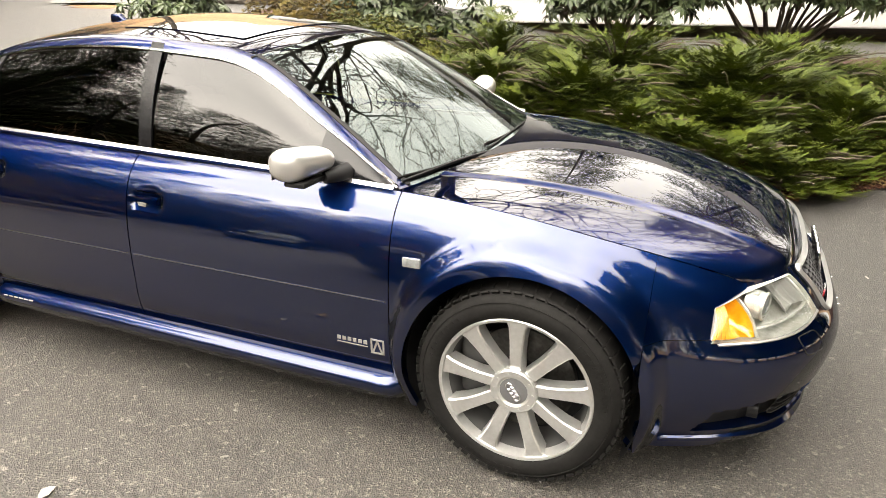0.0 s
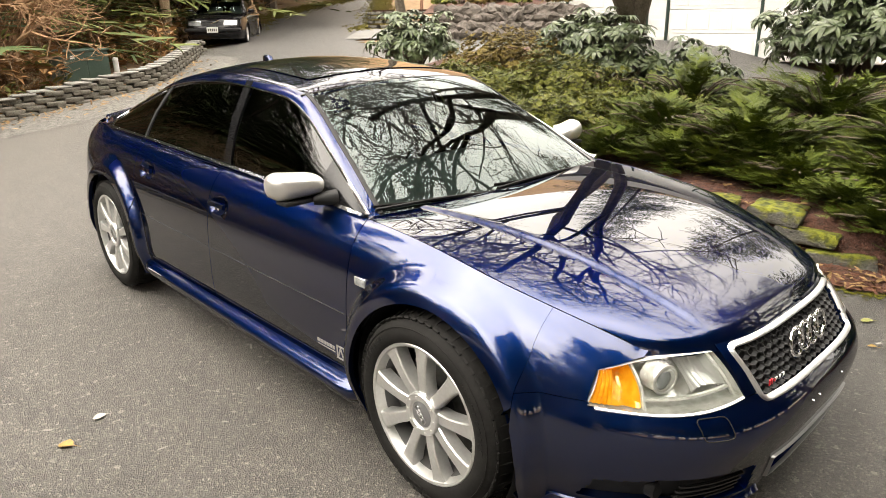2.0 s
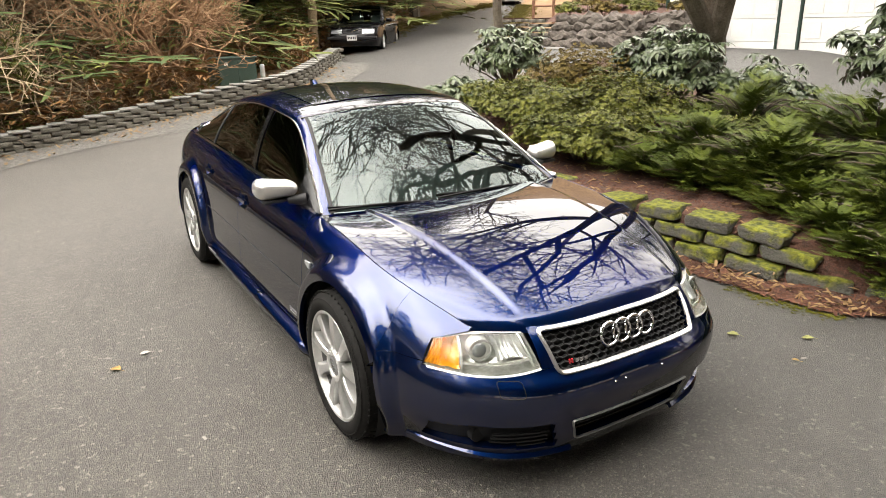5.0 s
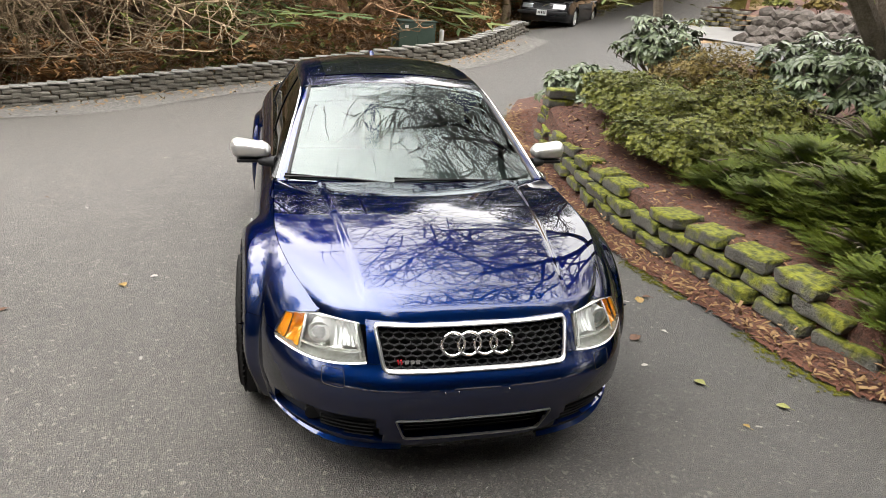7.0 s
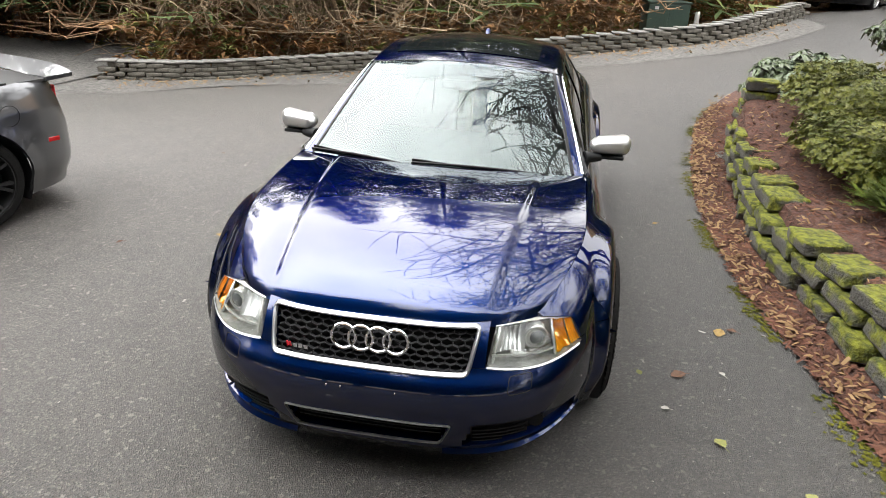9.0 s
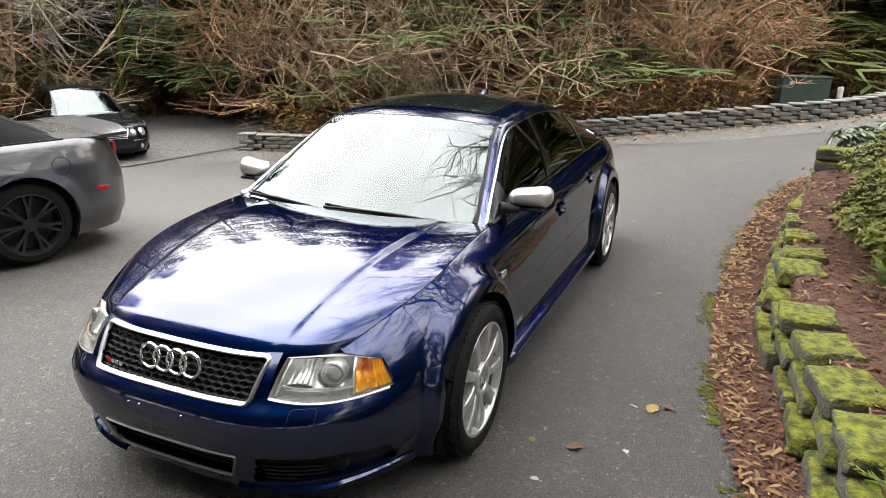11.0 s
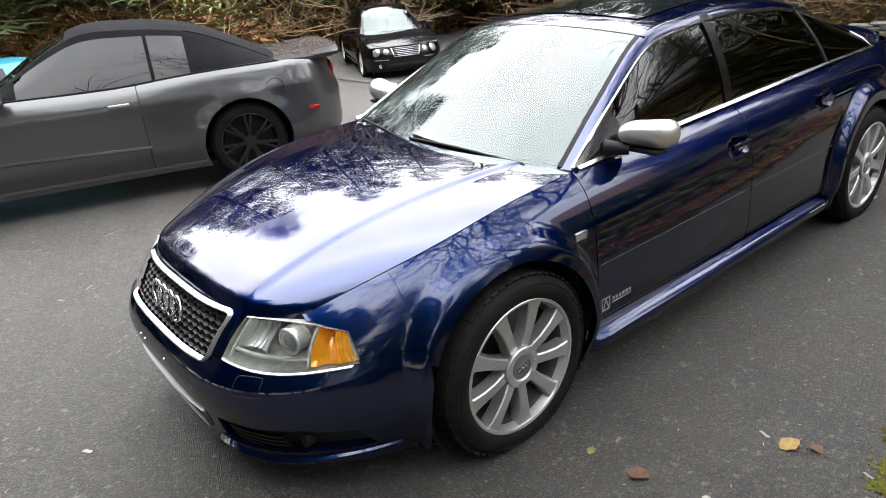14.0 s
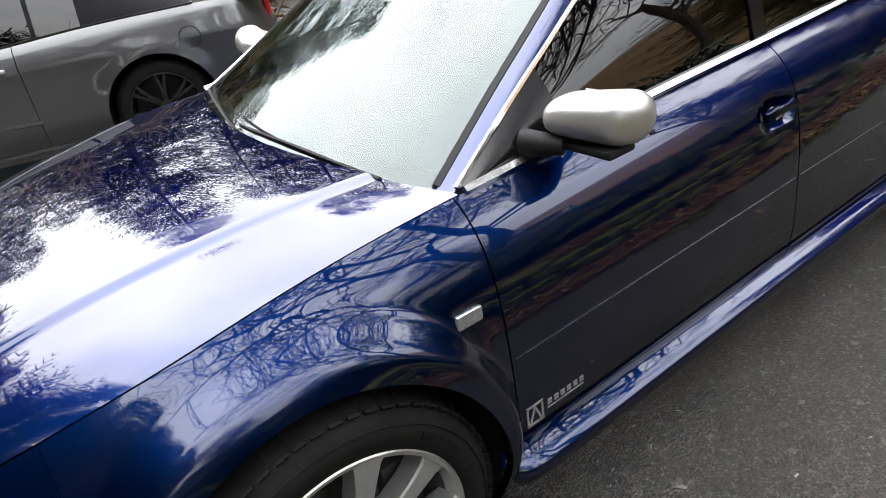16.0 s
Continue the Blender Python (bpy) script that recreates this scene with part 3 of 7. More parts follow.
def bumper_pt(q, z):
    p = fascia_pt(q, z)
    if math.hypot(p.x, p.z - TYRE) < ARCH:
        r = math.hypot(p.x, p.z - TYRE)
        p.x, p.z = p.x / r * ARCH, TYRE + (p.z - TYRE) / r * ARCH
        p.y = (1 if q > 0 else -1) * side_y(p.x, p.z)
    return p


grid(bm, bumper_pt, span(-1, 1, 220), span(0.155, 0.536, 62), hole=bumper_hole)
clean(bm)
thicken(bm, 0.03)
bumper = part("front_bumper", bm, PAINT, car, smooth=True)
bm = bmesh.new()
grid(bm, lambda y, z: nose_pt(y, z), span(-0.398, 0.398, 70), span(0.538, 0.662, 14), hole=lambda y, z: in_quad(y, z, GR_T, GR_B, 0.004))
clean(bm)
thicken(bm, 0.03)
part("nose_panel", bm, PAINT, car, smooth=True)
for s in (1, -1):
    # fog light recess, lamp and slats
    bm = bmesh.new()
    ys_, zs_ = span(0.32, 0.735, 20), span(0.195, 0.345, 8)
    grid(bm, lambda y, z: Vector((nose_x(y, z) - 0.055, s * y, z)), ys_, zs_, flip=s < 0)
    for z in (0.225, 0.245, 0.265, 0.285):
        strip(bm, [(nose_x(y, z) - 0.025, s * y, z) for y in span(0.37, 0.56, 8)], (1, 0, 0), 0.007, 0.008)
    part("intake", bm, BLACK, bumper, "black lower air intake")
    bm = bmesh.new()
    cyl(bm, 0.030, 0.030, 0.03, pose(nose_x(0.60, 0.265) - 0.045, s * 0.585, 0.265, 0, 90), 24)
    part("fog_lamp", bm, BLACK, bumper, "dark fog lamp")
    bm = bmesh.new()
    ring = []
    for i in range(33):
        a = 2 * math.pi * i / 32
        c, d = math.cos(a), math.sin(a)
        y = 0.52 + 0.038 * math.copysign(abs(c) ** 0.35, c)
        z = 0.483 + 0.028 * math.copysign(abs(d) ** 0.35, d)
        ring.append(Vector((nose_x(y, z) + 0.001, s * y, z)))
    tube(bm, ring, 0.0016, 5, caps=False)
    part("washer_cover", bm, BLACK, bumper)
    bm = bmesh.new()
    strip(bm, [Vector((nose_x(y, 0.185) - 0.004, s * y, 0.182 + 0.02 * smooth01(0.5, 0.7, y))) for y in span(0.27, 0.74, 22)], (0.85, 0, 0.5), 0.038, 0.014)
    part("lip", bm, PAINT, bumper, smooth=True)
    # headlamp: housing, reflectors, projector, amber corner, clear cover, lower trim
    c_ib, c_it, c_ot, c_ob = (0.402, 0.542), (0.418, 0.648), (side_y(0.525, 0.616), 0.616), (side_y(0.525, 0.527), 0.527)

    def lamp_pt(a, b, off=0.0):
        y = (c_ib[0] * (1 - b) + c_it[0] * b) * (1 - a) + (c_ob[0] * (1 - b) + c_ot[0] * b) * a
        z = (c_ib[1] * (1 - b) + c_it[1] * b) * (1 - a) + (c_ob[1] * (1 - b) + c_ot[1] * b) * a
        z += 0.012 * math.sin(math.pi * a) * b - 0.010 * math.sin(math.pi * a) * (1 - b)
        x = nose_x(y, z)
        return Vector((x + off, s * (y + off * 0.8 * a), z))

    bm = bmesh.new()
    grid(bm, lambda a, b: lamp_pt(a, b, -0.07 - 0.02 * math.sin(math.pi * b)), span(0, 1, 20), span(0, 1, 8), flip=s < 0)
    for b in (0, 1):
        grid(bm, lambda a, k: lamp_pt(a, b, -0.08 * (1 - k)), span(0, 1, 20), [0, 1], flip=(s > 0) == (b == 0))
    for a in (0, 1):
        grid(bm, lambda b, k: lamp_pt(a, b, -0.08 * (1 - k)), span(0, 1, 6), [0, 1], flip=(s > 0) == (a == 1))
    lamp = part("headlamp", clean(bm), mat("lamp_silver", (0.68, 0.68, 0.64), 0.20, 0.35, vary=(0.42, 0.42, 0.38), scale=14, fine=50) if s == 1 else bpy.data.materials["lamp_silver"], car, "clear headlamp with amber corner", smooth=True)
    bm = bmesh.new()
    grid(bm, lambda a, b: lamp_pt(a, b, 0.001), span(0, 1, 24), span(0, 1, 8), flip=s < 0)
    cover = part("lamp_cover", bm, glass_mat("lamp_clear", (0.93, 0.95, 0.95), alpha=1.45) if s == 1 else bpy.data.materials["lamp_clear"], lamp, smooth=True)
    cover.visible_shadow = False
    lamp_chrome = mat("lamp_chrome", (0.50, 0.50, 0.48), 0.3, 0.7) if s == 1 else bpy.data.materials["lamp_chrome"]
    bm = bmesh.new()
    p = lamp_pt(0.55, 0.56, -0.045)
    cyl(bm, 0.046, 0.040, 0.05, Matrix.Translation(p) @ pose(0, 0, 0, 0, 90, s * 18), 32)
    part("projector", bm, bpy.data.materials["lamp_silver"], lamp, smooth=True)
    bm = bmesh.new()
    ring = [p + Matrix.Rotation(radians(s * 18), 3, "Z") @ Vector((0.024, 0.040 * math.cos(k), 0.040 * math.sin(k))) for k in span(0, 2 * math.pi, 28)]
    tube(bm, ring, 0.0045, 6)
    part("projector_ring", bm, lamp_chrome, lamp, "bright ring round the projector", smooth=True)
    bm = bmesh.new()
    bmesh.ops.create_uvsphere(bm, u_segments=20, v_segments=12, radius=0.034, matrix=Matrix.Translation(p + Vector((0.010, s * 0.004, 0))) @ Matrix.Diagonal((0.7, 1, 1, 1)))
    part("projector_lens", bm, mat("lens_dark", (0.16, 0.17, 0.17), 0.04, 0.3, 1.0) if s == 1 else bpy.data.materials["lens_dark"], lamp, smooth=True)
    # faceted main-beam bowl between the projector and the inner end
    bm = bmesh.new()
    for i in range(5):
        for j in range(3):
            a0, b0 = 0.07 + 0.066 * i, 0.30 + 0.21 * j
            grid(bm, lambda a, b: lamp_pt(a0 + 0.066 * a, b0 + 0.21 * b, -0.018 - 0.042 * (1 - (2 * ((i + a) / 5) - 1) ** 2) * (1 - 0.5 * (2 * ((j + b) / 3) - 1) ** 2) + 0.004 * (2 * a - 1) ** 2), span(0, 1, 4), span(0, 1, 3), flip=s < 0)
    part("reflector", bm, lamp_chrome, lamp, smooth=True, angle=12)
    bm = bmesh.new()
    strip(bm, [lamp_pt(a, 0.26 - 0.05 * a, -0.014) for a in span(0.03, 0.73, 16)], (1, 0.3 * s, 0.2), 0.010, 0.004)
    strip(bm, [lamp_pt(0.735, b, -0.012) for b in span(0.02, 0.98, 6)], (1, 0.4 * s, 0), 0.010, 0.004)
    strip(bm, [lamp_pt(0.055, b, -0.012) for b in span(0.05, 0.98, 6)], (1, 0.2 * s, 0), 0.010, 0.005)
    part("lamp_divider", bm, bpy.data.materials["lamp_silver"], lamp)
    # amber corner: an outer fluted strip and a deep bulb bowl
    amber = mat("amber_lamp", (0.74, 0.27, 0.004), 0.12, 0.2, 1.0, vary=(0.95, 0.52, 0.04), scale=16, fine=40) if s == 1 else bpy.data.materials["amber_lamp"]
    bm = bmesh.new()
    for k in range(4):
        a0 = 0.90 + k * 0.024
        grid(bm, lambda a, b: lamp_pt(a0 + 0.024 * a, 0.05 + 0.90 * b, -0.006 - 0.004 * (1 - abs(2 * a - 1))), span(0, 1, 2), span(0, 1, 6), flip=s < 0)
    part("indicator", bm, amber, lamp, "amber indicator lens")
    bm = bmesh.new()
    grid(bm, lambda a, b: lamp_pt(0.752 + 0.148 * a, 0.05 + 0.90 * b, -0.012 - 0.05 * math.sin(math.pi * a) * math.sin(math.pi * b) + 0.004 * math.sin(9 * a + 4 * b)), span(0, 1, 8), span(0, 1, 8), flip=s < 0)
    part("indicator_bowl", bm, amber, lamp, "amber indicator bowl", smooth=True, angle=20)
    bm = bmesh.new()
    strip(bm, [lamp_pt(a, 0, 0.002) - Vector((0, 0, 0.006)) for a in span(0.0, 0.97, 20)], (0.8, 0.3 * s, -0.3), 0.010, 0.004)
    part("lamp_trim", bm, SATIN, lamp, "satin silver trim below the lamp")
    # mirror
    bm = bmesh.new()
    bmesh.ops.create_cube(bm, size=1, matrix=Matrix.Diagonal((0.112, 0.205, 0.108, 1)))
    bmesh.ops.bevel(bm, geom=bm.edges[:], offset=0.048, segments=6, affect="EDGES", profile=0.5)
    for v in bm.verts:
        k = (v.co.y + 0.1) / 0.2
        v.co.z *= 0.68 + 0.36 * k
        v.co.x -= 0.035 * k * k
        v.co.z += 0.006 * k
        if v.co.x > 0:
            v.co.x *= 1.15
        if s < 0:
            v.co.y = -v.co.y
    if s < 0:
        bmesh.ops.reverse_faces(bm, faces=bm.faces[:])
    bmesh.ops.transform(bm, matrix=pose(-0.705, s * 0.826, 0.953), verts=bm.verts[:])
    mir = part("wing_mirror", bm, ALU, car, "satin aluminium mirror housing", smooth=True, angle=60)
    bm = bmesh.new()
    box(bm, (0.075, 0.155, 0.018), pose(-0.705, s * 0.82, 0.900), 0.006)
    tube(bm, [(-0.67, s * 0.78, 0.900), (-0.65, s * 0.745, 0.902), (-0.63, s * 0.70, 0.905)], 0.020, 10, r_end=0.03)
    part("mirror_foot", bm, BLACK, mir, "black mirror foot", smooth=True)
    bm = bmesh.new()
    box(bm, (0.004, 0.15, 0.075), pose(-0.767, s * 0.836, 0.951, 0, 0, s * 6), 0.0)
    part("mirror_glass", bm, CHROME, mir)

# grille insert, frame, rings
bm = bmesh.new()
grid(bm, lambda y, z: nose_pt(y, z, -0.04), span(-0.36, 0.36, 24), span(0.51, 0.655, 6))
mesh_back = part("grille_backing", bm, BLACK, bumper)
bm = bmesh.new()
cw, ch = 0.040, 0.0175
for r in range(9):
    for c in range(-11, 12):
        y, z = c * cw + (cw / 2 if r % 2 else 0), 0.512 + r * ch
        hexp = [(y + cw / 2 * a, z + ch / 1.5 * b) for a, b in ((1, -0.5), (1, 0.5), (0, 1), (-1, 0.5), (-1, -0.5), (0, -1))]
        if not in_quad(y, z, (0.366, 0.648), (0.340, 0.508), 0.0):
            continue
        for k in range(6):
            (a0, b0), (a1, b1) = hexp[k], hexp[(k + 1) % 6]
            if k >= 3 and r > 0:
                continue
            p0, p1 = nose_pt(a0, b0, -0.014), nose_pt(a1, b1, -0.014)
            d = Vector((-0.014, 0, 0))
            n_ = Vector((0, -(b1 - b0), a1 - a0)).normalized() * 0.0015
            q = [bm.verts.new(v) for v in (p0 - n_, p1 - n_, p1 + n_, p0 + n_, p0 - n_ + d, p1 - n_ + d, p1 + n_ + d, p0 + n_ + d)]
            for f in ((0, 1, 2, 3), (0, 4, 5, 1), (3, 2, 6, 7)):
                bm.faces.new([q[i] for i in f])
part("grille_mesh", bm, mat("grille_black", (0.016, 0.016, 0.017), 0.45, spec=0.3), bumper, "black honeycomb grille")


def frame_loop(top, bot, w, out, r=0.02):
    """A rounded closed outline round a trapezoid on the nose."""
    cs = [(bot[0], bot[1]), (top[0], top[1]), (-top[0], top[1]), (-bot[0], bot[1])]
    pts = []
    for i in range(4):
        a, b, c = Vector(cs[i - 1]), Vector(cs[i]), Vector(cs[(i + 1) % 4])
        d0, d1 = (a - b).normalized(), (c - b).normalized()
        p0, p1 = b + d0 * r, b + d1 * r
        for k in range(5):
            t = k / 4
            pts.append((1 - t) ** 2 * p0 + 2 * t * (1 - t) * b + t * t * p1)
        n = max(2, int((c - b).length / 0.04))
        for k in range(1, n):
            pts.append(p1 + (c + (b - c).normalized() * r - p1) * k / n)
    return [nose_pt(p.x, p.y, out) for p in pts]


def flat_ring(bm, pts, w, h, centre_z):
    """A frame of rectangular section along a closed loop."""
    n = len(pts)
    rows = []
    for i, p in enumerate(pts):
        d = (pts[(i + 1) % n] - pts[i - 1]).normalized()
        side = d.cross(Vector((1, 0, 0))).normalized() * w / 2
        o = Vector((h, 0, 0))
        rows.append([bm.verts.new(q) for q in (p - side - o, p - side * 0.9, p - side * 0.3 + o * 0.8, p + side * 0.3 + o * 0.8, p + side * 0.9, p + side - o)])
    for i in range(n):
        A, B = rows[i], rows[(i + 1) % n]
        for j in range(5):
            bm.faces.new((A[j], A[j + 1], B[j + 1], B[j]))


bm = bmesh.new()
flat_ring(bm, frame_loop(GR_T, GR_B, 0.02, 0.004), 0.016, 0.010, 0.585)
bmesh.ops.recalc_face_normals(bm, faces=bm.faces[:])
part("grille_frame", bm, SATIN, bumper, "satin silver grille surround", smooth=True)
bm = bmesh.new()
flat_ring(bm, frame_loop(LG_T, LG_B, 0.012, 0.002, 0.012), 0.008, 0.008, 0.28)
bmesh.ops.recalc_face_normals(bm, faces=bm.faces[:])
part("lower_grille_frame", bm, mat("dull_silver", (0.22, 0.22, 0.22), 0.4, 0.8), bumper, "thin silver frame of the lower intake", smooth=True)
bm = bmesh.new()
grid(bm, lambda y, z: nose_pt(y, z, -0.06), span(-0.32, 0.32, 24), span(0.215, 0.335, 6))
for i in range(5):
    z = 0.235 + i * 0.02
    strip(bm, [nose_pt(y, z, -0.035) for y in span(-0.29, 0.29, 12)], (1, 0, 0), 0.005, 0.006)
part("lower_grille", bm, BLACK, bumper, "black lower grille")
bm = bmesh.new()
cz = 0.600
for k in range(4):
    cy = -0.0915 + k * 0.061
    R = 0.0425
    ring = [Vector((nose_x(cy + R * math.cos(a), cz) + 0.012 - 0.20 * (R * math.sin(a)), cy + R * math.cos(a), cz + R * math.sin(a))) for a in span(0, 2 * math.pi, 39)[:-1]]
    tube(bm, ring, 0.0062, 8, closed=True)
part("ring_badge", bm, CHROME, bumper, "four plain interlocked chrome rings", smooth=True)
bm = bmesh.new()
for k in range(3):
    box(bm, (0.004, 0.014, 0.016), Matrix.Translation(nose_pt(-0.262 + k * 0.02, 0.548, 0.004)))
part("grille_badge", bm, CHROME, bumper, "small plain silver badge bars")
bm = bmesh.new()
for k in range(2):
    box(bm, (0.004, 0.006, 0.018), Matrix.Translation(nose_pt(-0.292 + k * 0.011, 0.548, 0.004)) @ pose(0, 0, 0, 15))
part("red_badge", bm, mat("badge_red", (0.5, 0.01, 0.02), 0.3), bumper, "small red badge bars")

for y in (-0.13, -0.08, 0.11):
    bm = bmesh.new()
    cyl(bm, 0.0032, 0.0025, 0.005, Matrix.Translation(nose_pt(y, 0.452, 0.002)) @ pose(0, 0, 0, 0, 90), 10)
    part("plate_screw", bm, CHROME, bumper, "small bright screw")

# bonnet, roof, boot, glass
bm = bmesh.new()
grid(bm, hood_pt, span(0, 1, 80), span(-1, 1, 180), flip=False)
clean(bm)
thicken(bm, 0.02)
part("bonnet", bm, PAINT, car, smooth=True, angle=60)
bm = bmesh.new()
grid(bm, lambda x, u: top_pt(x, u), span(-2.35, -1.1, 40), span(-0.955, 0.955, 40))
thicken(bm, 0.015)
roof = part("roof", bm, PAINT, car, smooth=True)
bm = bmesh.new()
grid(bm, lambda x, u: top_pt(x, u, 0.004), span(-1.80, -1.24, 20), span(-0.78, 0.78, 20))
thicken(bm, 0.008)
part("sunroof", bm, mat("black_glass", (0.01, 0.012, 0.014), 0.03, 0, 1.0), roof, "black tinted glass sunroof", smooth=True)
bm = bmesh.new()
box(bm, (0.10, 0.035, 0.05), pose(-2.26, 0, 1.312), 0.014, 3)
for v in bm.verts:
    if v.co.z > 1.315 and v.co.x > -2.26:
        v.co.x -= 0.03
part("aerial_fin", bm, PAINT, roof, "blue roof aerial", smooth=True)
bm = bmesh.new()
grid(bm, lambda x, u: top_pt(x, u, 0.002), span(-1.098, -0.432, 30), span(-0.94, 0.94, 40))
ws = part("windscreen", bm, GLASS, car, smooth=True)
ws.visible_shadow = False
bm = bmesh.new()
for e in (-1, 1):
    strip(bm, [top_pt(x, e * 0.948, 0.001) for x in span(-1.095, -0.45, 20)], (0, 0.3 * e, 1), 0.022, 0.003)
strip(bm, [top_pt(-1.099, u, 0.001) for u in span(-1, 1, 24)], (0.3, 0, 1), 0.008, 0.002)
part("windscreen_seal", bm, BLACK, car)
bm = bmesh.new()
grid(bm, lambda x, u: top_pt(x, u), span(-3.10, -2.352, 30), span(-0.92, 0.92, 30))
part("rear_window", bm, TINT, car, smooth=True)
bm = bmesh.new()
grid(bm, lambda t, u: Vector((-3.22 + (tail_x(u * 0.70, 0.92) + 3.22) * t , u * (side_y(-3.2, ZTOP(-3.2)) - 0.004 - 0.05 * t), 0.93 + 0.025 * (1 - u * u) + 0.012 * smooth01(0.8, 1.0, t))), span(-0.30, 1, 16), span(-1, 1, 30), flip=True)
thicken(bm, 0.02)
part("boot_lid", bm, PAINT, car, smooth=True)
bm = bmesh.new()
strip(bm, [(tail_x(y, 0.92) + 0.03, y, 0.942 - 0.02 * abs(y)) for y in span(-0.55, 0.55, 20)], (0, 0, 1), 0.05, 0.012)
part("boot_spoiler", bm, PAINT, car, smooth=True)
bm = bmesh.new()
grid(bm, lambda y, z: Vector((tail_x(y, z), y, z)), span(-0.72, 0.72, 50), span(0.16, 0.925, 24), flip=True)
for e in (-1, 1):
    grid(bm, lambda k, z: Vector((-3.30 + (tail_x(0.72, z) + 3.30) * k, e * side_y(-3.30 + (tail_x(0.72, z) + 3.30) * k, z), z)), span(0, 1, 12), span(0.16, 0.925, 24), flip=e > 0)
clean(bm, 1e-4)
part("rear_bumper", bm, PAINT, car, smooth=True)
for s in (1, -1):
    bm = bmesh.new()
    grid(bm, lambda k, z: Vector((-3.47 + (tail_x(0.60, z) + 3.47) * k - 0.003, s * (side_y(-3.47 + (tail_x(0.60, z) + 3.47) * k, z) + 0.003), z)), span(0, 1, 12), span(0.70, 0.86, 8), flip=s > 0)
    thicken(bm, 0.01)
    part("tail_lamp", bm, mat("red_lens", (0.45, 0.01, 0.012), 0.12, 0, 1.0) if s == 1 else bpy.data.materials["red_lens"], car, "red tail lamp", smooth=True)
    # side windows
    bx = -1.47
    for nm, xa, xb, in (("front_window", -0.74, bx + 0.012), ("rear_door_window", bx - 0.04, -2.42), ("quarter_window", -2.45, -2.98)):
        bm = bmesh.new()
        def fn(x, v, xa=xa, xb=xb, nm=nm):
            lean = 0.0
            if nm == "rear_door_window":
                lean = 0.10 * v * smooth01(bx - 0.06, -2.42, x)
            if nm == "quarter_window":
                lean = 0.10 * v * smooth01(-2.98, -2.45, x)
            return flank_pt(x + lean, 0.03 + 0.89 * v, s, -0.004)
        grid(bm, fn, span(xa, xb, 20), span(0, 1, 10), flip=s < 0)
        part(nm, bm, TINT, car, "dark tinted side glass", smooth=True)
    bm = bmesh.new()
    grid(bm, lambda x, v: flank_pt(x, v, s, -0.002), span(-0.46, -0.742, 10), span(0.0, 0.92, 8), flip=s < 0)
    part("mirror_triangle", bm, mat("gloss_black", (0.005, 0.005, 0.006), 0.25, spec=0.3) if s == 1 else bpy.data.materials["gloss_black"], car, "black mirror triangle", smooth=True)
    bm = bmesh.new()
    grid(bm, lambda k, v: flank_pt(bx + 0.015 - 0.060 * k - 0.03 * v, v * 0.97, s, 0.002), span(0, 1, 4), span(0.0, 1, 10), flip=s < 0)
    thicken(bm, 0.01)
    part("centre_pillar", bm, mat("pillar_black", (0.005, 0.005, 0.006), 0.2, spec=0.35) if s == 1 else bpy.data.materials["pillar_black"], car, smooth=True)
    bm = bmesh.new()
    strip(bm, [flank_pt(-2.44 + 0.10 * v, v * 0.93, s, 0.0) for v in span(0, 1, 8)], (0, s, 0.2), 0.025, 0.003)
    part("quarter_bar", bm, BLACK, car)
    bm = bmesh.new()
    grid(bm, lambda x, k: rail_pt(x, k, s), span(-0.43, -3.12, 110), span(0, 1, 10), flip=s > 0)
    part("roof_rail", bm, PAINT, car, smooth=True)
    bm = bmesh.new()
    grid(bm, lambda x, v: flank_pt(x, v, s, -0.001), span(-2.965, -3.14, 8), span(0.0, 1.0, 5), flip=s < 0)
    part("rear_quarter", bm, PAINT, car, smooth=True)
    bm = bmesh.new()
    strip(bm, [flank_pt(x, 0.03, s, 0.004) for x in span(-0.455, -2.97, 60)], (0, s, 1.0), 0.020, 0.008)
    part("belt_trim", bm, CHROME, car, "bright belt line trim")
    bm = bmesh.new()
    strip(bm, [flank_pt(x, 0.905, s, 0.001) for x in span(-0.455, -2.92, 70)] + [flank_pt(-2.955, 0.6, s, 0.002), flank_pt(-2.97, 0.02, s, 0.002)], (0, s, 0.35), 0.010, 0.005)
    part("window_trim", bm, CHROME, car, "bright window surround")

# scuttle, wipers, cabin
bm = bmesh.new()
grid(bm, lambda k, u: Vector((-0.46 + 0.13 * (1 - u * u) + (0.05 - 0.05 * k), u * 0.685, 0.838 - 0.012 * (1 - abs(u) ** 2))) - Vector((0.06 * k, 0, -0.015 * k)), span(-0.5, 1, 6), span(-1, 1, 40))
part("scuttle_panel", bm, BLACK, car, "black plastic scuttle panel")
for y0, y1, xa in ((0.50, -0.12, 0.0), (-0.08, -0.64, 0.0)):
    bm = bmesh.new()
    u0, u1 = y0 / 0.66, y1 / 0.66
    arm = [top_pt(-0.440 - 0.02 * k - 0.01 * math.sin(math.pi * k), u0 + (u1 - u0) * k, 0.008 + 0.004 * math.sin(math.pi * k)) for k in span(0, 1, 12)]
    strip(bm, arm, (0.5, 0, 0.85), 0.008, 0.006)
    wiper = part("wiper_arm", bm, BLACK, car, "black wiper arm")
    bm = bmesh.new()
    mid = [top_pt(-0.448 - 0.03 * k, u0 + (u1 - u0) * k, 0.004) for k in span(0.22, 1.0, 12)]
    strip(bm, mid, (0.5, 0, 0.85), 0.007, 0.007)
    part("wiper_blade", bm, RUBBER, wiper)
bm = bmesh.new()
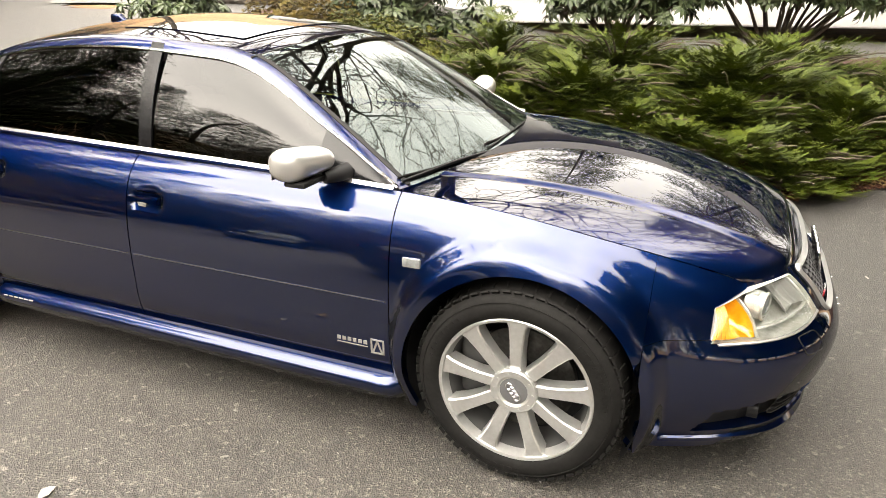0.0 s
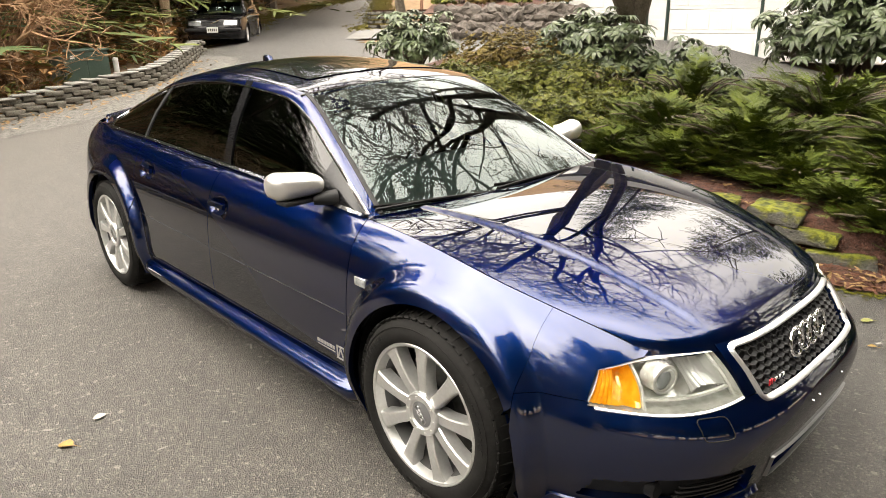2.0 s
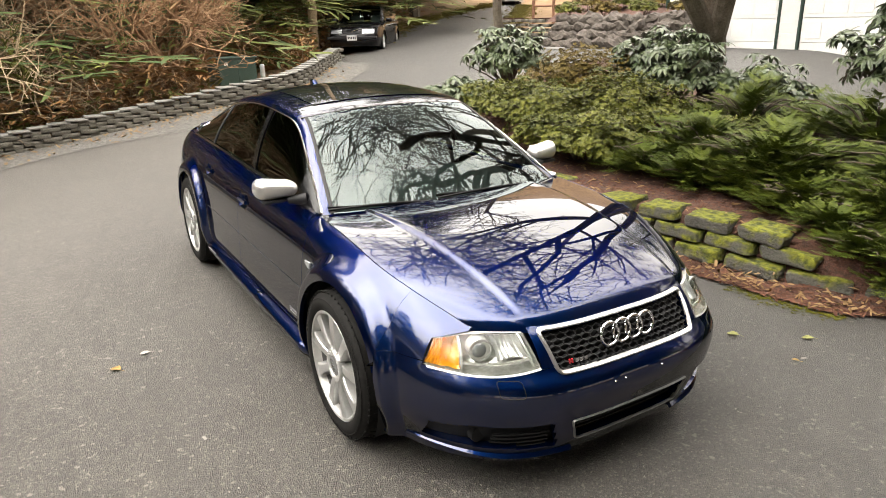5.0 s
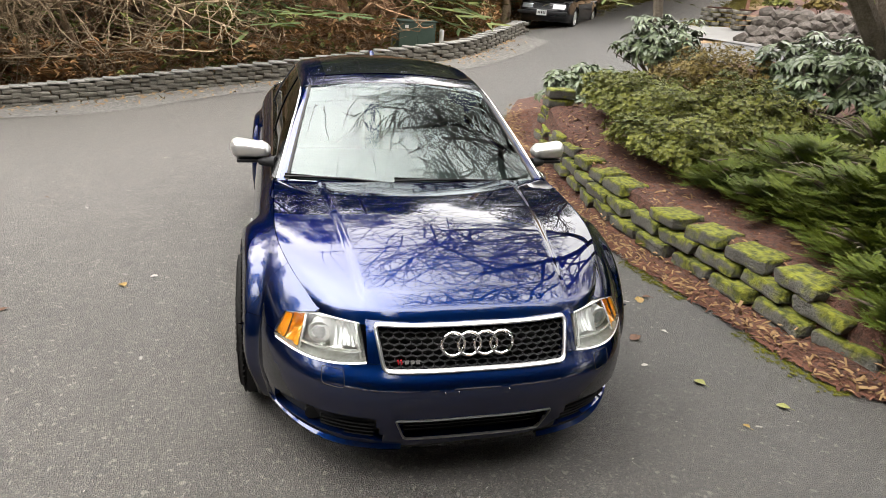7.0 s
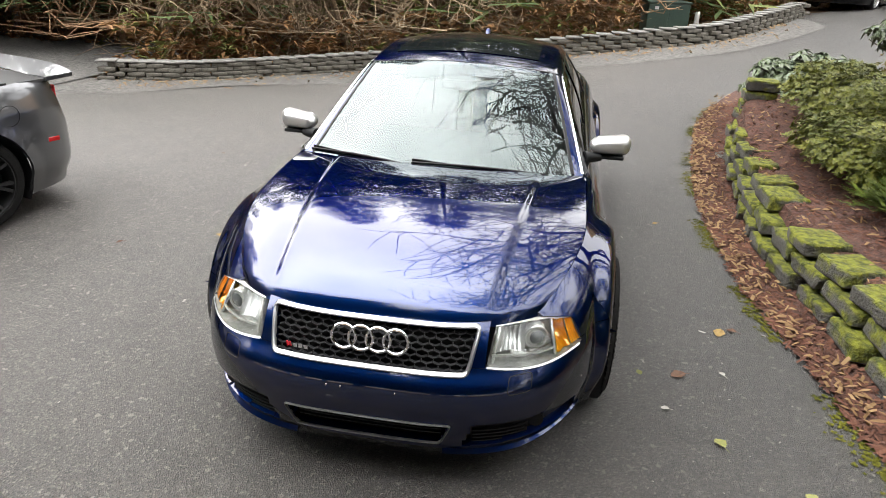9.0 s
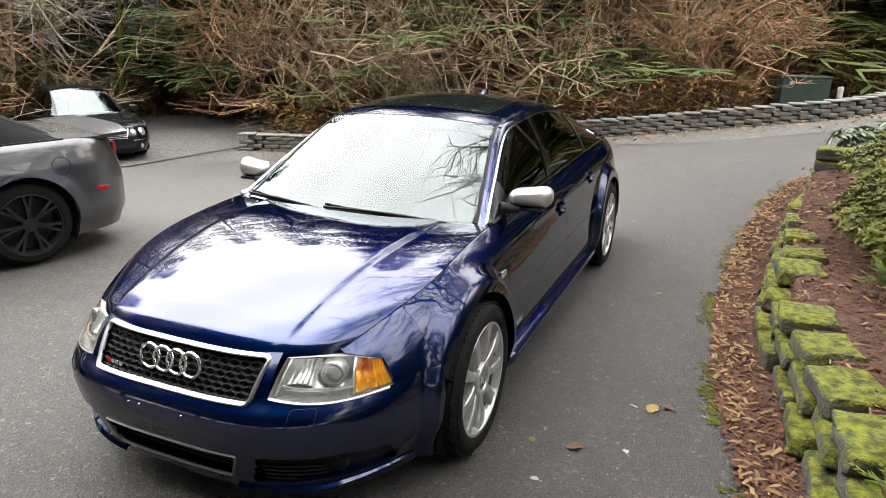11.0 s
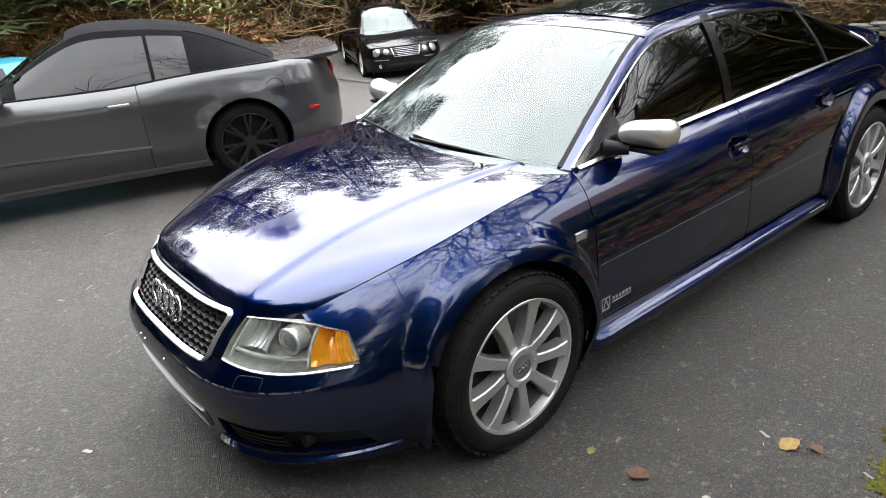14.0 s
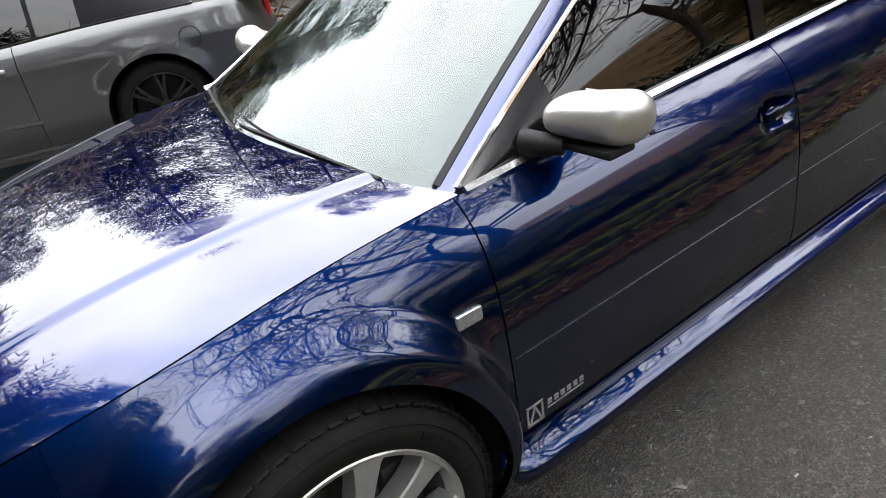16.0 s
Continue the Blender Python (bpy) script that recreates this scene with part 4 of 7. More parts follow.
grid(bm, lambda x, u: Vector((x - 0.10 + BOW(x) * (1 - u * u) * 0.8, u * 0.62, 0.845 + 0.02 * smooth01(-0.5, -1.0, x))), span(-1.02, -0.44, 12), span(-1, 1, 20))
box(bm, (0.30, 1.24, 0.30), pose(-1.04, 0, 0.70))
part("dashboard", bm, mat("dash_grey", (0.028, 0.03, 0.03), 0.7), car, "dark grey dashboard", smooth=False)
bm = bmesh.new()
box(bm, (2.5, 1.30, 0.03), pose(-1.9, 0, 0.30))
for e in (-1, 1):
    box(bm, (2.3, 0.02, 0.54), pose(-1.75, e * 0.70, 0.58))
box(bm, (0.5, 1.25, 0.02), pose(-2.95, 0, 0.90))
part("cabin_floor", bm, BLACK, car, "black cabin trim")
seat_mat = mat("seat_leather", (0.035, 0.035, 0.037), 0.55)
for e in (-1, 1):
    for x0 in (-1.55, -2.35):
        bm = bmesh.new()
        box(bm, (0.50, 0.48, 0.14), pose(x0 + 0.15, e * 0.35, 0.48), 0.05, 3)
        box(bm, (0.14, 0.48, 0.60), pose(x0 - 0.14, e * 0.35, 0.75, 0, -14), 0.05, 3)
        box(bm, (0.09, 0.25, 0.15), pose(x0 - 0.23, e * 0.35, 1.09, 0, -10), 0.035, 3)
        part("car_seat", bm, seat_mat, car, "dark leather car seat", smooth=True)
bm = bmesh.new()
ring = [Vector((-1.22, 0.35, 0.86)) + pose(0, 0, 0, 0, -62, 0).to_3x3() @ Vector((0.185 * math.cos(a), 0.185 * math.sin(a), 0)) for a in span(0, 2 * math.pi, 31)[:-1]]
tube(bm, ring, 0.015, 8, closed=True)
part("steering_wheel", bm, BLACK, car, smooth=True)
bm = bmesh.new()
box(bm, (0.03, 0.20, 0.055), pose(-0.98, 0, 1.155), 0.015)
part("interior_mirror", bm, BLACK, car)
bm = bmesh.new()
box(bm, (3.4, 1.45, 0.02), pose(-1.5, 0, 0.165))
part("underbody", bm, BLACK, car)


# wheels
def revolve(bm, prof, seg=48, axis_y=1.0):
    """Turns a profile of (radius, offset along y) round the y axis."""
    rows = []
    for i in range(seg):
        a = 2 * math.pi * i / seg
        rows.append([bm.verts.new((r * math.cos(a), o * axis_y, r * math.sin(a))) for r, o in prof])
    for i in range(seg):
        A, B = rows[i], rows[(i + 1) % seg]
        for j in range(len(prof) - 1):
            bm.faces.new((A[j], A[j + 1], B[j + 1], B[j]))
    bmesh.ops.recalc_face_normals(bm, faces=bm.faces[:])
    return bm


CAL = mat("brake_black", (0.03, 0.03, 0.03), 0.5)
DISC = mat("brake_steel", (0.07, 0.068, 0.065), 0.45, 0.8, vary=(0.035, 0.033, 0.03), scale=30)
# barrel greyer than the rim's silver: shade behind the spokes put into its colour
BARREL = mat("shaded_rim_barrel", (0.13, 0.13, 0.13), 0.45, 0.7)
CAP = mat("cap_grey", (0.16, 0.16, 0.165), 0.45, 0.5)


def alloy_wheel(parent, at, sgn, spoke_turn):
    """Nine-spoke alloy wheel; the outer face looks along +y times sgn."""
    bm = bmesh.new()
    revolve(bm, [(0.245, 0.0), (0.2405, 0.004), (0.232, 0.002), (0.228, -0.012), (0.222, -0.03)], 60, sgn)
    rim = part("wheel", bm, SILVER, parent, "silver nine-spoke alloy wheel with black tyre", smooth=True, angle=50)
    rim.matrix_basis = at
    bm = bmesh.new()
    revolve(bm, [(0.2225, -0.029), (0.214, -0.06), (0.205, -0.16), (0.235, -0.20)], 60, sgn)
    part("barrel", bm, BARREL, rim, smooth=True)
    bm = bmesh.new()
    prof = [(0.238, -0.004), (0.246, 0.004), (0.262, 0.011), (0.285, 0.010), (0.305, -0.002), (0.318, -0.016), (0.3245, -0.035), (0.325, -0.11), (0.3245, -0.185), (0.312, -0.212), (0.27, -0.226), (0.236, -0.215)]
    revolve(bm, prof, 72, sgn)
    # shoulder blocks, a raised rib and small moulded marks on the sidewall
    for k in range(60):
        a = 2 * math.pi * k / 60
        m = pose(0, 0, 0, 0, -math.degrees(a), 0)
        box(bm, (0.016, 0.006, 0.024), m @ pose(0.3195, sgn * -0.0155, 0, 0, 0, sgn * 38))
    rib = [(0.296 * math.cos(q), sgn * 0.0055, 0.296 * math.sin(q)) for q in span(0, 2 * math.pi, 72)[:-1]]
    tube(bm, rib, 0.0022, 5, closed=True)
    for k in list(range(0, 10)) + list(range(26, 34)) + list(range(48, 56)):
        m = pose(0, 0, 0, 0, -k * 5.0, 0)
        box(bm, (0.013, 0.003, 0.010 if k % 3 else 0.016), m @ pose(0.276, sgn * 0.0115, 0))
    for k in range(48):
        a = 2 * math.pi * k / 48
        m = pose(0, 0, 0, 0, -math.degrees(a), 0)
        box(bm, (0.0035, 0.05, 0.006), m @ pose(0.3262, sgn * -0.045, 0, 0, 0, sgn * 18))
    part("tyre", bm, RUBBER, rim, "black low-profile tyre", smooth=True, angle=50)
    bm = bmesh.new()
    # one spoke, hub to rim, flat face with chamfered sides
    rows = []
    for r, w, o in ((0.055, 0.020, -0.012), (0.075, 0.0215, -0.010), (0.12, 0.0205, -0.004), (0.17, 0.023, -0.002), (0.212, 0.029, -0.003), (0.236, 0.041, -0.004)):
        rows.append([bm.verts.new((r, sgn * (o + dy), k * w)) for k, dy in ((-1.05, -0.045), (-0.92, -0.004), (-0.74, 0.0), (0.74, 0.0), (0.92, -0.004), (1.05, -0.045))])
    for A, B in zip(rows, rows[1:]):
        for j in range(5):
            bm.faces.new((A[j], A[j + 1], B[j + 1], B[j]))
    bmesh.ops.recalc_face_normals(bm, faces=bm.faces[:])
    me = None
    for k in range(9):
        if me is None:
            sp = part("spoke", bm, SILVER, rim, smooth=True, angle=30)
            me = sp.data
        else:
            sp = new("spoke", me)
            sp.parent = rim
        sp.matrix_basis = pose(0, 0, 0, 0, spoke_turn + 40 * k, 0)
    bm = bmesh.new()
    revolve(bm, [(0.074, -0.03), (0.074, -0.002), (0.070, 0.002), (0.052, 0.001), (0.047, -0.004), (0.043, -0.004)], 40, sgn)
    for k in range(10):
        a = 2 * math.pi * k / 10
        cyl(bm, 0.0035, 0.0035, 0.006, pose(0.061 * math.cos(a), sgn * 0.001, 0.061 * math.sin(a), 90), 8)
    hub = part("hub_ring", bm, SILVER, rim, smooth=True)
    bm = bmesh.new()
    revolve(bm, [(0.0005, -0.001), (0.03, -0.002), (0.044, -0.004), (0.046, -0.01)], 32, sgn)
    part("centre_cap", bm, CAP, hub, "grey centre cap", smooth=True)
    bm = bmesh.new()
    for k in range(4):
        ring = [(sgn * -0.0 + (-0.021 + 0.014 * k) + 0.0105 * math.cos(a), sgn * 0.001, 0.0105 * math.sin(a)) for a in span(0, 2 * math.pi, 20)[:-1]]
        tube(bm, ring, 0.0022, 6, closed=True)
    bmesh.ops.transform(bm, matrix=pose(0, 0, 0, 0, spoke_turn * 1.7, 0), verts=bm.verts[:])
    part("cap_rings", bm, CHROME, hub, smooth=True)
    bm = bmesh.new()
    revolve(bm, [(0.07, -0.10), (0.07, -0.085), (0.172, -0.085), (0.172, -0.11), (0.07, -0.11)], 48, sgn)
    part("brake_disc", bm, DISC, rim, smooth=True, angle=30)
    bm = bmesh.new()
    box(bm, (0.09, 0.08, 0.20), pose(-0.15, sgn * -0.10, 0.02), 0.02)
    part("brake_caliper", bm, CAL, rim, smooth=True)
    bm = bmesh.new()
    revolve(bm, [(0.0005, -0.135), (0.21, -0.135)], 32, sgn)
    part("wheel_back", bm, BLACK, rim)
    return rim


for s in (1, -1):
    for h, turn in ((0.0, 12 if s > 0 else 31), (-2.76, 5 if s > 0 else 22)):
        alloy_wheel(car, pose(h, s * 0.868, TYRE), s, turn)
# ---- other cars ----
def other_car(name, label, at, P, scale=1.0):
    """A whole car from its plan: front axle at x = 0, nose along +x."""
    zt, ry_, rz_ = curve1(P["top"]), curve1(P["rail_y"]), curve1(P["rail_z"])
    wb, N, T, hw, tr = P["wb"], P["nose"], P["tail"], P["hw"], P.get("tyre", 0.33)
    ar = tr + 0.05
    hubs = (0.0, -wb)
    xr0 = -wb - 0.15
    paint, nz0 = P["paint"], P.get("floor", 0.18)
    t = thing(name, at @ Matrix.Scale(scale, 4), label, "car")

    def nose(z):
        return N - 0.10 * smooth01(0.5, 0.75, z) - 0.08 * smooth01(0.3, 0.18, z)

    def tailx(z):
        return T + 0.08 * smooth01(0.6, 0.95, z) + 0.06 * smooth01(0.35, 0.18, z)

    def wid(x, z):
        d = max(0.0, zt(x) - z)
        y = hw - 0.02 * math.exp(-(d / 0.25) ** 2) - P.get("shoulder", 0.08) * math.exp(-d / 0.05) - 0.06 * smooth01(0.42, 0.18, z)
        if P.get("crease"):
            y += 0.012 * math.exp(-((z - P["crease"]) / 0.05) ** 2)
        for h in hubs:
            r = math.hypot(x - h, z - tr)
            y += 0.025 * math.exp(-((max(r, ar) - ar) / 0.07) ** 2) * smooth01(0.02, 0.14, d)
        return y

    def sy(x, z):
        w = wid(x, z)
        if x > 0.1:
            k = min(1.0, (x - 0.1) / (nose(z) - 0.1))
            return w * max(0.0, 1 - k ** 2.4) ** (1 / P.get("square", 3.4))
        if x < xr0:
            k = min(1.0, (x - xr0) / (tailx(z) - xr0))
            return w * max(0.0, 1 - k ** 2.8) ** (1 / P.get("square", 3.4))
        return w

    def end_x(y, z, front):
        y, a, b = abs(y), (0.1 if front else xr0), (nose(z) if front else tailx(z))
        if y < 1e-4:
            return b
        for _ in range(24):
            m = (a + b) / 2
            if sy(m, z) > y:
                a = m
            else:
                b = m
        return a

    inn = (-wb / 2, 0, 0.5)

    def sheet(nm, s, x0, x1, material=paint):
        bm = bmesh.new()
        grid(bm, lambda x, k: Vector((x, s * sy(x, nz0 + k * (zt(x) - nz0)), nz0 + k * (zt(x) - nz0))), span(x0, x1, max(6, int(abs(x0 - x1) / 0.04))), span(0, 1, 22), flip=s > 0,
             hole=lambda x, k: any(math.hypot(x - h, nz0 + k * (zt(x) - nz0) - tr) < ar for h in hubs))
        clean(bm)
        rim_vs = {v for e in bm.edges if len(e.link_faces) == 1 for v in e.verts}
        for v in bm.verts:
            for h in hubs:
                r = math.hypot(v.co.x - h, v.co.z - tr)
                if r < ar or (r < ar + 0.045 and v in rim_vs and v.co.z > nz0 + 0.01):
                    v.co.x, v.co.z = h + (v.co.x - h) / r * ar, tr + (v.co.z - tr) / r * ar
        thicken(bm, 0.02, inn)
        return part(nm, bm, material, t, smooth=True)

    cuts = P["doors"]
    yl = 0.62
    for s in (1, -1):
        sheet("front_wing", s, end_x(yl, 0.5, True), cuts[0] + 0.003)
        for a, b in zip(cuts, cuts[1:]):
            door = sheet("car_door", s, a - 0.003, b + 0.003)
            hx = b + 0.16
            bm = bmesh.new()
            box(bm, (0.17, 0.03, 0.028), pose(hx, s * (sy(hx, zt(hx) - 0.13) + 0.012), zt(hx) - 0.13), 0.01)
            part("door_handle", bm, P.get("handle", paint), door, smooth=True)
        sheet("rear_wing", s, cuts[-1] - 0.003, end_x(yl, 0.5, False))
        bm = bmesh.new()
        strip(bm, [(x, s * (sy(x, 0.24)), 0.235) for x in span(-0.40, -wb + 0.40, 12)], (0, s, 0), 0.03, 0.015)
        part("sill", bm, P.get("sill", paint), t)
        for h in hubs:
            bm = bmesh.new()
            n = 20
            rows = [[bm.verts.new((h + ar * math.cos(radians(-30 + 240 * i / n)), s * yy, tr + ar * math.sin(radians(-30 + 240 * i / n)))) for yy in (0.5, hw - 0.02)] for i in range(n + 1)]
            for i in range(n):
                bm.faces.new((rows[i][0], rows[i][1], rows[i + 1][1], rows[i + 1][0]))
            bm.faces.new([r[0] for r in rows])
            part("wheel_housing", bm, BLACK, t)
            spoke_wheel(t, pose(h, s * (hw - 0.015), tr), s, tr, P)
    for nm, front in (("front_bumper", True), ("rear_bumper", False)):
        bm = bmesh.new()
        ztop = zt(end_x(0.3, 0.6, front)) - (0.02 if front else 0.0)
        grid(bm, lambda y, z: Vector((end_x(y, z, front), y, z)), span(-yl - 0.01, yl + 0.01, 30), span(nz0, ztop, 16), flip=not front)
        clean(bm)
        thicken(bm, 0.03, inn)
        part(nm, bm, paint, t, smooth=True)
    wx0, wx1, wx2, wx3 = P["glass"]

    def skin(x, u, off=0.0):
        k = 1 - u * u
        bow = P.get("bow", 0.10) * (smooth01(wx1 - 0.2, wx0, x) - smooth01(wx2 + 0.2, wx3, x))
        return Vector((x + bow * k, u * ry_(x), rz_(x) + 0.05 * k * smooth01(wx0, wx1, x) * smooth01(wx3, wx2, x) + off))

    def flank(x, v, s, off=0.0):
        zb, yb = zt(x) + 0.004, sy(x, zt(x)) - 0.004
        return Vector((x, s * (yb + (ry_(x) - yb) * v + 0.02 * math.sin(math.pi * v) + off), zb + (rz_(x) - zb) * v))

    hood_f = N - 0.12
    bm = bmesh.new()
    grid(bm, lambda k, u: Vector((wx0 + 0.05 + (hood_f - 0.06 * u * u - wx0 - 0.05) * k + 0.08 * (1 - u * u) * (1 - k), u * (sy(wx0 + (hood_f - 0.2 - wx0) * k, zt(wx0 + (hood_f - wx0) * k)) - 0.004), zt(wx0 + (hood_f - wx0) * k) + 0.035 * (1 - u * u) * math.sin(math.pi * min(1, k + 0.15)))), span(0, 1, 24), span(-1, 1, 20))
    thicken(bm, 0.02, inn)
    part("bonnet", bm, paint, t, smooth=True)
    bm = bmesh.new()
    bx0, bx1 = wx3 + 0.05, T + 0.10
    grid(bm, lambda k, u: Vector((bx0 + (bx1 - bx0) * k, u * (sy(bx0 + (bx1 + 0.12 - bx0) * k, zt(bx0 + (bx1 - bx0) * k)) - 0.004), zt(bx0 + (bx1 - bx0) * k) + 0.02 * (1 - u * u))), span(0, 1, 12), span(-1, 1, 16), flip=True)
    thicken(bm, 0.02, inn)
    part("boot_lid", bm, paint, t, smooth=True)
    top = P.get("roof", paint)
    bm = bmesh.new()
    grid(bm, lambda x, u: skin(x, u), span(wx2, wx1, 20), span(-1, 1, 20))
    thicken(bm, 0.015, inn)
    part("roof", bm, top, t, P.get("roof_label", ""), smooth=True)
    bm = bmesh.new()
    grid(bm, lambda x, u: skin(x, u), span(wx1, wx0, 16), span(-0.95, 0.95, 20))
    g = part("windscreen", bm, GLASS, t, smooth=True)
    g.visible_shadow = False
    bm = bmesh.new()
    grid(bm, lambda x, u: skin(x, u), span(wx3, wx2, 16), span(-0.95, 0.95, 20))
    part("rear_window", bm, TINT if P.get("glass_back", True) else top, t, smooth=True)
    for s in (1, -1):
        bm = bmesh.new()
        grid(bm, lambda x, v: flank(x, v, s), span(wx0 + 0.02, wx3, 50), span(0.88, 1.0, 3), flip=s < 0)
        grid(bm, lambda x, u: skin(x, s * u, 0.001), span(wx0, wx1, 16), span(0.93, 1.0, 2), flip=s > 0)
        part("roof_rail", bm, top if P.get("soft") else paint, t, smooth=True)
        for a, b, nm in P["windows"]:
            bm = bmesh.new()
            grid(bm, lambda x, v: flank(x, v * 0.9, s, -0.003), span(a, b, 16), span(0.02, 1, 8), flip=s < 0)
            part(nm, bm, P.get("side_glass", TINT), t, smooth=True)
        for a, b in P["posts"]:
            bm = bmesh.new()
            grid(bm, lambda x, v: flank(x, v, s, 0.0), span(a, b, 6), span(0, 1, 8), flip=s < 0)
            part("pillar", bm, P.get("post", BLACK), t, smooth=True)
        bm = bmesh.new()
        strip(bm, [flank(x, 0.0, s, 0.002) for x in span(wx0 + 0.02, wx3, 40)], (0, s, 0.2), 0.016, 0.006)
        part("belt_trim", bm, P.get("trim", BLACK), t)
        bm = bmesh.new()
        mx = wx0 - 0.12
        box(bm, (0.11, 0.20, 0.12), pose(mx, s * (hw + 0.06), zt(mx) + 0.07), 0.035, 3)
        box(bm, (0.05, 0.12, 0.03), pose(mx, s * (hw - 0.06), zt(mx) + 0.03), 0.01)
        part("wing_mirror", bm, P.get("mirror", paint), t, smooth=True)
    bm = bmesh.new()
    box(bm, (2.2, hw * 1.5, 0.04), pose(-wb / 2, 0, 0.28))
    box(bm, (0.35, hw * 1.4, 0.35), pose(wx0 - 0.35, 0, zt(wx0) - 0.20))
    for e in (-1, 1):
        box(bm, (0.13, 0.46, 0.62), pose(wx1 - 0.35, e * 0.35, 0.82, 0, -14), 0.05)
        box(bm, (0.09, 0.24, 0.15), pose(wx1 - 0.45, e * 0.35, 1.16), 0.03)
    part("cabin", bm, seat_mat, t, "dark cabin seats and dashboard")
    bm = bmesh.new()
    box(bm, (abs(T) + N - 0.7, hw * 1.55, 0.03), pose((T + N) / 2, 0, nz0 + 0.02))
    part("underbody", bm, BLACK, t)
    return t, dict(end_x=end_x, sy=sy, zt=zt, flank=flank, skin=skin)


def spoke_wheel(parent, at, s, tr, P):
    rr = tr * P.get("rim", 0.72)
    bm = bmesh.new()
    revolve(bm, [(rr, 0.0), (rr * 0.97, 0.002), (rr * 0.93, -0.02), (rr * 0.86, -0.15)], 40, s)
    w = part("wheel", bm, P["wheel"], parent, smooth=True)
    w.matrix_basis = at
    bm = bmesh.new()
    revolve(bm, [(rr * 0.98, -0.005), (rr + 0.01, 0.008), (tr - 0.035, 0.006), (tr - 0.008, -0.02), (tr, -0.05), (tr, -0.18), (tr - 0.02, -0.21), (rr, -0.21)], 48, s)
    part("tyre", bm, RUBBER, w, "black tyre", smooth=True)
    n = P.get("spokes", 5)
    me = None
    for k in range(n):
        if me is None:
            bm = bmesh.new()
            rows = []
            sw = P.get("spoke_w", 0.03)
            for r, ww in ((0.04, 1.1), (rr * 0.55, 0.85), (rr * 0.96, 1.1)):
                rows.append([bm.verts.new((r, s * dy, e * sw * ww)) for e, dy in ((-1, -0.04), (-0.8, -0.006), (0.8, -0.006), (1, -0.04))])
            for A, B in zip(rows, rows[1:]):
                for j in range(3):
                    bm.faces.new((A[j], A[j + 1], B[j + 1], B[j]))
            bmesh.ops.recalc_face_normals(bm, faces=bm.faces[:])
            if P.get("split"):
                for v in bm.verts:
                    v.co.z += P["split"] * (v.co.x / rr) ** 2
                dup = bmesh.ops.duplicate(bm, geom=bm.verts[:] + bm.edges[:] + bm.faces[:])
                for v in dup["geom"]:
                    if isinstance(v, bmesh.types.BMVert):
                        v.co.z -= 2 * P["split"] * (v.co.x / rr) ** 2
            sp = part("spoke", bm, P["wheel"], w)
            me = sp.data
        else:
            sp = new("spoke", me)
            sp.parent = w
        sp.matrix_basis = pose(0, 0, 0, 0, 360 / n * k + 10, 0)
    bm = bmesh.new()
    cyl(bm, 0.06, 0.05, 0.03, pose(0, s * -0.012, 0, 90), 20)
    hub = part("hub", bm, P["wheel"], w)
    bm = bmesh.new()
    revolve(bm, [(0.0005, -0.10), (rr * 0.85, -0.10)], 24, s)
    part("wheel_back", bm, BLACK, w)


BLACK_WHEEL = mat("black_wheel", (0.012, 0.012, 0.012), 0.35)
FABRIC = mat("soft_top_fabric", (0.010, 0.010, 0.011), 0.95, spec=0.1, vary=(0.017, 0.017, 0.019), scale=6, fine=200, bump=0.4, bump_scale=300)
CONVERTIBLE = dict(wb=2.72, nose=0.95, tail=-3.74, hw=0.92, tyre=0.345, rim=0.74, wheel=BLACK_WHEEL, spokes=7, spoke_w=0.014, split=0.035, paint=GREY_PAINT, roof=FABRIC, soft=True, roof_label="black fabric soft top",
               top=[(-3.8, 0.97), (-3.4, 1.0), (-2.8, 1.0), (-2.3, 0.985), (-1.7, 0.95), (-0.8, 0.955), (-0.2, 0.93), (0.4, 0.86), (0.95, 0.74)], shoulder=0.07, crease=0.80,
               rail_y=[(-3.1, 0.66), (-2.6, 0.60), (-2.0, 0.57), (-1.45, 0.57), (-0.75, 0.74)], rail_z=[(-3.1, 1.0), (-2.8, 1.15), (-2.4, 1.315), (-1.9, 1.385), (-1.45, 1.36), (-0.75, 0.965)],
               glass=(-0.75, -1.42, -2.35, -3.1), doors=[-0.55, -1.88], windows=[(-0.98, -2.02, "side_window"), (-2.05, -2.34, "quarter_window")], posts=[(-0.78, -0.99), (-2.02, -2.05), (-2.34, -3.1)], post=FABRIC, glass_back=False, handle=SILVER, mirror=GREY_PAINT)
SCALE_M = 0.91
convert, mf = other_car("grey_convertible", "dark grey convertible with black soft top on the asphalt", pose(1.25, -4.60, -0.02, 0, 0, -17), CONVERTIBLE, SCALE_M)
bm = bmesh.new()
grid(bm, lambda y, k: Vector((-3.52 - 0.22 * k - 0.10 * (1 - (y / 0.8) ** 2) * k + 0.08, y, 1.0 + 0.045 * k * (1 - (abs(y) / 0.82) ** 6) + 0.01)), span(-0.78, 0.78, 24), span(0, 1, 6), flip=True)
thicken(bm, 0.03, (-3.5, 0, 0.5))
part("boot_spoiler", bm, GREY_PAINT, convert, "grey boot lid spoiler", smooth=True)
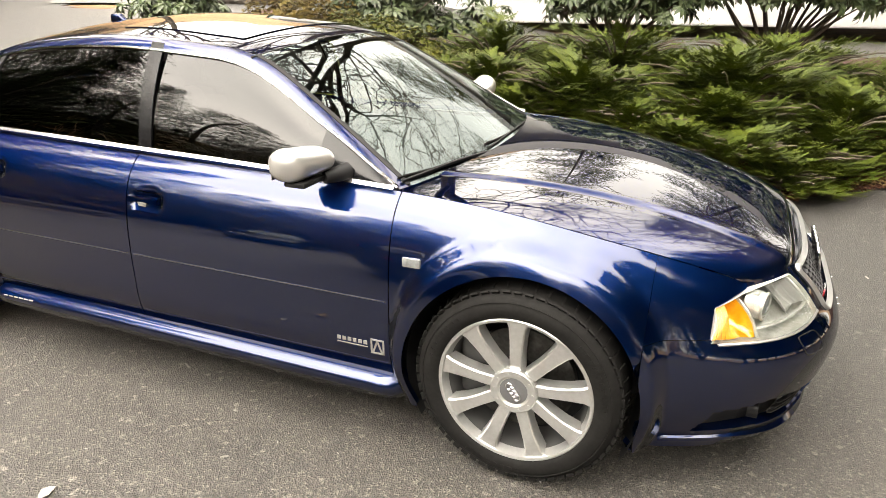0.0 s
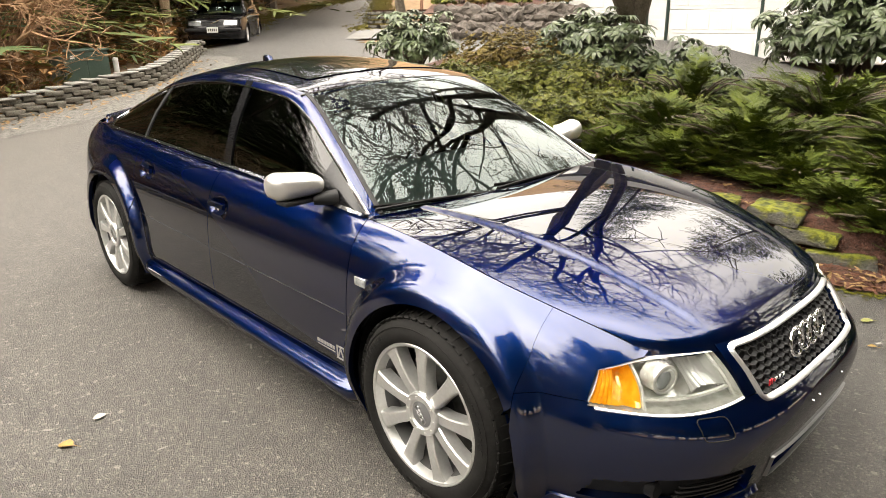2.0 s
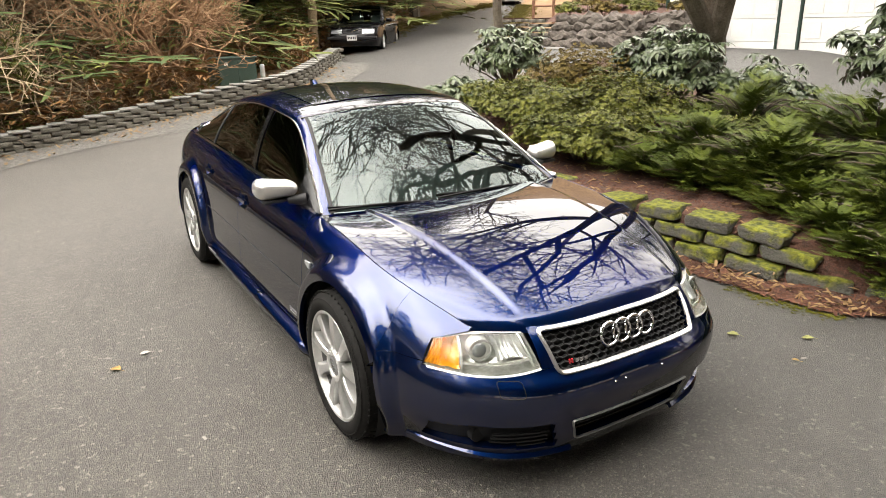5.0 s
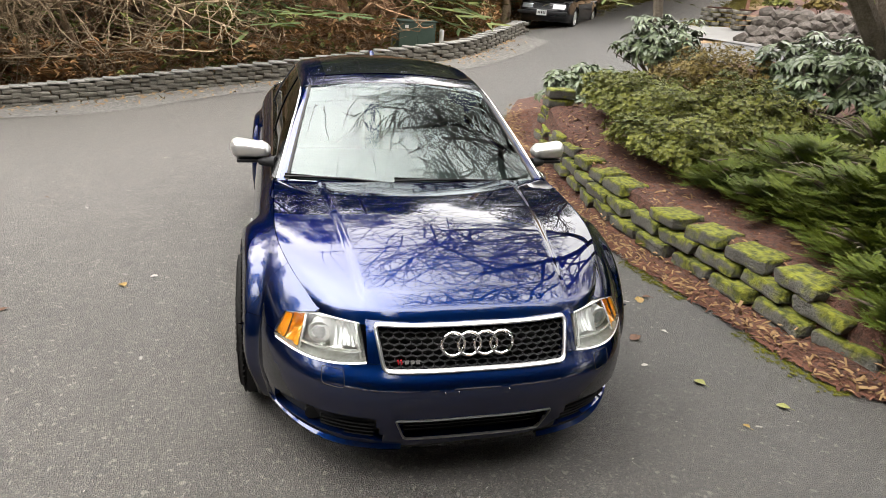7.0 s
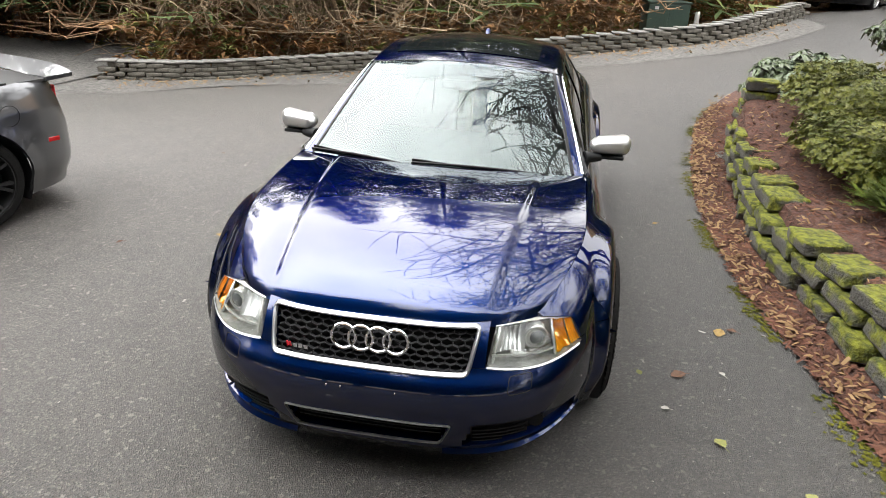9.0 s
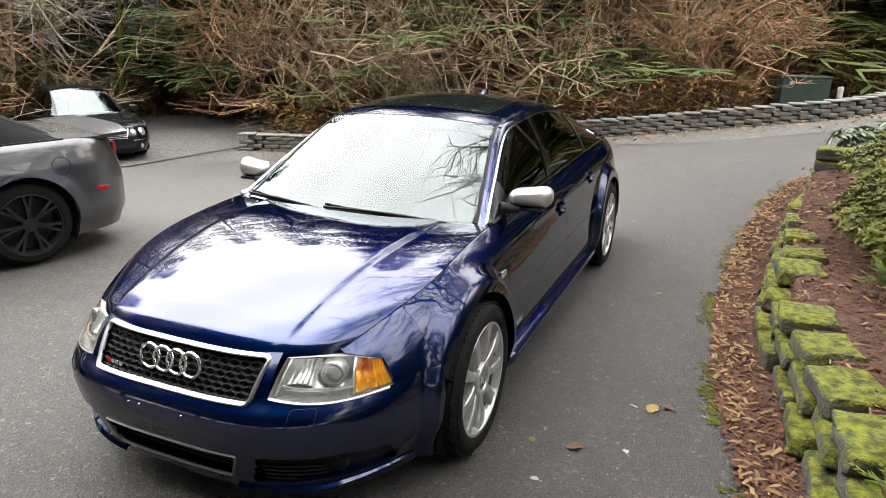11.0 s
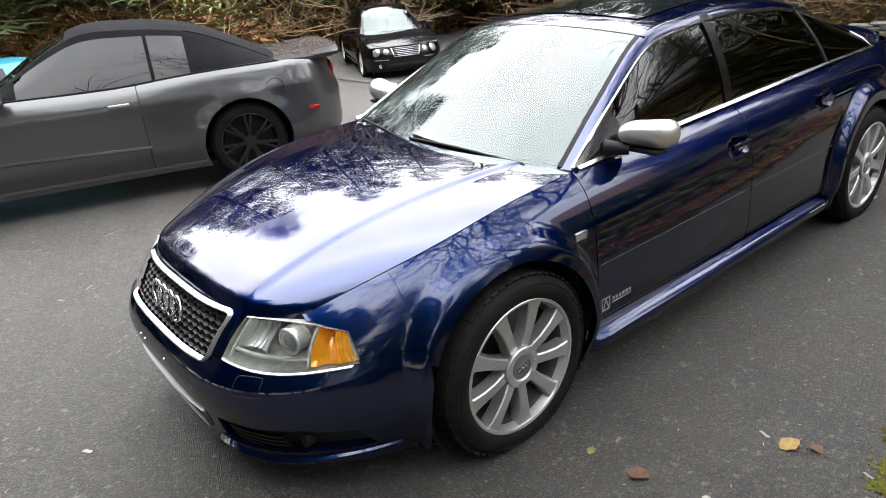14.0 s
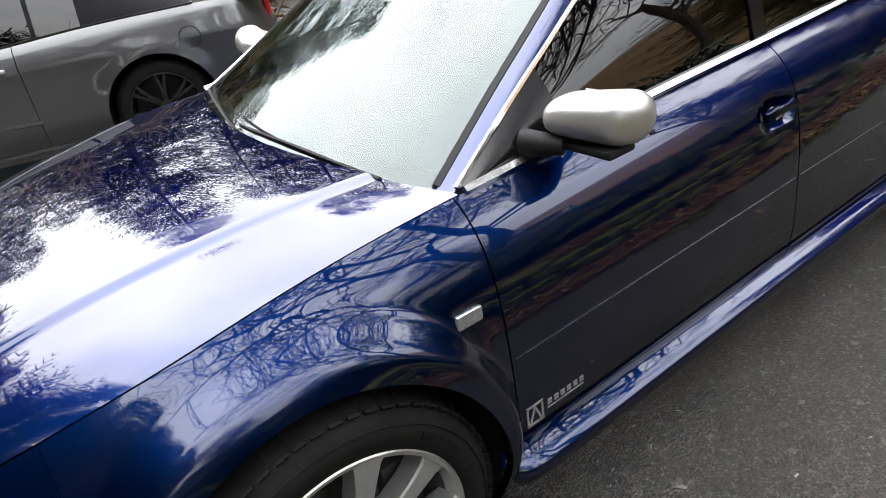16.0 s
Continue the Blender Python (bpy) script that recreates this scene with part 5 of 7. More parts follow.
for s in (1, -1):
    bm = bmesh.new()
    ring = [(-3.02 + 0.075 * math.cos(a), s * (mf["sy"](-3.02, 0.80) + 0.0015), 0.80 + 0.075 * math.sin(a)) for a in span(0, 2 * math.pi, 32)[:-1]]
    tube(bm, ring, 0.0025, 5, closed=True)
    part("fuel_flap", bm, BLACK, convert)
    bm = bmesh.new()
    box(bm, (0.14, 0.01, 0.035), pose(-3.33, s * (mf["sy"](-3.33, 0.56) + 0.002), 0.56), 0.004)
    part("side_marker", bm, bpy.data.materials["red_lens"], convert, "red side marker lamp")
    bm = bmesh.new()
    for k in range(3):
        box(bm, (0.03, 0.075, 0.16), pose(mf["end_x"](0.34 + 0.09 * k, 0.82, False) + 0.005, s * (0.34 + 0.09 * k), 0.82), 0.01)
    part("tail_lamp", bm, bpy.data.materials["red_lens"], convert, "red barred tail lamp")
    bm = bmesh.new()
    cyl(bm, 0.085, 0.085, 0.05, pose(mf["end_x"](0.6, 0.62, True) - 0.01, s * 0.6, 0.62, 0, 90), 24)
    part("headlamp", bm, bpy.data.materials["lamp_silver"], convert)
    bm = bmesh.new()
    strip(bm, [(x, s * mf["sy"](x, 0.44 + 0.04 * (x + 1.9)), 0.44 + 0.04 * (x + 1.9)) for x in span(-1.9, -0.5, 12)], (0, s, 0.3), 0.03, 0.008)
    part("door_crease", bm, GREY_PAINT, convert)

SALOON = dict(wb=2.85, nose=0.86, tail=-3.95, hw=0.90, tyre=0.325, rim=0.75, wheel=SILVER, spokes=8, spoke_w=0.02, paint=BLACK_PAINT,
            top=[(-3.95, 0.93), (-3.5, 0.98), (-2.9, 0.97), (-1.5, 0.93), (-0.5, 0.90), (0.0, 0.86), (0.5, 0.78), (0.86, 0.66)],
            rail_y=[(-3.35, 0.64), (-2.7, 0.56), (-2.0, 0.55), (-1.3, 0.55), (-0.55, 0.70)], rail_z=[(-3.35, 0.98), (-2.8, 1.22), (-2.4, 1.34), (-1.8, 1.40), (-1.3, 1.355), (-0.55, 0.90)],
            glass=(-0.55, -1.28, -2.5, -3.35), doors=[-0.5, -1.55, -2.45], windows=[(-0.80, -1.50, "side_window"), (-1.58, -2.60, "rear_side_window")], posts=[(-0.57, -0.80), (-1.50, -1.58), (-2.60, -3.35)], post=BLACK_PAINT, trim=CHROME)
gx, gy = -7.7, -10.4
saloon, ef = other_car("black_saloon", "black executive saloon with chrome grille parked on pale gravel", pose(gx, gy, ground_z(gx, gy) + 0.02, 0, 0, 66), SALOON, 0.96)
bm = bmesh.new()
for k in range(6):
    z = 0.50 + k * 0.034
    strip(bm, [(ef["end_x"](y, z, True) + 0.004, y, z) for y in span(-0.26 - 0.01 * k, 0.26 + 0.01 * k, 8)], (1, 0, 0.2), 0.016, 0.012)
for s in (-1, 1):
    strip(bm, [(ef["end_x"](0.27, z, True) + 0.006, s * (0.27 + 0.3 * (z - 0.5)), z) for z in span(0.485, 0.685, 6)], (1, 0, 0), 0.02, 0.014)
part("grille", bm, CHROME, saloon, "chrome slatted grille")
bm = bmesh.new()
grid(bm, lambda y, z: Vector((ef["end_x"](y, z, True) + 0.001, y, z)), span(-0.45, 0.45, 12), span(0.24, 0.36, 4))
part("lower_intake", bm, BLACK, saloon)
for s in (1, -1):
    for y, r in ((0.63, 0.095), (0.43, 0.070)):
        bm = bmesh.new()
        x = ef["end_x"](y, 0.60, True)
        bmesh.ops.create_uvsphere(bm, u_segments=20, v_segments=12, radius=r, matrix=pose(x - 0.02, s * y, 0.60, 0, -25, s * (30 if y > 0.5 else 12)) @ Matrix.Diagonal((0.45, 1, 1.05, 1)))
        part("headlamp", bm, bpy.data.materials["clear_lamp"], saloon, "oval clear headlamp", smooth=True)
    bm = bmesh.new()
    strip(bm, [(ef["end_x"](y, 0.44, True) + 0.002, s * y, 0.44) for y in span(0.40, 0.70, 8)], (1, 0, 0), 0.02, 0.008)
    part("bumper_trim", bm, CHROME, saloon)
    bm = bmesh.new()
    cyl(bm, 0.045, 0.045, 0.02, pose(ef["end_x"](0.58, 0.31, True), s * 0.58, 0.31, 0, 90), 20)
    part("fog_lamp", bm, bpy.data.materials["clear_lamp"], saloon)

ESTATE = dict(wb=2.66, nose=0.90, tail=-3.80, hw=0.87, tyre=0.31, rim=0.68, wheel=SILVER, spokes=6, spoke_w=0.03, paint=BLACK_PAINT, square=6.5, shoulder=0.05, bow=0.05,
             top=[(-3.8, 0.95), (-2.5, 0.94), (-0.5, 0.90), (0.0, 0.86), (0.5, 0.81), (0.9, 0.75)],
             rail_y=[(-3.75, 0.62), (-3.2, 0.60), (-2.0, 0.60), (-1.25, 0.60), (-0.60, 0.70)], rail_z=[(-3.75, 0.97), (-3.5, 1.32), (-3.2, 1.39), (-1.9, 1.40), (-1.25, 1.37), (-0.60, 0.91)],
             glass=(-0.60, -1.25, -3.45, -3.75), doors=[-0.5, -1.5, -2.4], windows=[(-0.80, -1.46, "side_window"), (-1.54, -2.35, "rear_side_window"), (-2.42, -3.35, "load_window")], posts=[(-0.62, -0.80), (-1.46, -1.54), (-2.35, -2.42), (-3.35, -3.7)], post=BLACK_PAINT)
vx, vy_ = -19.2, 8.05
estate, vf = other_car("black_estate", "black boxy estate car with plain grille parked at the wall's end", pose(vx, vy_, ground_z(vx, vy_), 0, 0, -37), ESTATE, 1.0)
bm = bmesh.new()
grid(bm, lambda y, z: Vector((vf["end_x"](y, z, True) + 0.004, y, z)), span(-0.30, 0.30, 8), span(0.56, 0.70, 4))
part("grille", bm, BLACK, estate, "black grille")
bm = bmesh.new()
box(bm, (0.012, 0.40, 0.02), pose(vf["end_x"](0, 0.63, True) + 0.006, 0, 0.63, 22))
part("grille_bar", bm, CHROME, estate)
for s in (1, -1):
    bm = bmesh.new()
    grid(bm, lambda y, z: Vector((vf["end_x"](y, z, True) + 0.005, s * y, z)), span(0.33, 0.70, 8), span(0.57, 0.70, 4), flip=s < 0)
    thicken(bm, 0.03, (-1.3, 0, 0.5))
    part("headlamp", bm, bpy.data.materials["clear_lamp"], estate, "wide clear headlamp")
bm = bmesh.new()
box(bm, (0.10, 1.62, 0.10), pose(vf["end_x"](0, 0.42, True) - 0.02, 0, 0.44), 0.03)
part("bumper_bar", bm, BLACK, estate)
bm = bmesh.new()
box(bm, (0.01, 0.32, 0.16), pose(vf["end_x"](0, 0.42, True) + 0.034, 0, 0.44))
plate = part("number_plate", bm, WHITE, estate, "white number plate with plain bars")
bm = bmesh.new()
for k in range(5):
    box(bm, (0.004, 0.03, 0.07), pose(vf["end_x"](0, 0.42, True) + 0.041, -0.11 + k * 0.055, 0.44))
part("plate_bar", bm, BLACK, plate)

TEAL = mat("teal_paint", (0.03, 0.30, 0.42), 0.35, coat=1.0)
HATCH = dict(ESTATE, paint=TEAL, post=TEAL, tail=-3.4, glass=(-0.60, -1.25, -2.95, -3.35), rail_y=[(-3.35, 0.62), (-3.0, 0.60), (-2.0, 0.60), (-1.25, 0.60), (-0.60, 0.70)], rail_z=[(-3.35, 0.97), (-3.05, 1.30), (-2.8, 1.38), (-1.9, 1.40), (-1.25, 1.37), (-0.60, 0.91)], windows=ESTATE["windows"][:2], posts=[(-0.62, -0.80), (-1.46, -1.54), (-2.35, -3.3)], square=4.0)
hx_, hy_ = 2.2, -9.6
other_car("teal_car", "bright teal blue car parked beyond the convertible", pose(hx_, hy_, ground_z(hx_, hy_) - 0.42, 0, 0, 12), HATCH, 0.95)
wx_, wy_ = -35.6, 26.1
other_car("white_car", "white car far up the drive", pose(wx_, wy_, ground_z(wx_, wy_), 0, 0, -40), dict(ESTATE, paint=WHITE, post=WHITE), 1.0)
# ---- foliage tools ----
def scatter_mesh(name, templates, places, materials, parent=None, label="", kind="stuff"):
    """One mesh of many small leaf shapes: templates are (verts, faces); places are (template, matrix 3x3, origin)."""
    V, F, off = [], [], 0
    for k, m, o in places:
        v, f = templates[k]
        V.append(v @ np.asarray(m).T + np.asarray(o))
        F.append(f + off)
        off += len(v)
    V, F = np.concatenate(V), np.concatenate(F)
    me = bpy.data.meshes.new(name)
    me.vertices.add(len(V))
    me.vertices.foreach_set("co", V.astype(np.float32).ravel())
    me.loops.add(F.size)
    me.loops.foreach_set("vertex_index", F.astype(np.int32).ravel())
    me.polygons.add(len(F))
    me.polygons.foreach_set("loop_start", np.arange(0, F.size, F.shape[1], dtype=np.int32))
    me.update(calc_edges=True)
    me.materials.append(materials)
    ob = new(name, me)
    if parent:
        ob.parent = parent
    return tagged(ob, label, kind=kind)


def turn(rz, tilt, spin, s):
    """Rotation: spin about own axis, lean by tilt, then turn about z; scaled by s."""
    return np.array((Euler((0, 0, rz)).to_matrix() @ Euler((0, tilt, 0)).to_matrix() @ Euler((0, 0, spin)).to_matrix())) * s


def leaf_mat(name, c1, c2, rough=0.5, trans=0.15, spec=0.22):
    """Leaf colour that varies from leaf to leaf."""
    m = bpy.data.materials.new(name)
    m.use_nodes = True
    n, l = m.node_tree.nodes, m.node_tree.links
    b = n["Principled BSDF"]
    geo, mix = n.new("ShaderNodeNewGeometry"), n.new("ShaderNodeMix")
    mix.data_type = "RGBA"
    mix.inputs[6].default_value, mix.inputs[7].default_value = (*c1, 1), (*c2, 1)
    # half from leaf to leaf, half in drifts across the plant
    drift, avg = n.new("ShaderNodeTexNoise"), n.new("ShaderNodeMath")
    drift.inputs["Scale"].default_value = 4.5
    l.new(geo.outputs["Position"], drift.inputs["Vector"])
    stretch = n.new("ShaderNodeMapRange")
    stretch.inputs["From Min"].default_value, stretch.inputs["From Max"].default_value = 0.3, 0.7
    l.new(drift.outputs["Fac"], stretch.inputs["Value"])
    avg.operation = "MULTIPLY_ADD"
    avg.inputs[1].default_value = 0.5
    half = n.new("ShaderNodeMath")
    half.operation = "MULTIPLY"
    half.inputs[1].default_value = 0.5
    l.new(geo.outputs["Random Per Island"], half.inputs[0])
    l.new(stretch.outputs[0], avg.inputs[0])
    l.new(half.outputs[0], avg.inputs[2])
    l.new(avg.outputs[0], mix.inputs[0])
    l.new(mix.outputs[2], b.inputs["Base Color"])
    b.inputs["Roughness"].default_value = rough
    b.inputs["Specular IOR Level"].default_value = spec
    return m


BARK = mat("bark", (0.07, 0.055, 0.042), 0.9, vary=(0.15, 0.125, 0.10), scale=6, fine=50, bump=0.8, bump_scale=30, spec=0.15)
PALE_BARK = mat("pale_bark", (0.15, 0.108, 0.066), 0.9, vary=(0.38, 0.29, 0.19), scale=4, fine=40, bump=0.5, bump_scale=30, spec=0.15)
TAN_BARK = mat("tan_bark", (0.16, 0.092, 0.052), 0.9, vary=(0.30, 0.185, 0.105), scale=4, fine=40, bump=0.5, bump_scale=30, spec=0.15)
BIRCH = mat("birch_bark", (0.42, 0.40, 0.36), 0.8, vary=(0.10, 0.09, 0.08), scale=5, fine=12, bump=0.3)
MOSS_BARK = mat("mossy_bark", (0.085, 0.09, 0.012), 0.95, vary=(0.05, 0.04, 0.025), scale=4, fine=30, bump=0.9, bump_scale=40, spec=0.15)
TWIG = leaf_mat("dry_canes", (0.09, 0.060, 0.034), (0.38, 0.275, 0.17), 0.85)
BRACKEN = leaf_mat("dead_bracken", (0.12, 0.060, 0.026), (0.38, 0.215, 0.092), 0.85)
FERN = leaf_mat("bank_green", (0.06, 0.075, 0.018), (0.23, 0.23, 0.065), 0.7)
JUNIPER = leaf_mat("juniper_green", (0.026, 0.046, 0.006), (0.118, 0.145, 0.014), 0.65)
RHODO = leaf_mat("rhododendron_leaf", (0.030, 0.050, 0.018), (0.11, 0.14, 0.062), 0.36, spec=0.5)
AZALEA = leaf_mat("azalea_leaf", (0.038, 0.052, 0.007), (0.150, 0.150, 0.021), 0.5)
RUST = leaf_mat("rusty_leaf", (0.075, 0.052, 0.010), (0.165, 0.12, 0.026), 0.6)
NEEDLE = leaf_mat("conifer_green", (0.022, 0.040, 0.012), (0.075, 0.10, 0.028), 0.65)
FIR = leaf_mat("fir_yellow_green", (0.04, 0.055, 0.012), (0.12, 0.13, 0.032), 0.65)


def spray_template(n=11, length=0.24, w=0.062, seed=1):
    """A feathery evergreen spray along +x: side needles as thin blades that curve up."""
    r = random.Random(seed)
    v, f = [], []
    for i in range(n):
        k = (i + 0.4) / n
        x = length * k
        z = 0.05 * k * k
        for e in (-1, 1):
            L = w * (1 - 0.75 * k) * r.uniform(0.75, 1.2)
            b = len(v)
            dz = r.uniform(-0.012, 0.03)
            v += [(x - 0.006, 0, z), (x + 0.010, 0, z), (x + L * 0.75, e * L * 0.72, z + dz), (x + L * 0.52, e * L * 0.60, z + dz * 0.7 + 0.004)]
            f += [(b, b + 1, b + 2), (b, b + 2, b + 3)]
    return np.array(v, float), np.array(f, int)


def plume_template(n=8, length=0.30, seed=1):
    """A flat plume of scale leaves: a stem with side twigs, each edged by short blades, tip curved up."""
    r = random.Random(seed)
    v, f = [], []

    def blade(p, d, L, w):
        q = d.cross(Vector((0, 0, 1))).normalized() * w
        b = len(v)
        v.extend([tuple(p - q), tuple(p + q), tuple(p + d * L)])
        f.append((b, b + 1, b + 2))

    for i in range(n):
        k = (i + 0.5) / n
        at = Vector((length * k, 0, 0.07 * k * k))
        for e in (-1, 1):
            L = length * 0.42 * (1 - 0.8 * k) * r.uniform(0.7, 1.2)
            d = Vector((0.75, e * r.uniform(0.45, 0.8), r.uniform(0.0, 0.35))).normalized()
            for j in range(2):
                p = at + d * L * j / 2
                blade(p, (d + Vector((r.uniform(0.1, 0.6), r.uniform(-0.5, 0.5), r.uniform(-0.1, 0.4)))).normalized(), max(0.026, L * 0.6), 0.0105)
            blade(at + d * L * 0.25, d, L * 0.8, 0.008)
    blade(Vector((0, 0, 0)), Vector((1, 0, 0.2)).normalized(), length * 1.05, 0.008)
    return np.array(v, float), np.array(f, int)


def whorl_template(n=9, length=0.125, w=0.046, droop=0.7, seed=2):
    """A rosette of long oval leaves round +z."""
    r = random.Random(seed)
    v, f = [], []
    for i in range(n):
        a = 2 * math.pi * (i + r.uniform(-0.2, 0.2)) / n
        L, d = length * r.uniform(0.75, 1.15), droop * r.uniform(0.4, 1.5)
        ca, sa = math.cos(a), math.sin(a)
        b = len(v)
        for t, ww, up in ((0.06, 0.15, 0), (0.35, 1.0, 0.25), (0.75, 0.8, 0.2), (1.0, 0.0, 0)):
            x, z = L * t, 0.02 + L * (0.25 * t - d * t * t)
            for e in (-1, 0, 1):
                if ww == 0 and e:
                    continue
                y = e * w / 2 * ww
                v.append((x * ca - y * sa, x * sa + y * ca, z + abs(e) * 0.006))
        f += [(b, b + 1, b + 4), (b, b + 4, b + 3), (b + 1, b + 2, b + 5), (b + 1, b + 5, b + 4), (b + 3, b + 4, b + 7), (b + 3, b + 7, b + 6), (b + 4, b + 5, b + 8), (b + 4, b + 8, b + 7), (b + 6, b + 7, b + 9), (b + 7, b + 8, b + 9)]
    return np.array(v, float), np.array(f, int)


def kite_template(n=7, length=0.036, w=0.019, seed=2):
    """A rosette of small pointed leaves, each folded along its rib."""
    r = random.Random(seed)
    v, f = [], []
    for i in range(n):
        a = 2 * math.pi * (i + r.uniform(-0.3, 0.3)) / n
        L, up = length * r.uniform(0.7, 1.2), r.uniform(0.2, 0.9)
        ca, sa = math.cos(a), math.sin(a)
        b = len(v)
        for t, y, z in ((0.0, 0, 0), (0.5, -w / 2, 0.5), (0.5, 0, 0.4), (0.5, w / 2, 0.5), (1.0, 0, 0.8)):
            v.append((L * t * ca - y * sa, L * t * sa + y * ca, L * z * up))
        f += [(b, b + 1, b + 2), (b, b + 2, b + 3), (b + 1, b + 4, b + 2), (b + 2, b + 4, b + 3)]
    return np.array(v, float), np.array(f, int)


def blade_template(n=4, length=0.3, w=0.10, seed=3):
    """A ragged frond of crossed blades for dead bracken and far foliage."""
    r = random.Random(seed)
    v, f = [], []
    for i in range(n):
        a = r.uniform(0, 6.28)
        up = r.uniform(0.1, 0.9)
        d = Vector((math.cos(a), math.sin(a), up)).normalized()
        s = d.cross(Vector((0, 0, 1))).normalized() * w * r.uniform(0.4, 1.0) / 2
        L = length * r.uniform(0.5, 1.1)
        b = len(v)
        v += [tuple(d * L * 0.05), tuple(d * L * 0.5 + s), tuple(d * L - Vector((0, 0, L * 0.3))), tuple(d * L * 0.5 - s)]
        f += [(b, b + 1, b + 2), (b, b + 2, b + 3)]
    return np.array(v, float), np.array(f, int)


FAR_SPRAYS = [spray_template(n=3, length=0.26, w=0.15, seed=i) for i in range(4)]
SPRAYS = [plume_template(seed=i) for i in range(4)]
WHORLS = [whorl_template(seed=i) for i in range(4)]
SMALL = [kite_template(seed=i) for i in range(4)]
FRONDS = [blade_template(n=5, w=0.07, seed=i) for i in range(5)]


def juniper(x, y, rx, ry, h, n, seed):
    r = random.Random(seed)
    z0 = bed_z(x, y)
    t = thing("juniper", pose(x, y, z0), "spreading green juniper shrub on bark mulch", "shrub", "junipers in the bed")
    bm = bmesh.new()
    for k in range(16):
        a = r.uniform(0, 6.28)
        e = r.uniform(0.4, 0.95)
        p = [Vector((math.cos(a) * rx * e * q, math.sin(a) * ry * e * q, h * (0.1 + 0.75 * math.sin(q * 1.7) * (1 - 0.35 * e)))) for q in span(0, 1, 5)]
        tube(bm, p, 0.016, 5, r_end=0.004)
    part("stem", bm, BARK, t, "brown juniper stems")["kind"] = "stuff"
    places = []
    for k in range(int(n * 2.0 / 12)):
        # one branch: a flat fan of plumes that lifts and then nods at its tip
        a, e1 = r.uniform(0, 6.28), math.sqrt(r.random())
        bump = 0.75 + 0.45 * noise.noise(Vector((math.cos(a) * rx * e1 * 2.2 + seed * 7, math.sin(a) * ry * e1 * 2.2, seed)))
        top = h * bump * (1 - 0.85 * e1 ** 2.6) ** 0.5 * r.uniform(0.40, 1.05)
        side = r.uniform(-0.25, 0.25)
        for j in range(12):
            q = (j + r.random()) / 12
            e = max(0.05, e1 - 0.42 * (1 - q) / max(rx, 0.4))
            aa = a + side * (1 - q) + r.gauss(0, 0.05)
            o = (math.cos(aa) * rx * e, math.sin(aa) * ry * e, max(0.015, top * (0.72 + 0.28 * math.sin(q * 2.1))))
            places.append((r.randrange(4), turn(aa + r.gauss(0, 0.55), -r.uniform(0.0, 0.5) + 0.2 * e1, r.gauss(0, 0.35), r.uniform(0.36, 0.66) * (1.1 - 0.3 * q)), o))
    scatter_mesh("foliage", SPRAYS, places, JUNIPER, t)
    return t


def leafy(name, x, y, z0, rx, ry, h, n, seed, templates, material, label, group, size, low=0.15, bark=BARK, stems=14):
    """A rounded shrub of leaf rosettes on branching stems."""
    r = random.Random(seed)
    t = thing(name, pose(x, y, z0), label, "shrub", group)
    places = []
    bm = bmesh.new()
    for k in range(stems):
        a, e = r.uniform(0, 6.28), r.uniform(0.3, 0.9)
        tip = Vector((math.cos(a) * rx * e, math.sin(a) * ry * e, h * r.uniform(0.55, 0.95) * (1 - 0.5 * e * e)))
        mid = tip * 0.5 + Vector((r.uniform(-0.1, 0.1), r.uniform(-0.1, 0.1), 0.05))
        tube(bm, [(0.05 * math.cos(a), 0.05 * math.sin(a), -0.05), mid * 0.5, mid, (mid + tip) / 2, tip], 0.018 * h ** 0.5, 5, r_end=0.005)
    part("stem", bm, bark, t, "brown woody stems")["kind"] = "stuff"
    for k in range(n):
        a, e = r.uniform(0, 6.28), r.random() ** 0.42
        c = r.uniform(-0.25, 1.0)
        c = max(c, -0.2)
        s = math.sqrt(max(0.05, 1 - c * c))
        lump = 0.82 + 0.36 * noise.noise(Vector((math.cos(a) * s * 2 + seed, math.sin(a) * s * 2, c * 2)))
        e *= lump
        o = (rx * e * s * math.cos(a), ry * e * s * math.sin(a), max(low * 0.3, h * (0.42 + 0.58 * c * e)))
        places.append((r.randrange(4), turn(a + r.gauss(0, 0.5), max(0.0, (1 - c) * 0.75 + r.gauss(0, 0.3)), r.uniform(0, 6.28), size * r.uniform(0.7, 1.25)), o))
    scatter_mesh("foliage", templates, places, material, t)
    return t


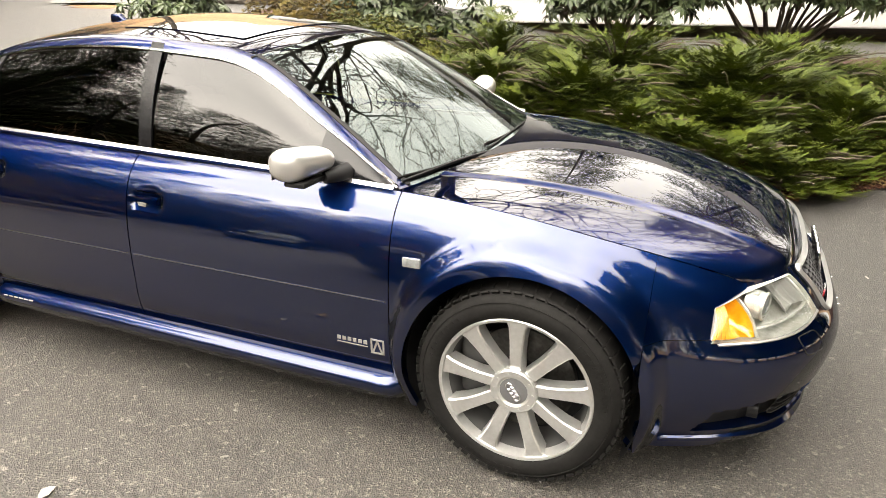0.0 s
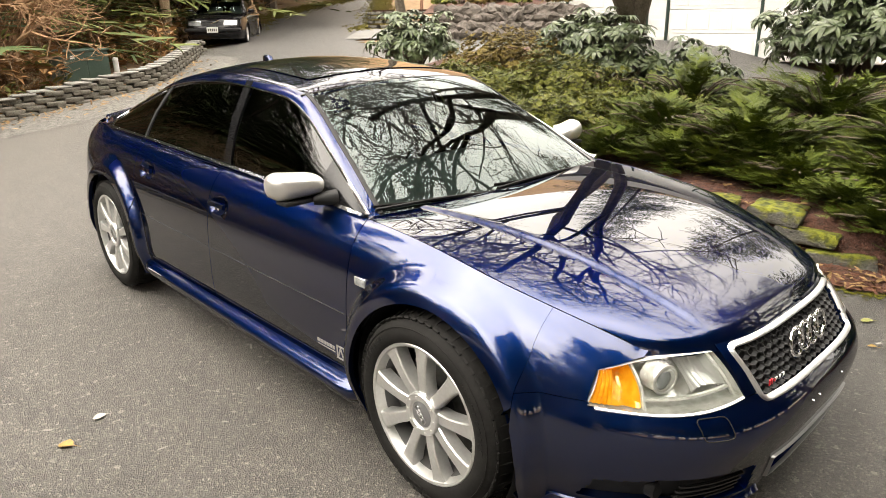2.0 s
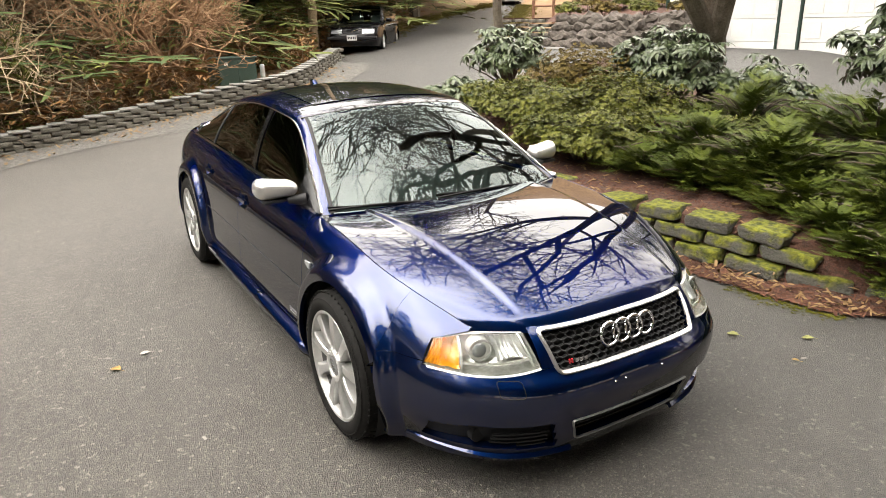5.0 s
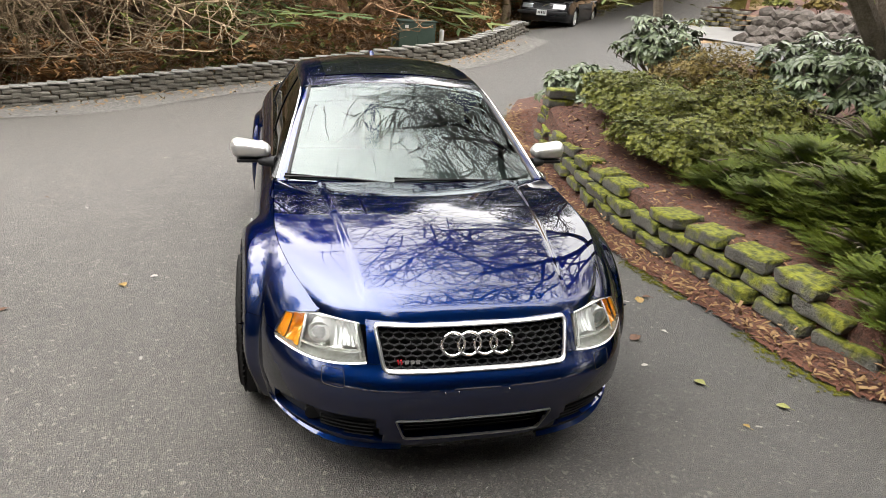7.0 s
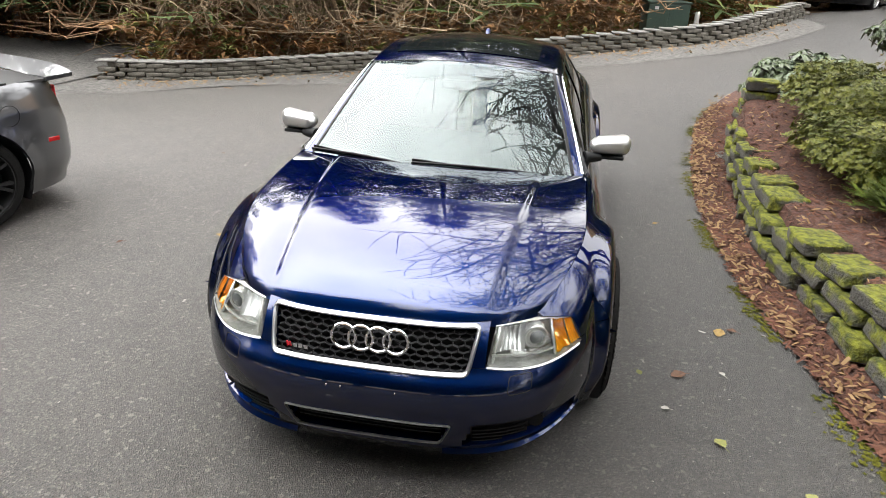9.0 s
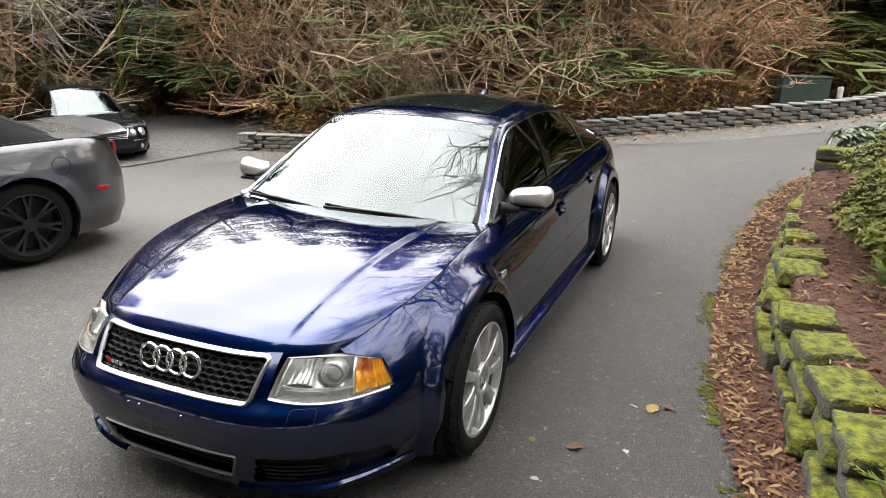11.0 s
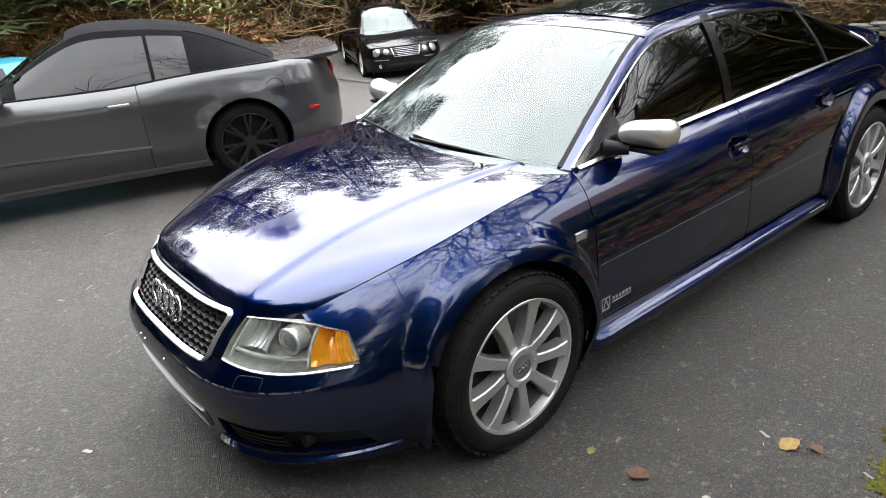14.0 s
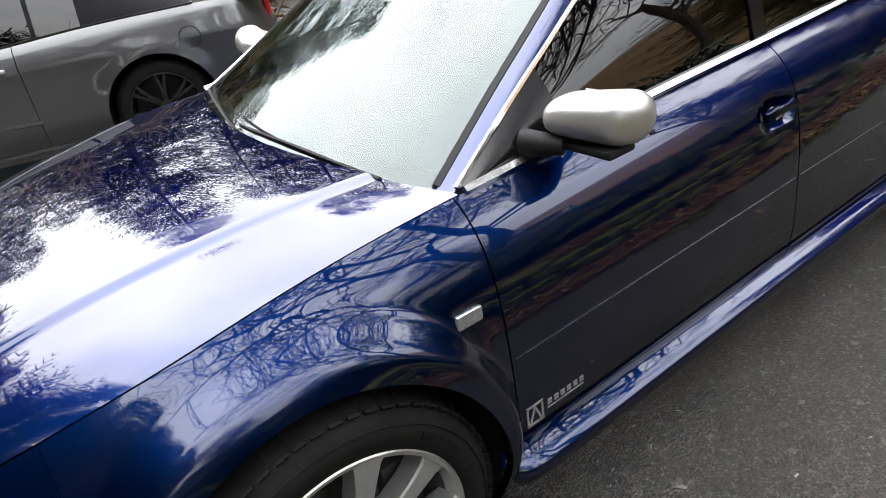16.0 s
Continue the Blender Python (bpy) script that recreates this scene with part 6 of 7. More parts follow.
def bare_tree(name, base, h, seed, material, label, group="", lean=(0, 0), r0=0.12, levels=4, spread=0.75, first=0.3, kids=5, twist=0.3, thin=0.62, stems=1, seg0=8, up=0.10, minr=0.0035, floor=0.0, bole=0.0):
    """A leafless tree by repeated forking: trunk, limbs, then twigs."""
    r = random.Random(seed)
    t = thing(name, pose(*base), label, "tree", group)
    trunk, twigs = bmesh.new(), bmesh.new()

    def grow(p, d, length, rad, level):
        n = 6 if level < 2 else 4
        pts, dirs = [p.copy()], []
        q = p.copy()
        for i in range(n):
            d = (d + Vector((r.gauss(0, twist), r.gauss(0, twist), r.gauss(0, twist) * 0.7 + up)) * 0.45).normalized()
            if level and q.z < floor:
                d = Vector((d.x, d.y, max(d.z, 0.35))).normalized()
            elif level and q.z < floor + 1.0:
                d = Vector((d.x, d.y, max(d.z, 0.02))).normalized()
            q = q + d * length / n
            pts.append(q.copy())
            dirs.append(d.copy())
        tube(trunk if level == 0 else twigs, pts, rad, seg0 if level == 0 else (5 if level == 1 else 3), r_end=max(minr, rad * (0.5 if level < 2 else 0.35)), caps=False)
        if level >= levels:
            return
        c = kids + (2 if level > 0 else 0)
        for k in range(c):
            f = first + (1 - first) * (k + r.random() * 0.8) / c if level == 0 else 0.2 + 0.8 * (k + r.random()) / c
            i = min(n - 1, int(f * n))
            bp = pts[i].lerp(pts[i + 1], f * n - i)
            ax = dirs[i].orthogonal().normalized()
            ax.rotate(Matrix.Rotation(r.uniform(0, 6.28), 3, dirs[i]))
            nd = (dirs[i] * (1 - spread * 0.55) + ax * spread).normalized()
            grow(bp, nd, length * thin * r.uniform(0.65, 1.15) * (1.15 - 0.4 * f), max(minr, rad * (0.62 - 0.15 * f)), level + 1)

    foot = Vector((0, 0, -0.15))
    if bole:
        tip = Vector((lean[0] * bole * 0.4, lean[1] * bole * 0.4, bole))
        tube(trunk, [foot, tip * 0.25, tip * 0.6, tip, tip * 1.08], r0 * 1.5, 12, r_end=r0 * 1.2)
        foot = tip * 0.97
    for k in range(stems):
        a = 6.28 * k / max(1, stems) + r.uniform(0, 1)
        d = Vector((lean[0], lean[1], 1)).normalized() if stems == 1 else Vector((lean[0] + 0.45 * math.cos(a), lean[1] + 0.45 * math.sin(a), 1)).normalized()
        grow(foot, d, h * 0.62, r0, 0)
    part("trunk", trunk, material, t, smooth=True)
    tw = part("crown", twigs, material, t, "bare leafless branches")
    tw["kind"] = "stuff"
    return t


def conifer_mesh(h, seed, mat_, rad=0.22):
    """Trunk and drooping foliage of one fir, built once for copies."""
    r = random.Random(seed)
    t = thing("conifer", pose(0, 0, 0), "tall dark green conifer with drooping boughs", "tree", "conifers in the woods")
    bm = bmesh.new()
    tube(bm, [(0.05 * math.sin(k * 3 + seed), 0.05 * math.cos(k * 2), h * k) for k in span(0, 1, 8)], h * 0.008, 7, r_end=0.01)
    part("trunk", bm, BARK, t, smooth=True)
    places = []
    n = int(h * 24)
    for k in range(n):
        q = (k + r.random()) / n
        z = h * (0.10 + 0.9 * q)
        L = h * rad * (1 - q) ** 0.85 * r.uniform(0.6, 1.1) + 0.25
        a = r.uniform(0, 6.28)
        m = max(3, int(L / 0.28))
        for j in range(m):
            e = (j + 0.7) / m
            o = (math.cos(a) * L * e, math.sin(a) * L * e, z - 0.30 * L * e * e + 0.1 * L * e)
            places.append((r.randrange(4), turn(a + r.gauss(0, 0.7), r.uniform(0.0, 0.6), r.gauss(0, 0.6), r.uniform(3.0, 5.2) * (1 - 0.42 * q)), o))
    scatter_mesh("foliage", FAR_SPRAYS, places, mat_, t)
    return t


# ---- mossy retaining wall ----
MOSSY = bpy.data.materials.new("mossy_block")
MOSSY.use_nodes = True
mn, ml = MOSSY.node_tree.nodes, MOSSY.node_tree.links
mb = mn["Principled BSDF"]
mco, mnz, mnz2, mgeo, msep, madd, mrmp, mmx, mst, mbp, moi, mdk = (mn.new(k) for k in ("ShaderNodeTexCoord", "ShaderNodeTexNoise", "ShaderNodeTexNoise", "ShaderNodeNewGeometry", "ShaderNodeSeparateXYZ", "ShaderNodeMath", "ShaderNodeMapRange", "ShaderNodeMix", "ShaderNodeMix", "ShaderNodeBump", "ShaderNodeObjectInfo", "ShaderNodeMix"))
mnz.inputs["Scale"].default_value, mnz2.inputs["Scale"].default_value = 7, 70
mnz.inputs["Detail"].default_value = mnz2.inputs["Detail"].default_value = 6
ml.new(mgeo.outputs["Position"], mnz.inputs["Vector"])
ml.new(mgeo.outputs["Position"], mnz2.inputs["Vector"])
ml.new(mgeo.outputs["Normal"], msep.inputs[0])
madd.operation = "MULTIPLY_ADD"
madd.inputs[1].default_value = 0.30
ml.new(msep.outputs["Z"], madd.inputs[0])
ml.new(mnz.outputs["Fac"], madd.inputs[2])
mrmp.inputs["From Min"].default_value, mrmp.inputs["From Max"].default_value = 0.50, 0.66
ml.new(madd.outputs[0], mrmp.inputs["Value"])
mst.data_type = mmx.data_type = mdk.data_type = "RGBA"
mst.inputs[6].default_value, mst.inputs[7].default_value = (0.030, 0.028, 0.024, 1), (0.12, 0.115, 0.10, 1)
ml.new(mnz2.outputs["Fac"], mst.inputs[0])
mdk.inputs[6].default_value, mdk.inputs[7].default_value = (0.035, 0.042, 0.005, 1), (0.15, 0.155, 0.010, 1)
mnz3, mst3 = mn.new("ShaderNodeTexNoise"), mn.new("ShaderNodeMapRange")
mnz3.inputs["Scale"].default_value, mnz3.inputs["Detail"].default_value = 22, 8
ml.new(mgeo.outputs["Position"], mnz3.inputs["Vector"])
mst3.inputs["From Min"].default_value, mst3.inputs["From Max"].default_value = 0.36, 0.62
ml.new(mnz3.outputs["Fac"], mst3.inputs["Value"])
ml.new(mst3.outputs[0], mdk.inputs[0])
ml.new(mrmp.outputs[0], mmx.inputs[0])
ml.new(mst.outputs[2], mmx.inputs[6])
ml.new(mdk.outputs[2], mmx.inputs[7])
ml.new(mmx.outputs[2], mb.inputs["Base Color"])
mb.inputs["Roughness"].default_value = 0.95
mbp.inputs["Strength"].default_value, mbp.inputs["Distance"].default_value = 0.9, 0.02
ml.new(mnz2.outputs["Fac"], mbp.inputs["Height"])
ml.new(mbp.outputs[0], mb.inputs["Normal"])


def rough_block(size, seed, mat_, cuts=3, amp=0.012):
    """A split-faced concrete block with uneven faces, as a mesh to share."""
    bm = bmesh.new()
    box(bm, size, None, 0.012, 1)
    bmesh.ops.subdivide_edges(bm, edges=[e for e in bm.edges if e.calc_length() > 0.06], cuts=cuts, use_grid_fill=True)
    for v in bm.verts:
        v.co += Vector((noise.noise(v.co * 14 + Vector((seed, 0, 0))), noise.noise(v.co * 14 + Vector((0, seed, 5))), 0.5 * noise.noise(v.co * 14 + Vector((3, 0, seed))))) * amp
    me = bpy.data.meshes.new("block")
    bm.to_mesh(me)
    bm.free()
    me.polygons.foreach_set("use_smooth", [True] * len(me.polygons))
    me.set_sharp_from_angle(angle=radians(50))
    me.materials.append(mat_)
    return me


BLOCKS = [rough_block((0.375, 0.26, 0.098), k * 3.1, MOSSY, 3, 0.024) for k in range(5)]
wall = thing("retaining_wall", pose(0, 0, 0), "low garden wall of stacked moss-covered concrete blocks", "garden wall", kind="structure")
FACE = curve1([(-4.75, 2.32), (-4.3, 2.20), (-3.2, 2.04), (-2.1, 1.96), (-1.5, 1.96), (-0.9, 2.01), (-0.4, 2.08), (0.0, 2.16), (0.6, 2.33), (1.0, 2.66)])
rb = random.Random(5)
for course in range(3):
    x = -4.75 + 0.2 * (course % 2)
    while x < 0.48 - 0.22 * course:
        hd = math.atan2(FACE(x + 0.2) - FACE(x - 0.2), 0.4)
        cx = x + 0.20 * math.cos(hd)
        y = FACE(cx) + 0.13 + 0.035 * course + rb.uniform(-0.012, 0.012)
        if course == 2 and rb.random() < 0.18:
            x += 0.405 * math.cos(hd)
            continue
        b = new("block", BLOCKS[rb.randrange(5)])
        b.parent = wall
        y += rb.uniform(-0.02, 0.02)
        lift = 0.05 * smooth01(-2.0, -4.6, cx)
        b.matrix_basis = pose(cx, y, ground_z(cx, 2) + 0.062 + lift + course * 0.104, rb.uniform(-3, 3), rb.uniform(-3, 3), math.degrees(hd) + rb.uniform(-7, 7)) @ Matrix.Diagonal((rb.uniform(0.74, 0.92) if course == 2 else rb.uniform(0.86, 1.02), rb.uniform(0.8, 1.05), rb.uniform(0.85, 1.05), 1))
        x += 0.405 * math.cos(hd)
for k in range(4):
    b = new("block", BLOCKS[k])
    b.parent = wall
    b.matrix_basis = pose(-4.66 + 0.02 * k, 2.50 + 0.01 * k, 0.41 + 0.108 * k, 0, 0, 90 - 3 * k) @ Matrix.Diagonal((0.8, 1, 1, 1))

# ---- long stone wall beside the woods ----
SBLOCKS = [rough_block((0.33, 0.26, 0.088), k * 2.3 + 40, STONE, 2, 0.016) for k in range(5)]
CAPSTONE = mat("pale_cap", (0.13, 0.125, 0.113), 0.9, vary=(0.25, 0.24, 0.22), scale=5, fine=50, bump=0.4, bump_scale=50)
CAPS = [rough_block((0.40, 0.30, 0.04), k * 1.7 + 80, CAPSTONE, 1, 0.008) for k in range(4)]
wall2 = thing("stone_wall", pose(0, 0, 0), "long low grey stone wall along the woods", "garden wall", kind="structure")
y, i = -8.8, 0
while y < 6.4:
    hd = math.atan2(0.4, WALL_X(y + 0.2) - WALL_X(y - 0.2))
    for course in range(5):
        me = CAPS[rb.randrange(4)] if course == 4 else SBLOCKS[rb.randrange(5)]
        b = new("cap_stone" if course == 4 else "stone", me)
        b.parent = wall2
        yy = y + (0.16 if course % 2 else 0) + rb.uniform(-0.02, 0.02)
        hgt = (0.075 + 0.091 * course) if course < 4 else 0.425
        b.matrix_basis = pose(WALL_X(yy) - 0.015 * course + rb.uniform(-0.03, 0.03), yy, ground_z(WALL_X(yy), yy) + hgt - 0.03, rb.uniform(-2, 2), rb.uniform(-2, 2), math.degrees(hd) + rb.uniform(-3, 3))
    y += 0.335 * math.sin(hd)

# ---- shrubs in the bed ----
for k, (x, y, rx, ry, h, n) in enumerate([(-0.75, 3.25, 0.85, 0.7, 0.52, 1300), (0.35, 3.05, 0.65, 0.45, 0.38, 1000), (-1.55, 3.45, 0.75, 0.65, 0.5, 1000), (0.45, 3.7, 1.0, 0.8, 0.6, 1300), (-0.6, 4.4, 1.1, 0.8, 0.7, 1300), (1.3, 3.45, 0.9, 0.7, 0.5, 1000), (-1.9, 4.5, 0.9, 0.8, 0.6, 900), (0.8, 4.8, 1.1, 0.8, 0.7, 1000), (2.2, 4.4, 1.2, 0.9, 0.6, 1000), (0.15, 2.55, 0.34, 0.2, 0.13, 300), (0.58, 2.52, 0.42, 0.34, 0.26, 420), (0.98, 2.78, 0.5, 0.36, 0.30, 520), (-0.2, 2.78, 0.5, 0.30, 0.24, 420), (-1.15, 2.85, 0.55, 0.34, 0.28, 460), (-1.75, 2.85, 0.5, 0.34, 0.3, 420), (0.42, 2.42, 0.36, 0.22, 0.10, 140), (0.86, 2.48, 0.42, 0.34, 0.22, 360), (1.15, 3.15, 0.55, 0.42, 0.35, 600), (3.4, 5.4, 1.3, 1.0, 0.6, 700)]):
    juniper(x, y, rx, ry, h, n, k + 11)
for k, (x, y, rx, ry, h, n, leaf) in enumerate([(-2.65, 2.95, 1.05, 0.68, 0.62, 4400, AZALEA), (-3.75, 3.15, 0.95, 0.70, 0.62, 3400, AZALEA), (-4.1, 4.2, 0.9, 0.8, 0.80, 2400, RUST), (-3.05, 3.85, 0.95, 0.7, 0.78, 3000, AZALEA), (-1.75, 3.75, 0.6, 0.5, 0.5, 1400, AZALEA), (-4.75, 3.2, 0.5, 0.45, 0.45, 1100, AZALEA)]):
    leafy("azalea", x, y, bed_z(x, y) - 0.05, rx, ry, h, n, 31 + k, SMALL, leaf, "rusty yellow azalea bush with small leaves" if leaf is RUST else "yellow-green azalea bush with small leaves", "azaleas in the bed", 0.92)
for k, (x, y, rx, ry, h, n) in enumerate([(-5.2, 3.15, 0.75, 0.7, 0.62, 420), (-3.4, 5.0, 0.95, 0.8, 1.15, 420), (-2.5, 5.5, 0.7, 0.6, 0.85, 220), (-0.9, 6.0, 1.0, 0.9, 1.6, 640), (0.8, 6.4, 1.5, 1.1, 2.2, 900), (3.0, 7.2, 1.5, 1.1, 2.3, 600), (-6.3, 4.7, 0.8, 0.7, 1.0, 260)]):
    leafy("rhododendron", x, y, bed_z(max(-6.7, x), y) - 0.05 if x > -6.7 else ground_z(x, y), rx, ry, h, n, 50 + k, WHORLS, RHODO, "rhododendron bush with long leathery green leaves", "rhododendrons in the bed", 0.95, stems=22)

# ---- trees ----
bare_tree("garden_tree", (-3.30, 5.65, bed_z(-3.3, 5.6)), 9.5, 3, BARK, "large bare garden tree with spreading dark limbs", lean=(0.12, -0.28), r0=0.115, levels=4, spread=0.95, first=0.3, kids=4, twist=0.42, thin=0.74, stems=3, up=0.07, floor=3.4, bole=0.75, minr=0.005)
bare_tree("slender_tree", (-6.7, 5.0, bed_z(-6.7, 5.0) - 0.1), 6.5, 8, BARK, "slender bare tree with dark brown bark", lean=(-0.14, -0.14), r0=0.085, levels=3, spread=0.6, first=0.5)
bare_tree("spreading_tree", (-15.6, 1.35, ground_z(-15.6, 1.35)), 4.4, 21, TAN_BARK, "low spreading bare tree with tan bark", "bare trees by the wall", r0=0.11, levels=4, spread=0.85, first=0.25, kids=3, thin=0.75, stems=4, up=0.05, twist=0.45, minr=0.007)
bare_tree("mossy_tree", (-14.0, -1.75, ground_z(-14.0, -1.75)), 2.6, 22, MOSS_BARK, "small crooked tree with moss on its trunk", "bare trees by the wall", r0=0.075, levels=3, spread=0.9, first=0.55, lean=(0.1, -0.1), minr=0.006)
bare_tree("bare_tree", (-14.4, -4.8, ground_z(-14.4, -4.8)), 4.5, 23, PALE_BARK, "bare tree with pale twisting branches", "bare trees by the wall", r0=0.11, levels=4, spread=0.95, first=0.3, kids=3, thin=0.8, up=0.02, minr=0.008)
bare_tree("bare_tree", (-13.4, -9.2, ground_z(-13.4, -9.2)), 5.2, 24, PALE_BARK, "bare tree with pale twisting branches", "bare trees by the wall", r0=0.12, levels=4, spread=0.9, first=0.25, kids=3, thin=0.8, stems=2, up=0.03, minr=0.008)
bare_tree("bare_tree", (-16.5, -7.2, ground_z(-16.5, -7.2)), 6.0, 25, PALE_BARK, "bare tree with pale twisting branches", "bare trees by the wall", r0=0.11, levels=4, spread=0.8, first=0.25, kids=3, thin=0.75, stems=2, up=0.05, minr=0.008)
for k, (x, y) in enumerate([(-11.4, -18.2), (-12.0, -17.8), (-16.5, -16)]):
    bare_tree("birch", (x, y, ground_z(x, y)), 10.0, 40 + k, BIRCH, "slim birch with pale bark", "birches", r0=0.11, levels=3, spread=0.6, first=0.3, kids=7, up=0.05, lean=(0.05 * (k - 1), 0.05), minr=0.008)
bare_tree("mossy_tree", (-12.6, -15.4, ground_z(-12.6, -15.4)), 9, 46, MOSS_BARK, "tall tree with moss on its trunk", "mossy trees", r0=0.10, levels=3, spread=0.7, first=0.35, minr=0.008)
rt = random.Random(77)
for k in range(13):
    a = radians(rt.uniform(150, 262))
    d = rt.uniform(19, 34)
    x, y = 1.5 + d * math.cos(a), d * math.sin(a)
    if x > WALL_X(max(-8.8, min(6.4, y))) - 2 and y > -14:
        continue
    bare_tree("bare_tree", (x, y, ground_z(x, y)), rt.uniform(6, 11), 100 + k, rt.choice([PALE_BARK, BARK, PALE_BARK, TAN_BARK]), "leafless tree in the woods", "bare trees in the woods", r0=rt.uniform(0.08, 0.15), levels=3, spread=0.8, first=0.15, kids=7, up=0.06, minr=0.010)
for k, (x, y, h, ln) in enumerate([(-15.2, -2.9, 4.6, (0.1, 0.2)), (-16.4, -5.6, 5.6, (0.15, -0.1)), (-15.0, -7.9, 5.2, (-0.1, 0.25)), (-17.8, -1.2, 6.0, (0.1, 0)), (-18.2, -3.9, 6.8, (0.05, 0.15)), (-14.6, -11.2, 5.8, (0.1, 0.2)), (-9.8, -16.8, 6.5, (-0.2, 0.1)), (-7.2, -17.6, 6.0, (0.1, 0.15))]):
    bare_tree("bare_tree", (x, y, ground_z(x, y)), h, 170 + k, (PALE_BARK, TAN_BARK)[k % 2], "bare tree with pale twisting branches", "bare trees by the wall", r0=0.075, levels=3, spread=0.9, first=0.15, kids=6, thin=0.8, stems=2, up=0.04, minr=0.009, twist=0.4, lean=ln)
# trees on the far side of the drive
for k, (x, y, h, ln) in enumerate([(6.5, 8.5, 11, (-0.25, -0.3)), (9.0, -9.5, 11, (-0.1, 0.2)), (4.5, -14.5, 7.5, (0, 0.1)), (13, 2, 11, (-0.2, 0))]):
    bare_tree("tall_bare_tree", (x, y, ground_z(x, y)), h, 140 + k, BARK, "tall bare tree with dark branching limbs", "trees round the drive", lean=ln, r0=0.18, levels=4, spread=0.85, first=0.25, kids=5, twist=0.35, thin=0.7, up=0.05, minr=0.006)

firs = [conifer_mesh(17, 1, NEEDLE), conifer_mesh(14, 2, FIR, 0.26), conifer_mesh(20, 3, NEEDLE, 0.2)]
spots = [(-20.5, -3.2), (-22, 1.6), (-21, -11), (-18, -19), (-25, 3.5), (-14, -24), (-8, -24), (-28, -8), (-27, -16), (-3, -21), (-33, 2), (-20, -27), (-32, -20), (4, -22), (-34, -9), (12, -18), (-24, 9), (-28, 15), (-12, 24), (-4, 25), (6, 24), (16, 14), (18, -6), (20, 4), (-38, 10), (-40, -2), (-18.5, -8.5), (-17, -13.5), (-16, -21), (-10.5, -21.5), (-26, -12), (-30, -3), (-29, 5), (-36, -14), (-27, -24), (-12, -30), (-2, -28), (-44, 4), (-42, -10), (-23, -18), (-33, 11), (-36, 20), (15, -9), (17, -4), (15.5, 0.8), (16.5, 5.5), (13.5, 9.5), (12.5, -13), (14, 13), (19, 1.5), (18, -8.5), (9, -17), (1, -20.5), (6.5, -20), (-1, -24), (8, -23), (3.5, -25), (10.5, -20.5), (-5.5, -22.5), (-3.8, -25.5), (5, -22.5), (13, -22)]
for k, (x, y) in enumerate(spots):
    f = firs[k % 3]
    # big unseen firs at x > 11 are added to block sky light
    m = pose(x, y, ground_z(x, y) - 0.2, 0, 0, rt.uniform(0, 360)) @ Matrix.Diagonal((1.5, 1.5, 1, 1)) @ Matrix.Scale(1.35 if k < 2 else rt.uniform(1.3, 1.6) if x > 11 and abs(y) < 14 else rt.uniform(0.55, 0.68) if k > 51 else (rt.uniform(0.8, 1.0) if y < -17 else rt.uniform(0.85, 1.2)), 4)
    if k < 3:
        f.matrix_basis = m
    else:
        g = copy_thing(f, m)
        g.matrix_basis = m

# ---- thicket on the bank ----
def thicket_spot(r):
    """A place on the bank behind the stone wall or past its end."""
    while True:
        a = radians(r.uniform(140, 275))
        d = r.uniform(12, 34) if r.random() < 0.7 else r.uniform(12, 22)
        x, y = 1.5 + d * math.cos(a), d * math.sin(a)
        if y > -9 and x > WALL_X(max(-8.8, min(6.4, y))) - 0.35:
            continue
        if y <= -9 and (x > -4 or (y > -15.5 and -14.5 < x < -5)):
            if not (y < -16.5):
                continue
        if y > 5.5 and x > -19.5 - (y - 6.4) * 0.95:
            continue
        if -18.2 < x and 2.0 < y < 4.9:
            continue
        return x, y


rk = random.Random(9)
CANE = []
for k in range(6):
    bm = bmesh.new()
    p, d = Vector((0, 0, 0)), Vector((rk.uniform(-0.4, 0.4), rk.uniform(-0.4, 0.4), 1)).normalized()
    pts = [p.copy()]
    for i in range(5):
        d = (d + Vector((0.16, 0, -0.16)) + Vector((rk.gauss(0, 0.12), rk.gauss(0, 0.12), 0))).normalized()
        p = p + d * 0.30
        pts.append(p.copy())
    tube(bm, pts, 0.010, 3, r_end=0.003, caps=False)
    for i in (2, 3, 4):
        e = (Vector((rk.uniform(-1, 1), rk.uniform(-1, 1), rk.uniform(0, 0.8)))).normalized()
        tube(bm, [pts[i], pts[i] + e * 0.22, pts[i] + e * 0.38 + Vector((0, 0, -0.05))], 0.005, 3, r_end=0.002, caps=False)
    bmesh.ops.triangulate(bm, faces=bm.faces[:])
    bm.verts.index_update()
    CANE.append((np.array([v.co[:] for v in bm.verts]), np.array([[v.index for v in f.verts] for f in bm.faces])))
    bm.free()
places = []
for k in range(1250):
    x, y = thicket_spot(rk)
    places.append((rk.randrange(6), turn(rk.uniform(0, 6.28), rk.gauss(0, 0.3), 0, rk.uniform(0.6, 1.7)), (x, y, ground_z(x, y) - 0.05)))
for k in range(380):
    y = rk.uniform(-5, 1.9)
    x = WALL_X(y) - rk.uniform(0.5, 2.2)
    places.append((rk.randrange(6), turn(rk.uniform(0, 6.28), rk.gauss(0, 0.6), 0, rk.uniform(0.5, 0.95)), (x, y, ground_z(x, y))))
tagged(scatter_mesh("thicket", CANE, places, TWIG), "tangle of dry tan canes and bare brush", "brush", kind="stuff")
places = []
for k in range(24000):
    x, y = thicket_spot(rk)
    places.append((rk.randrange(5), turn(rk.uniform(0, 6.28), rk.gauss(0, 0.4), 0, rk.uniform(0.4, 1.4)), (x, y, ground_z(x, y) + rk.random() ** 2 * 1.1)))
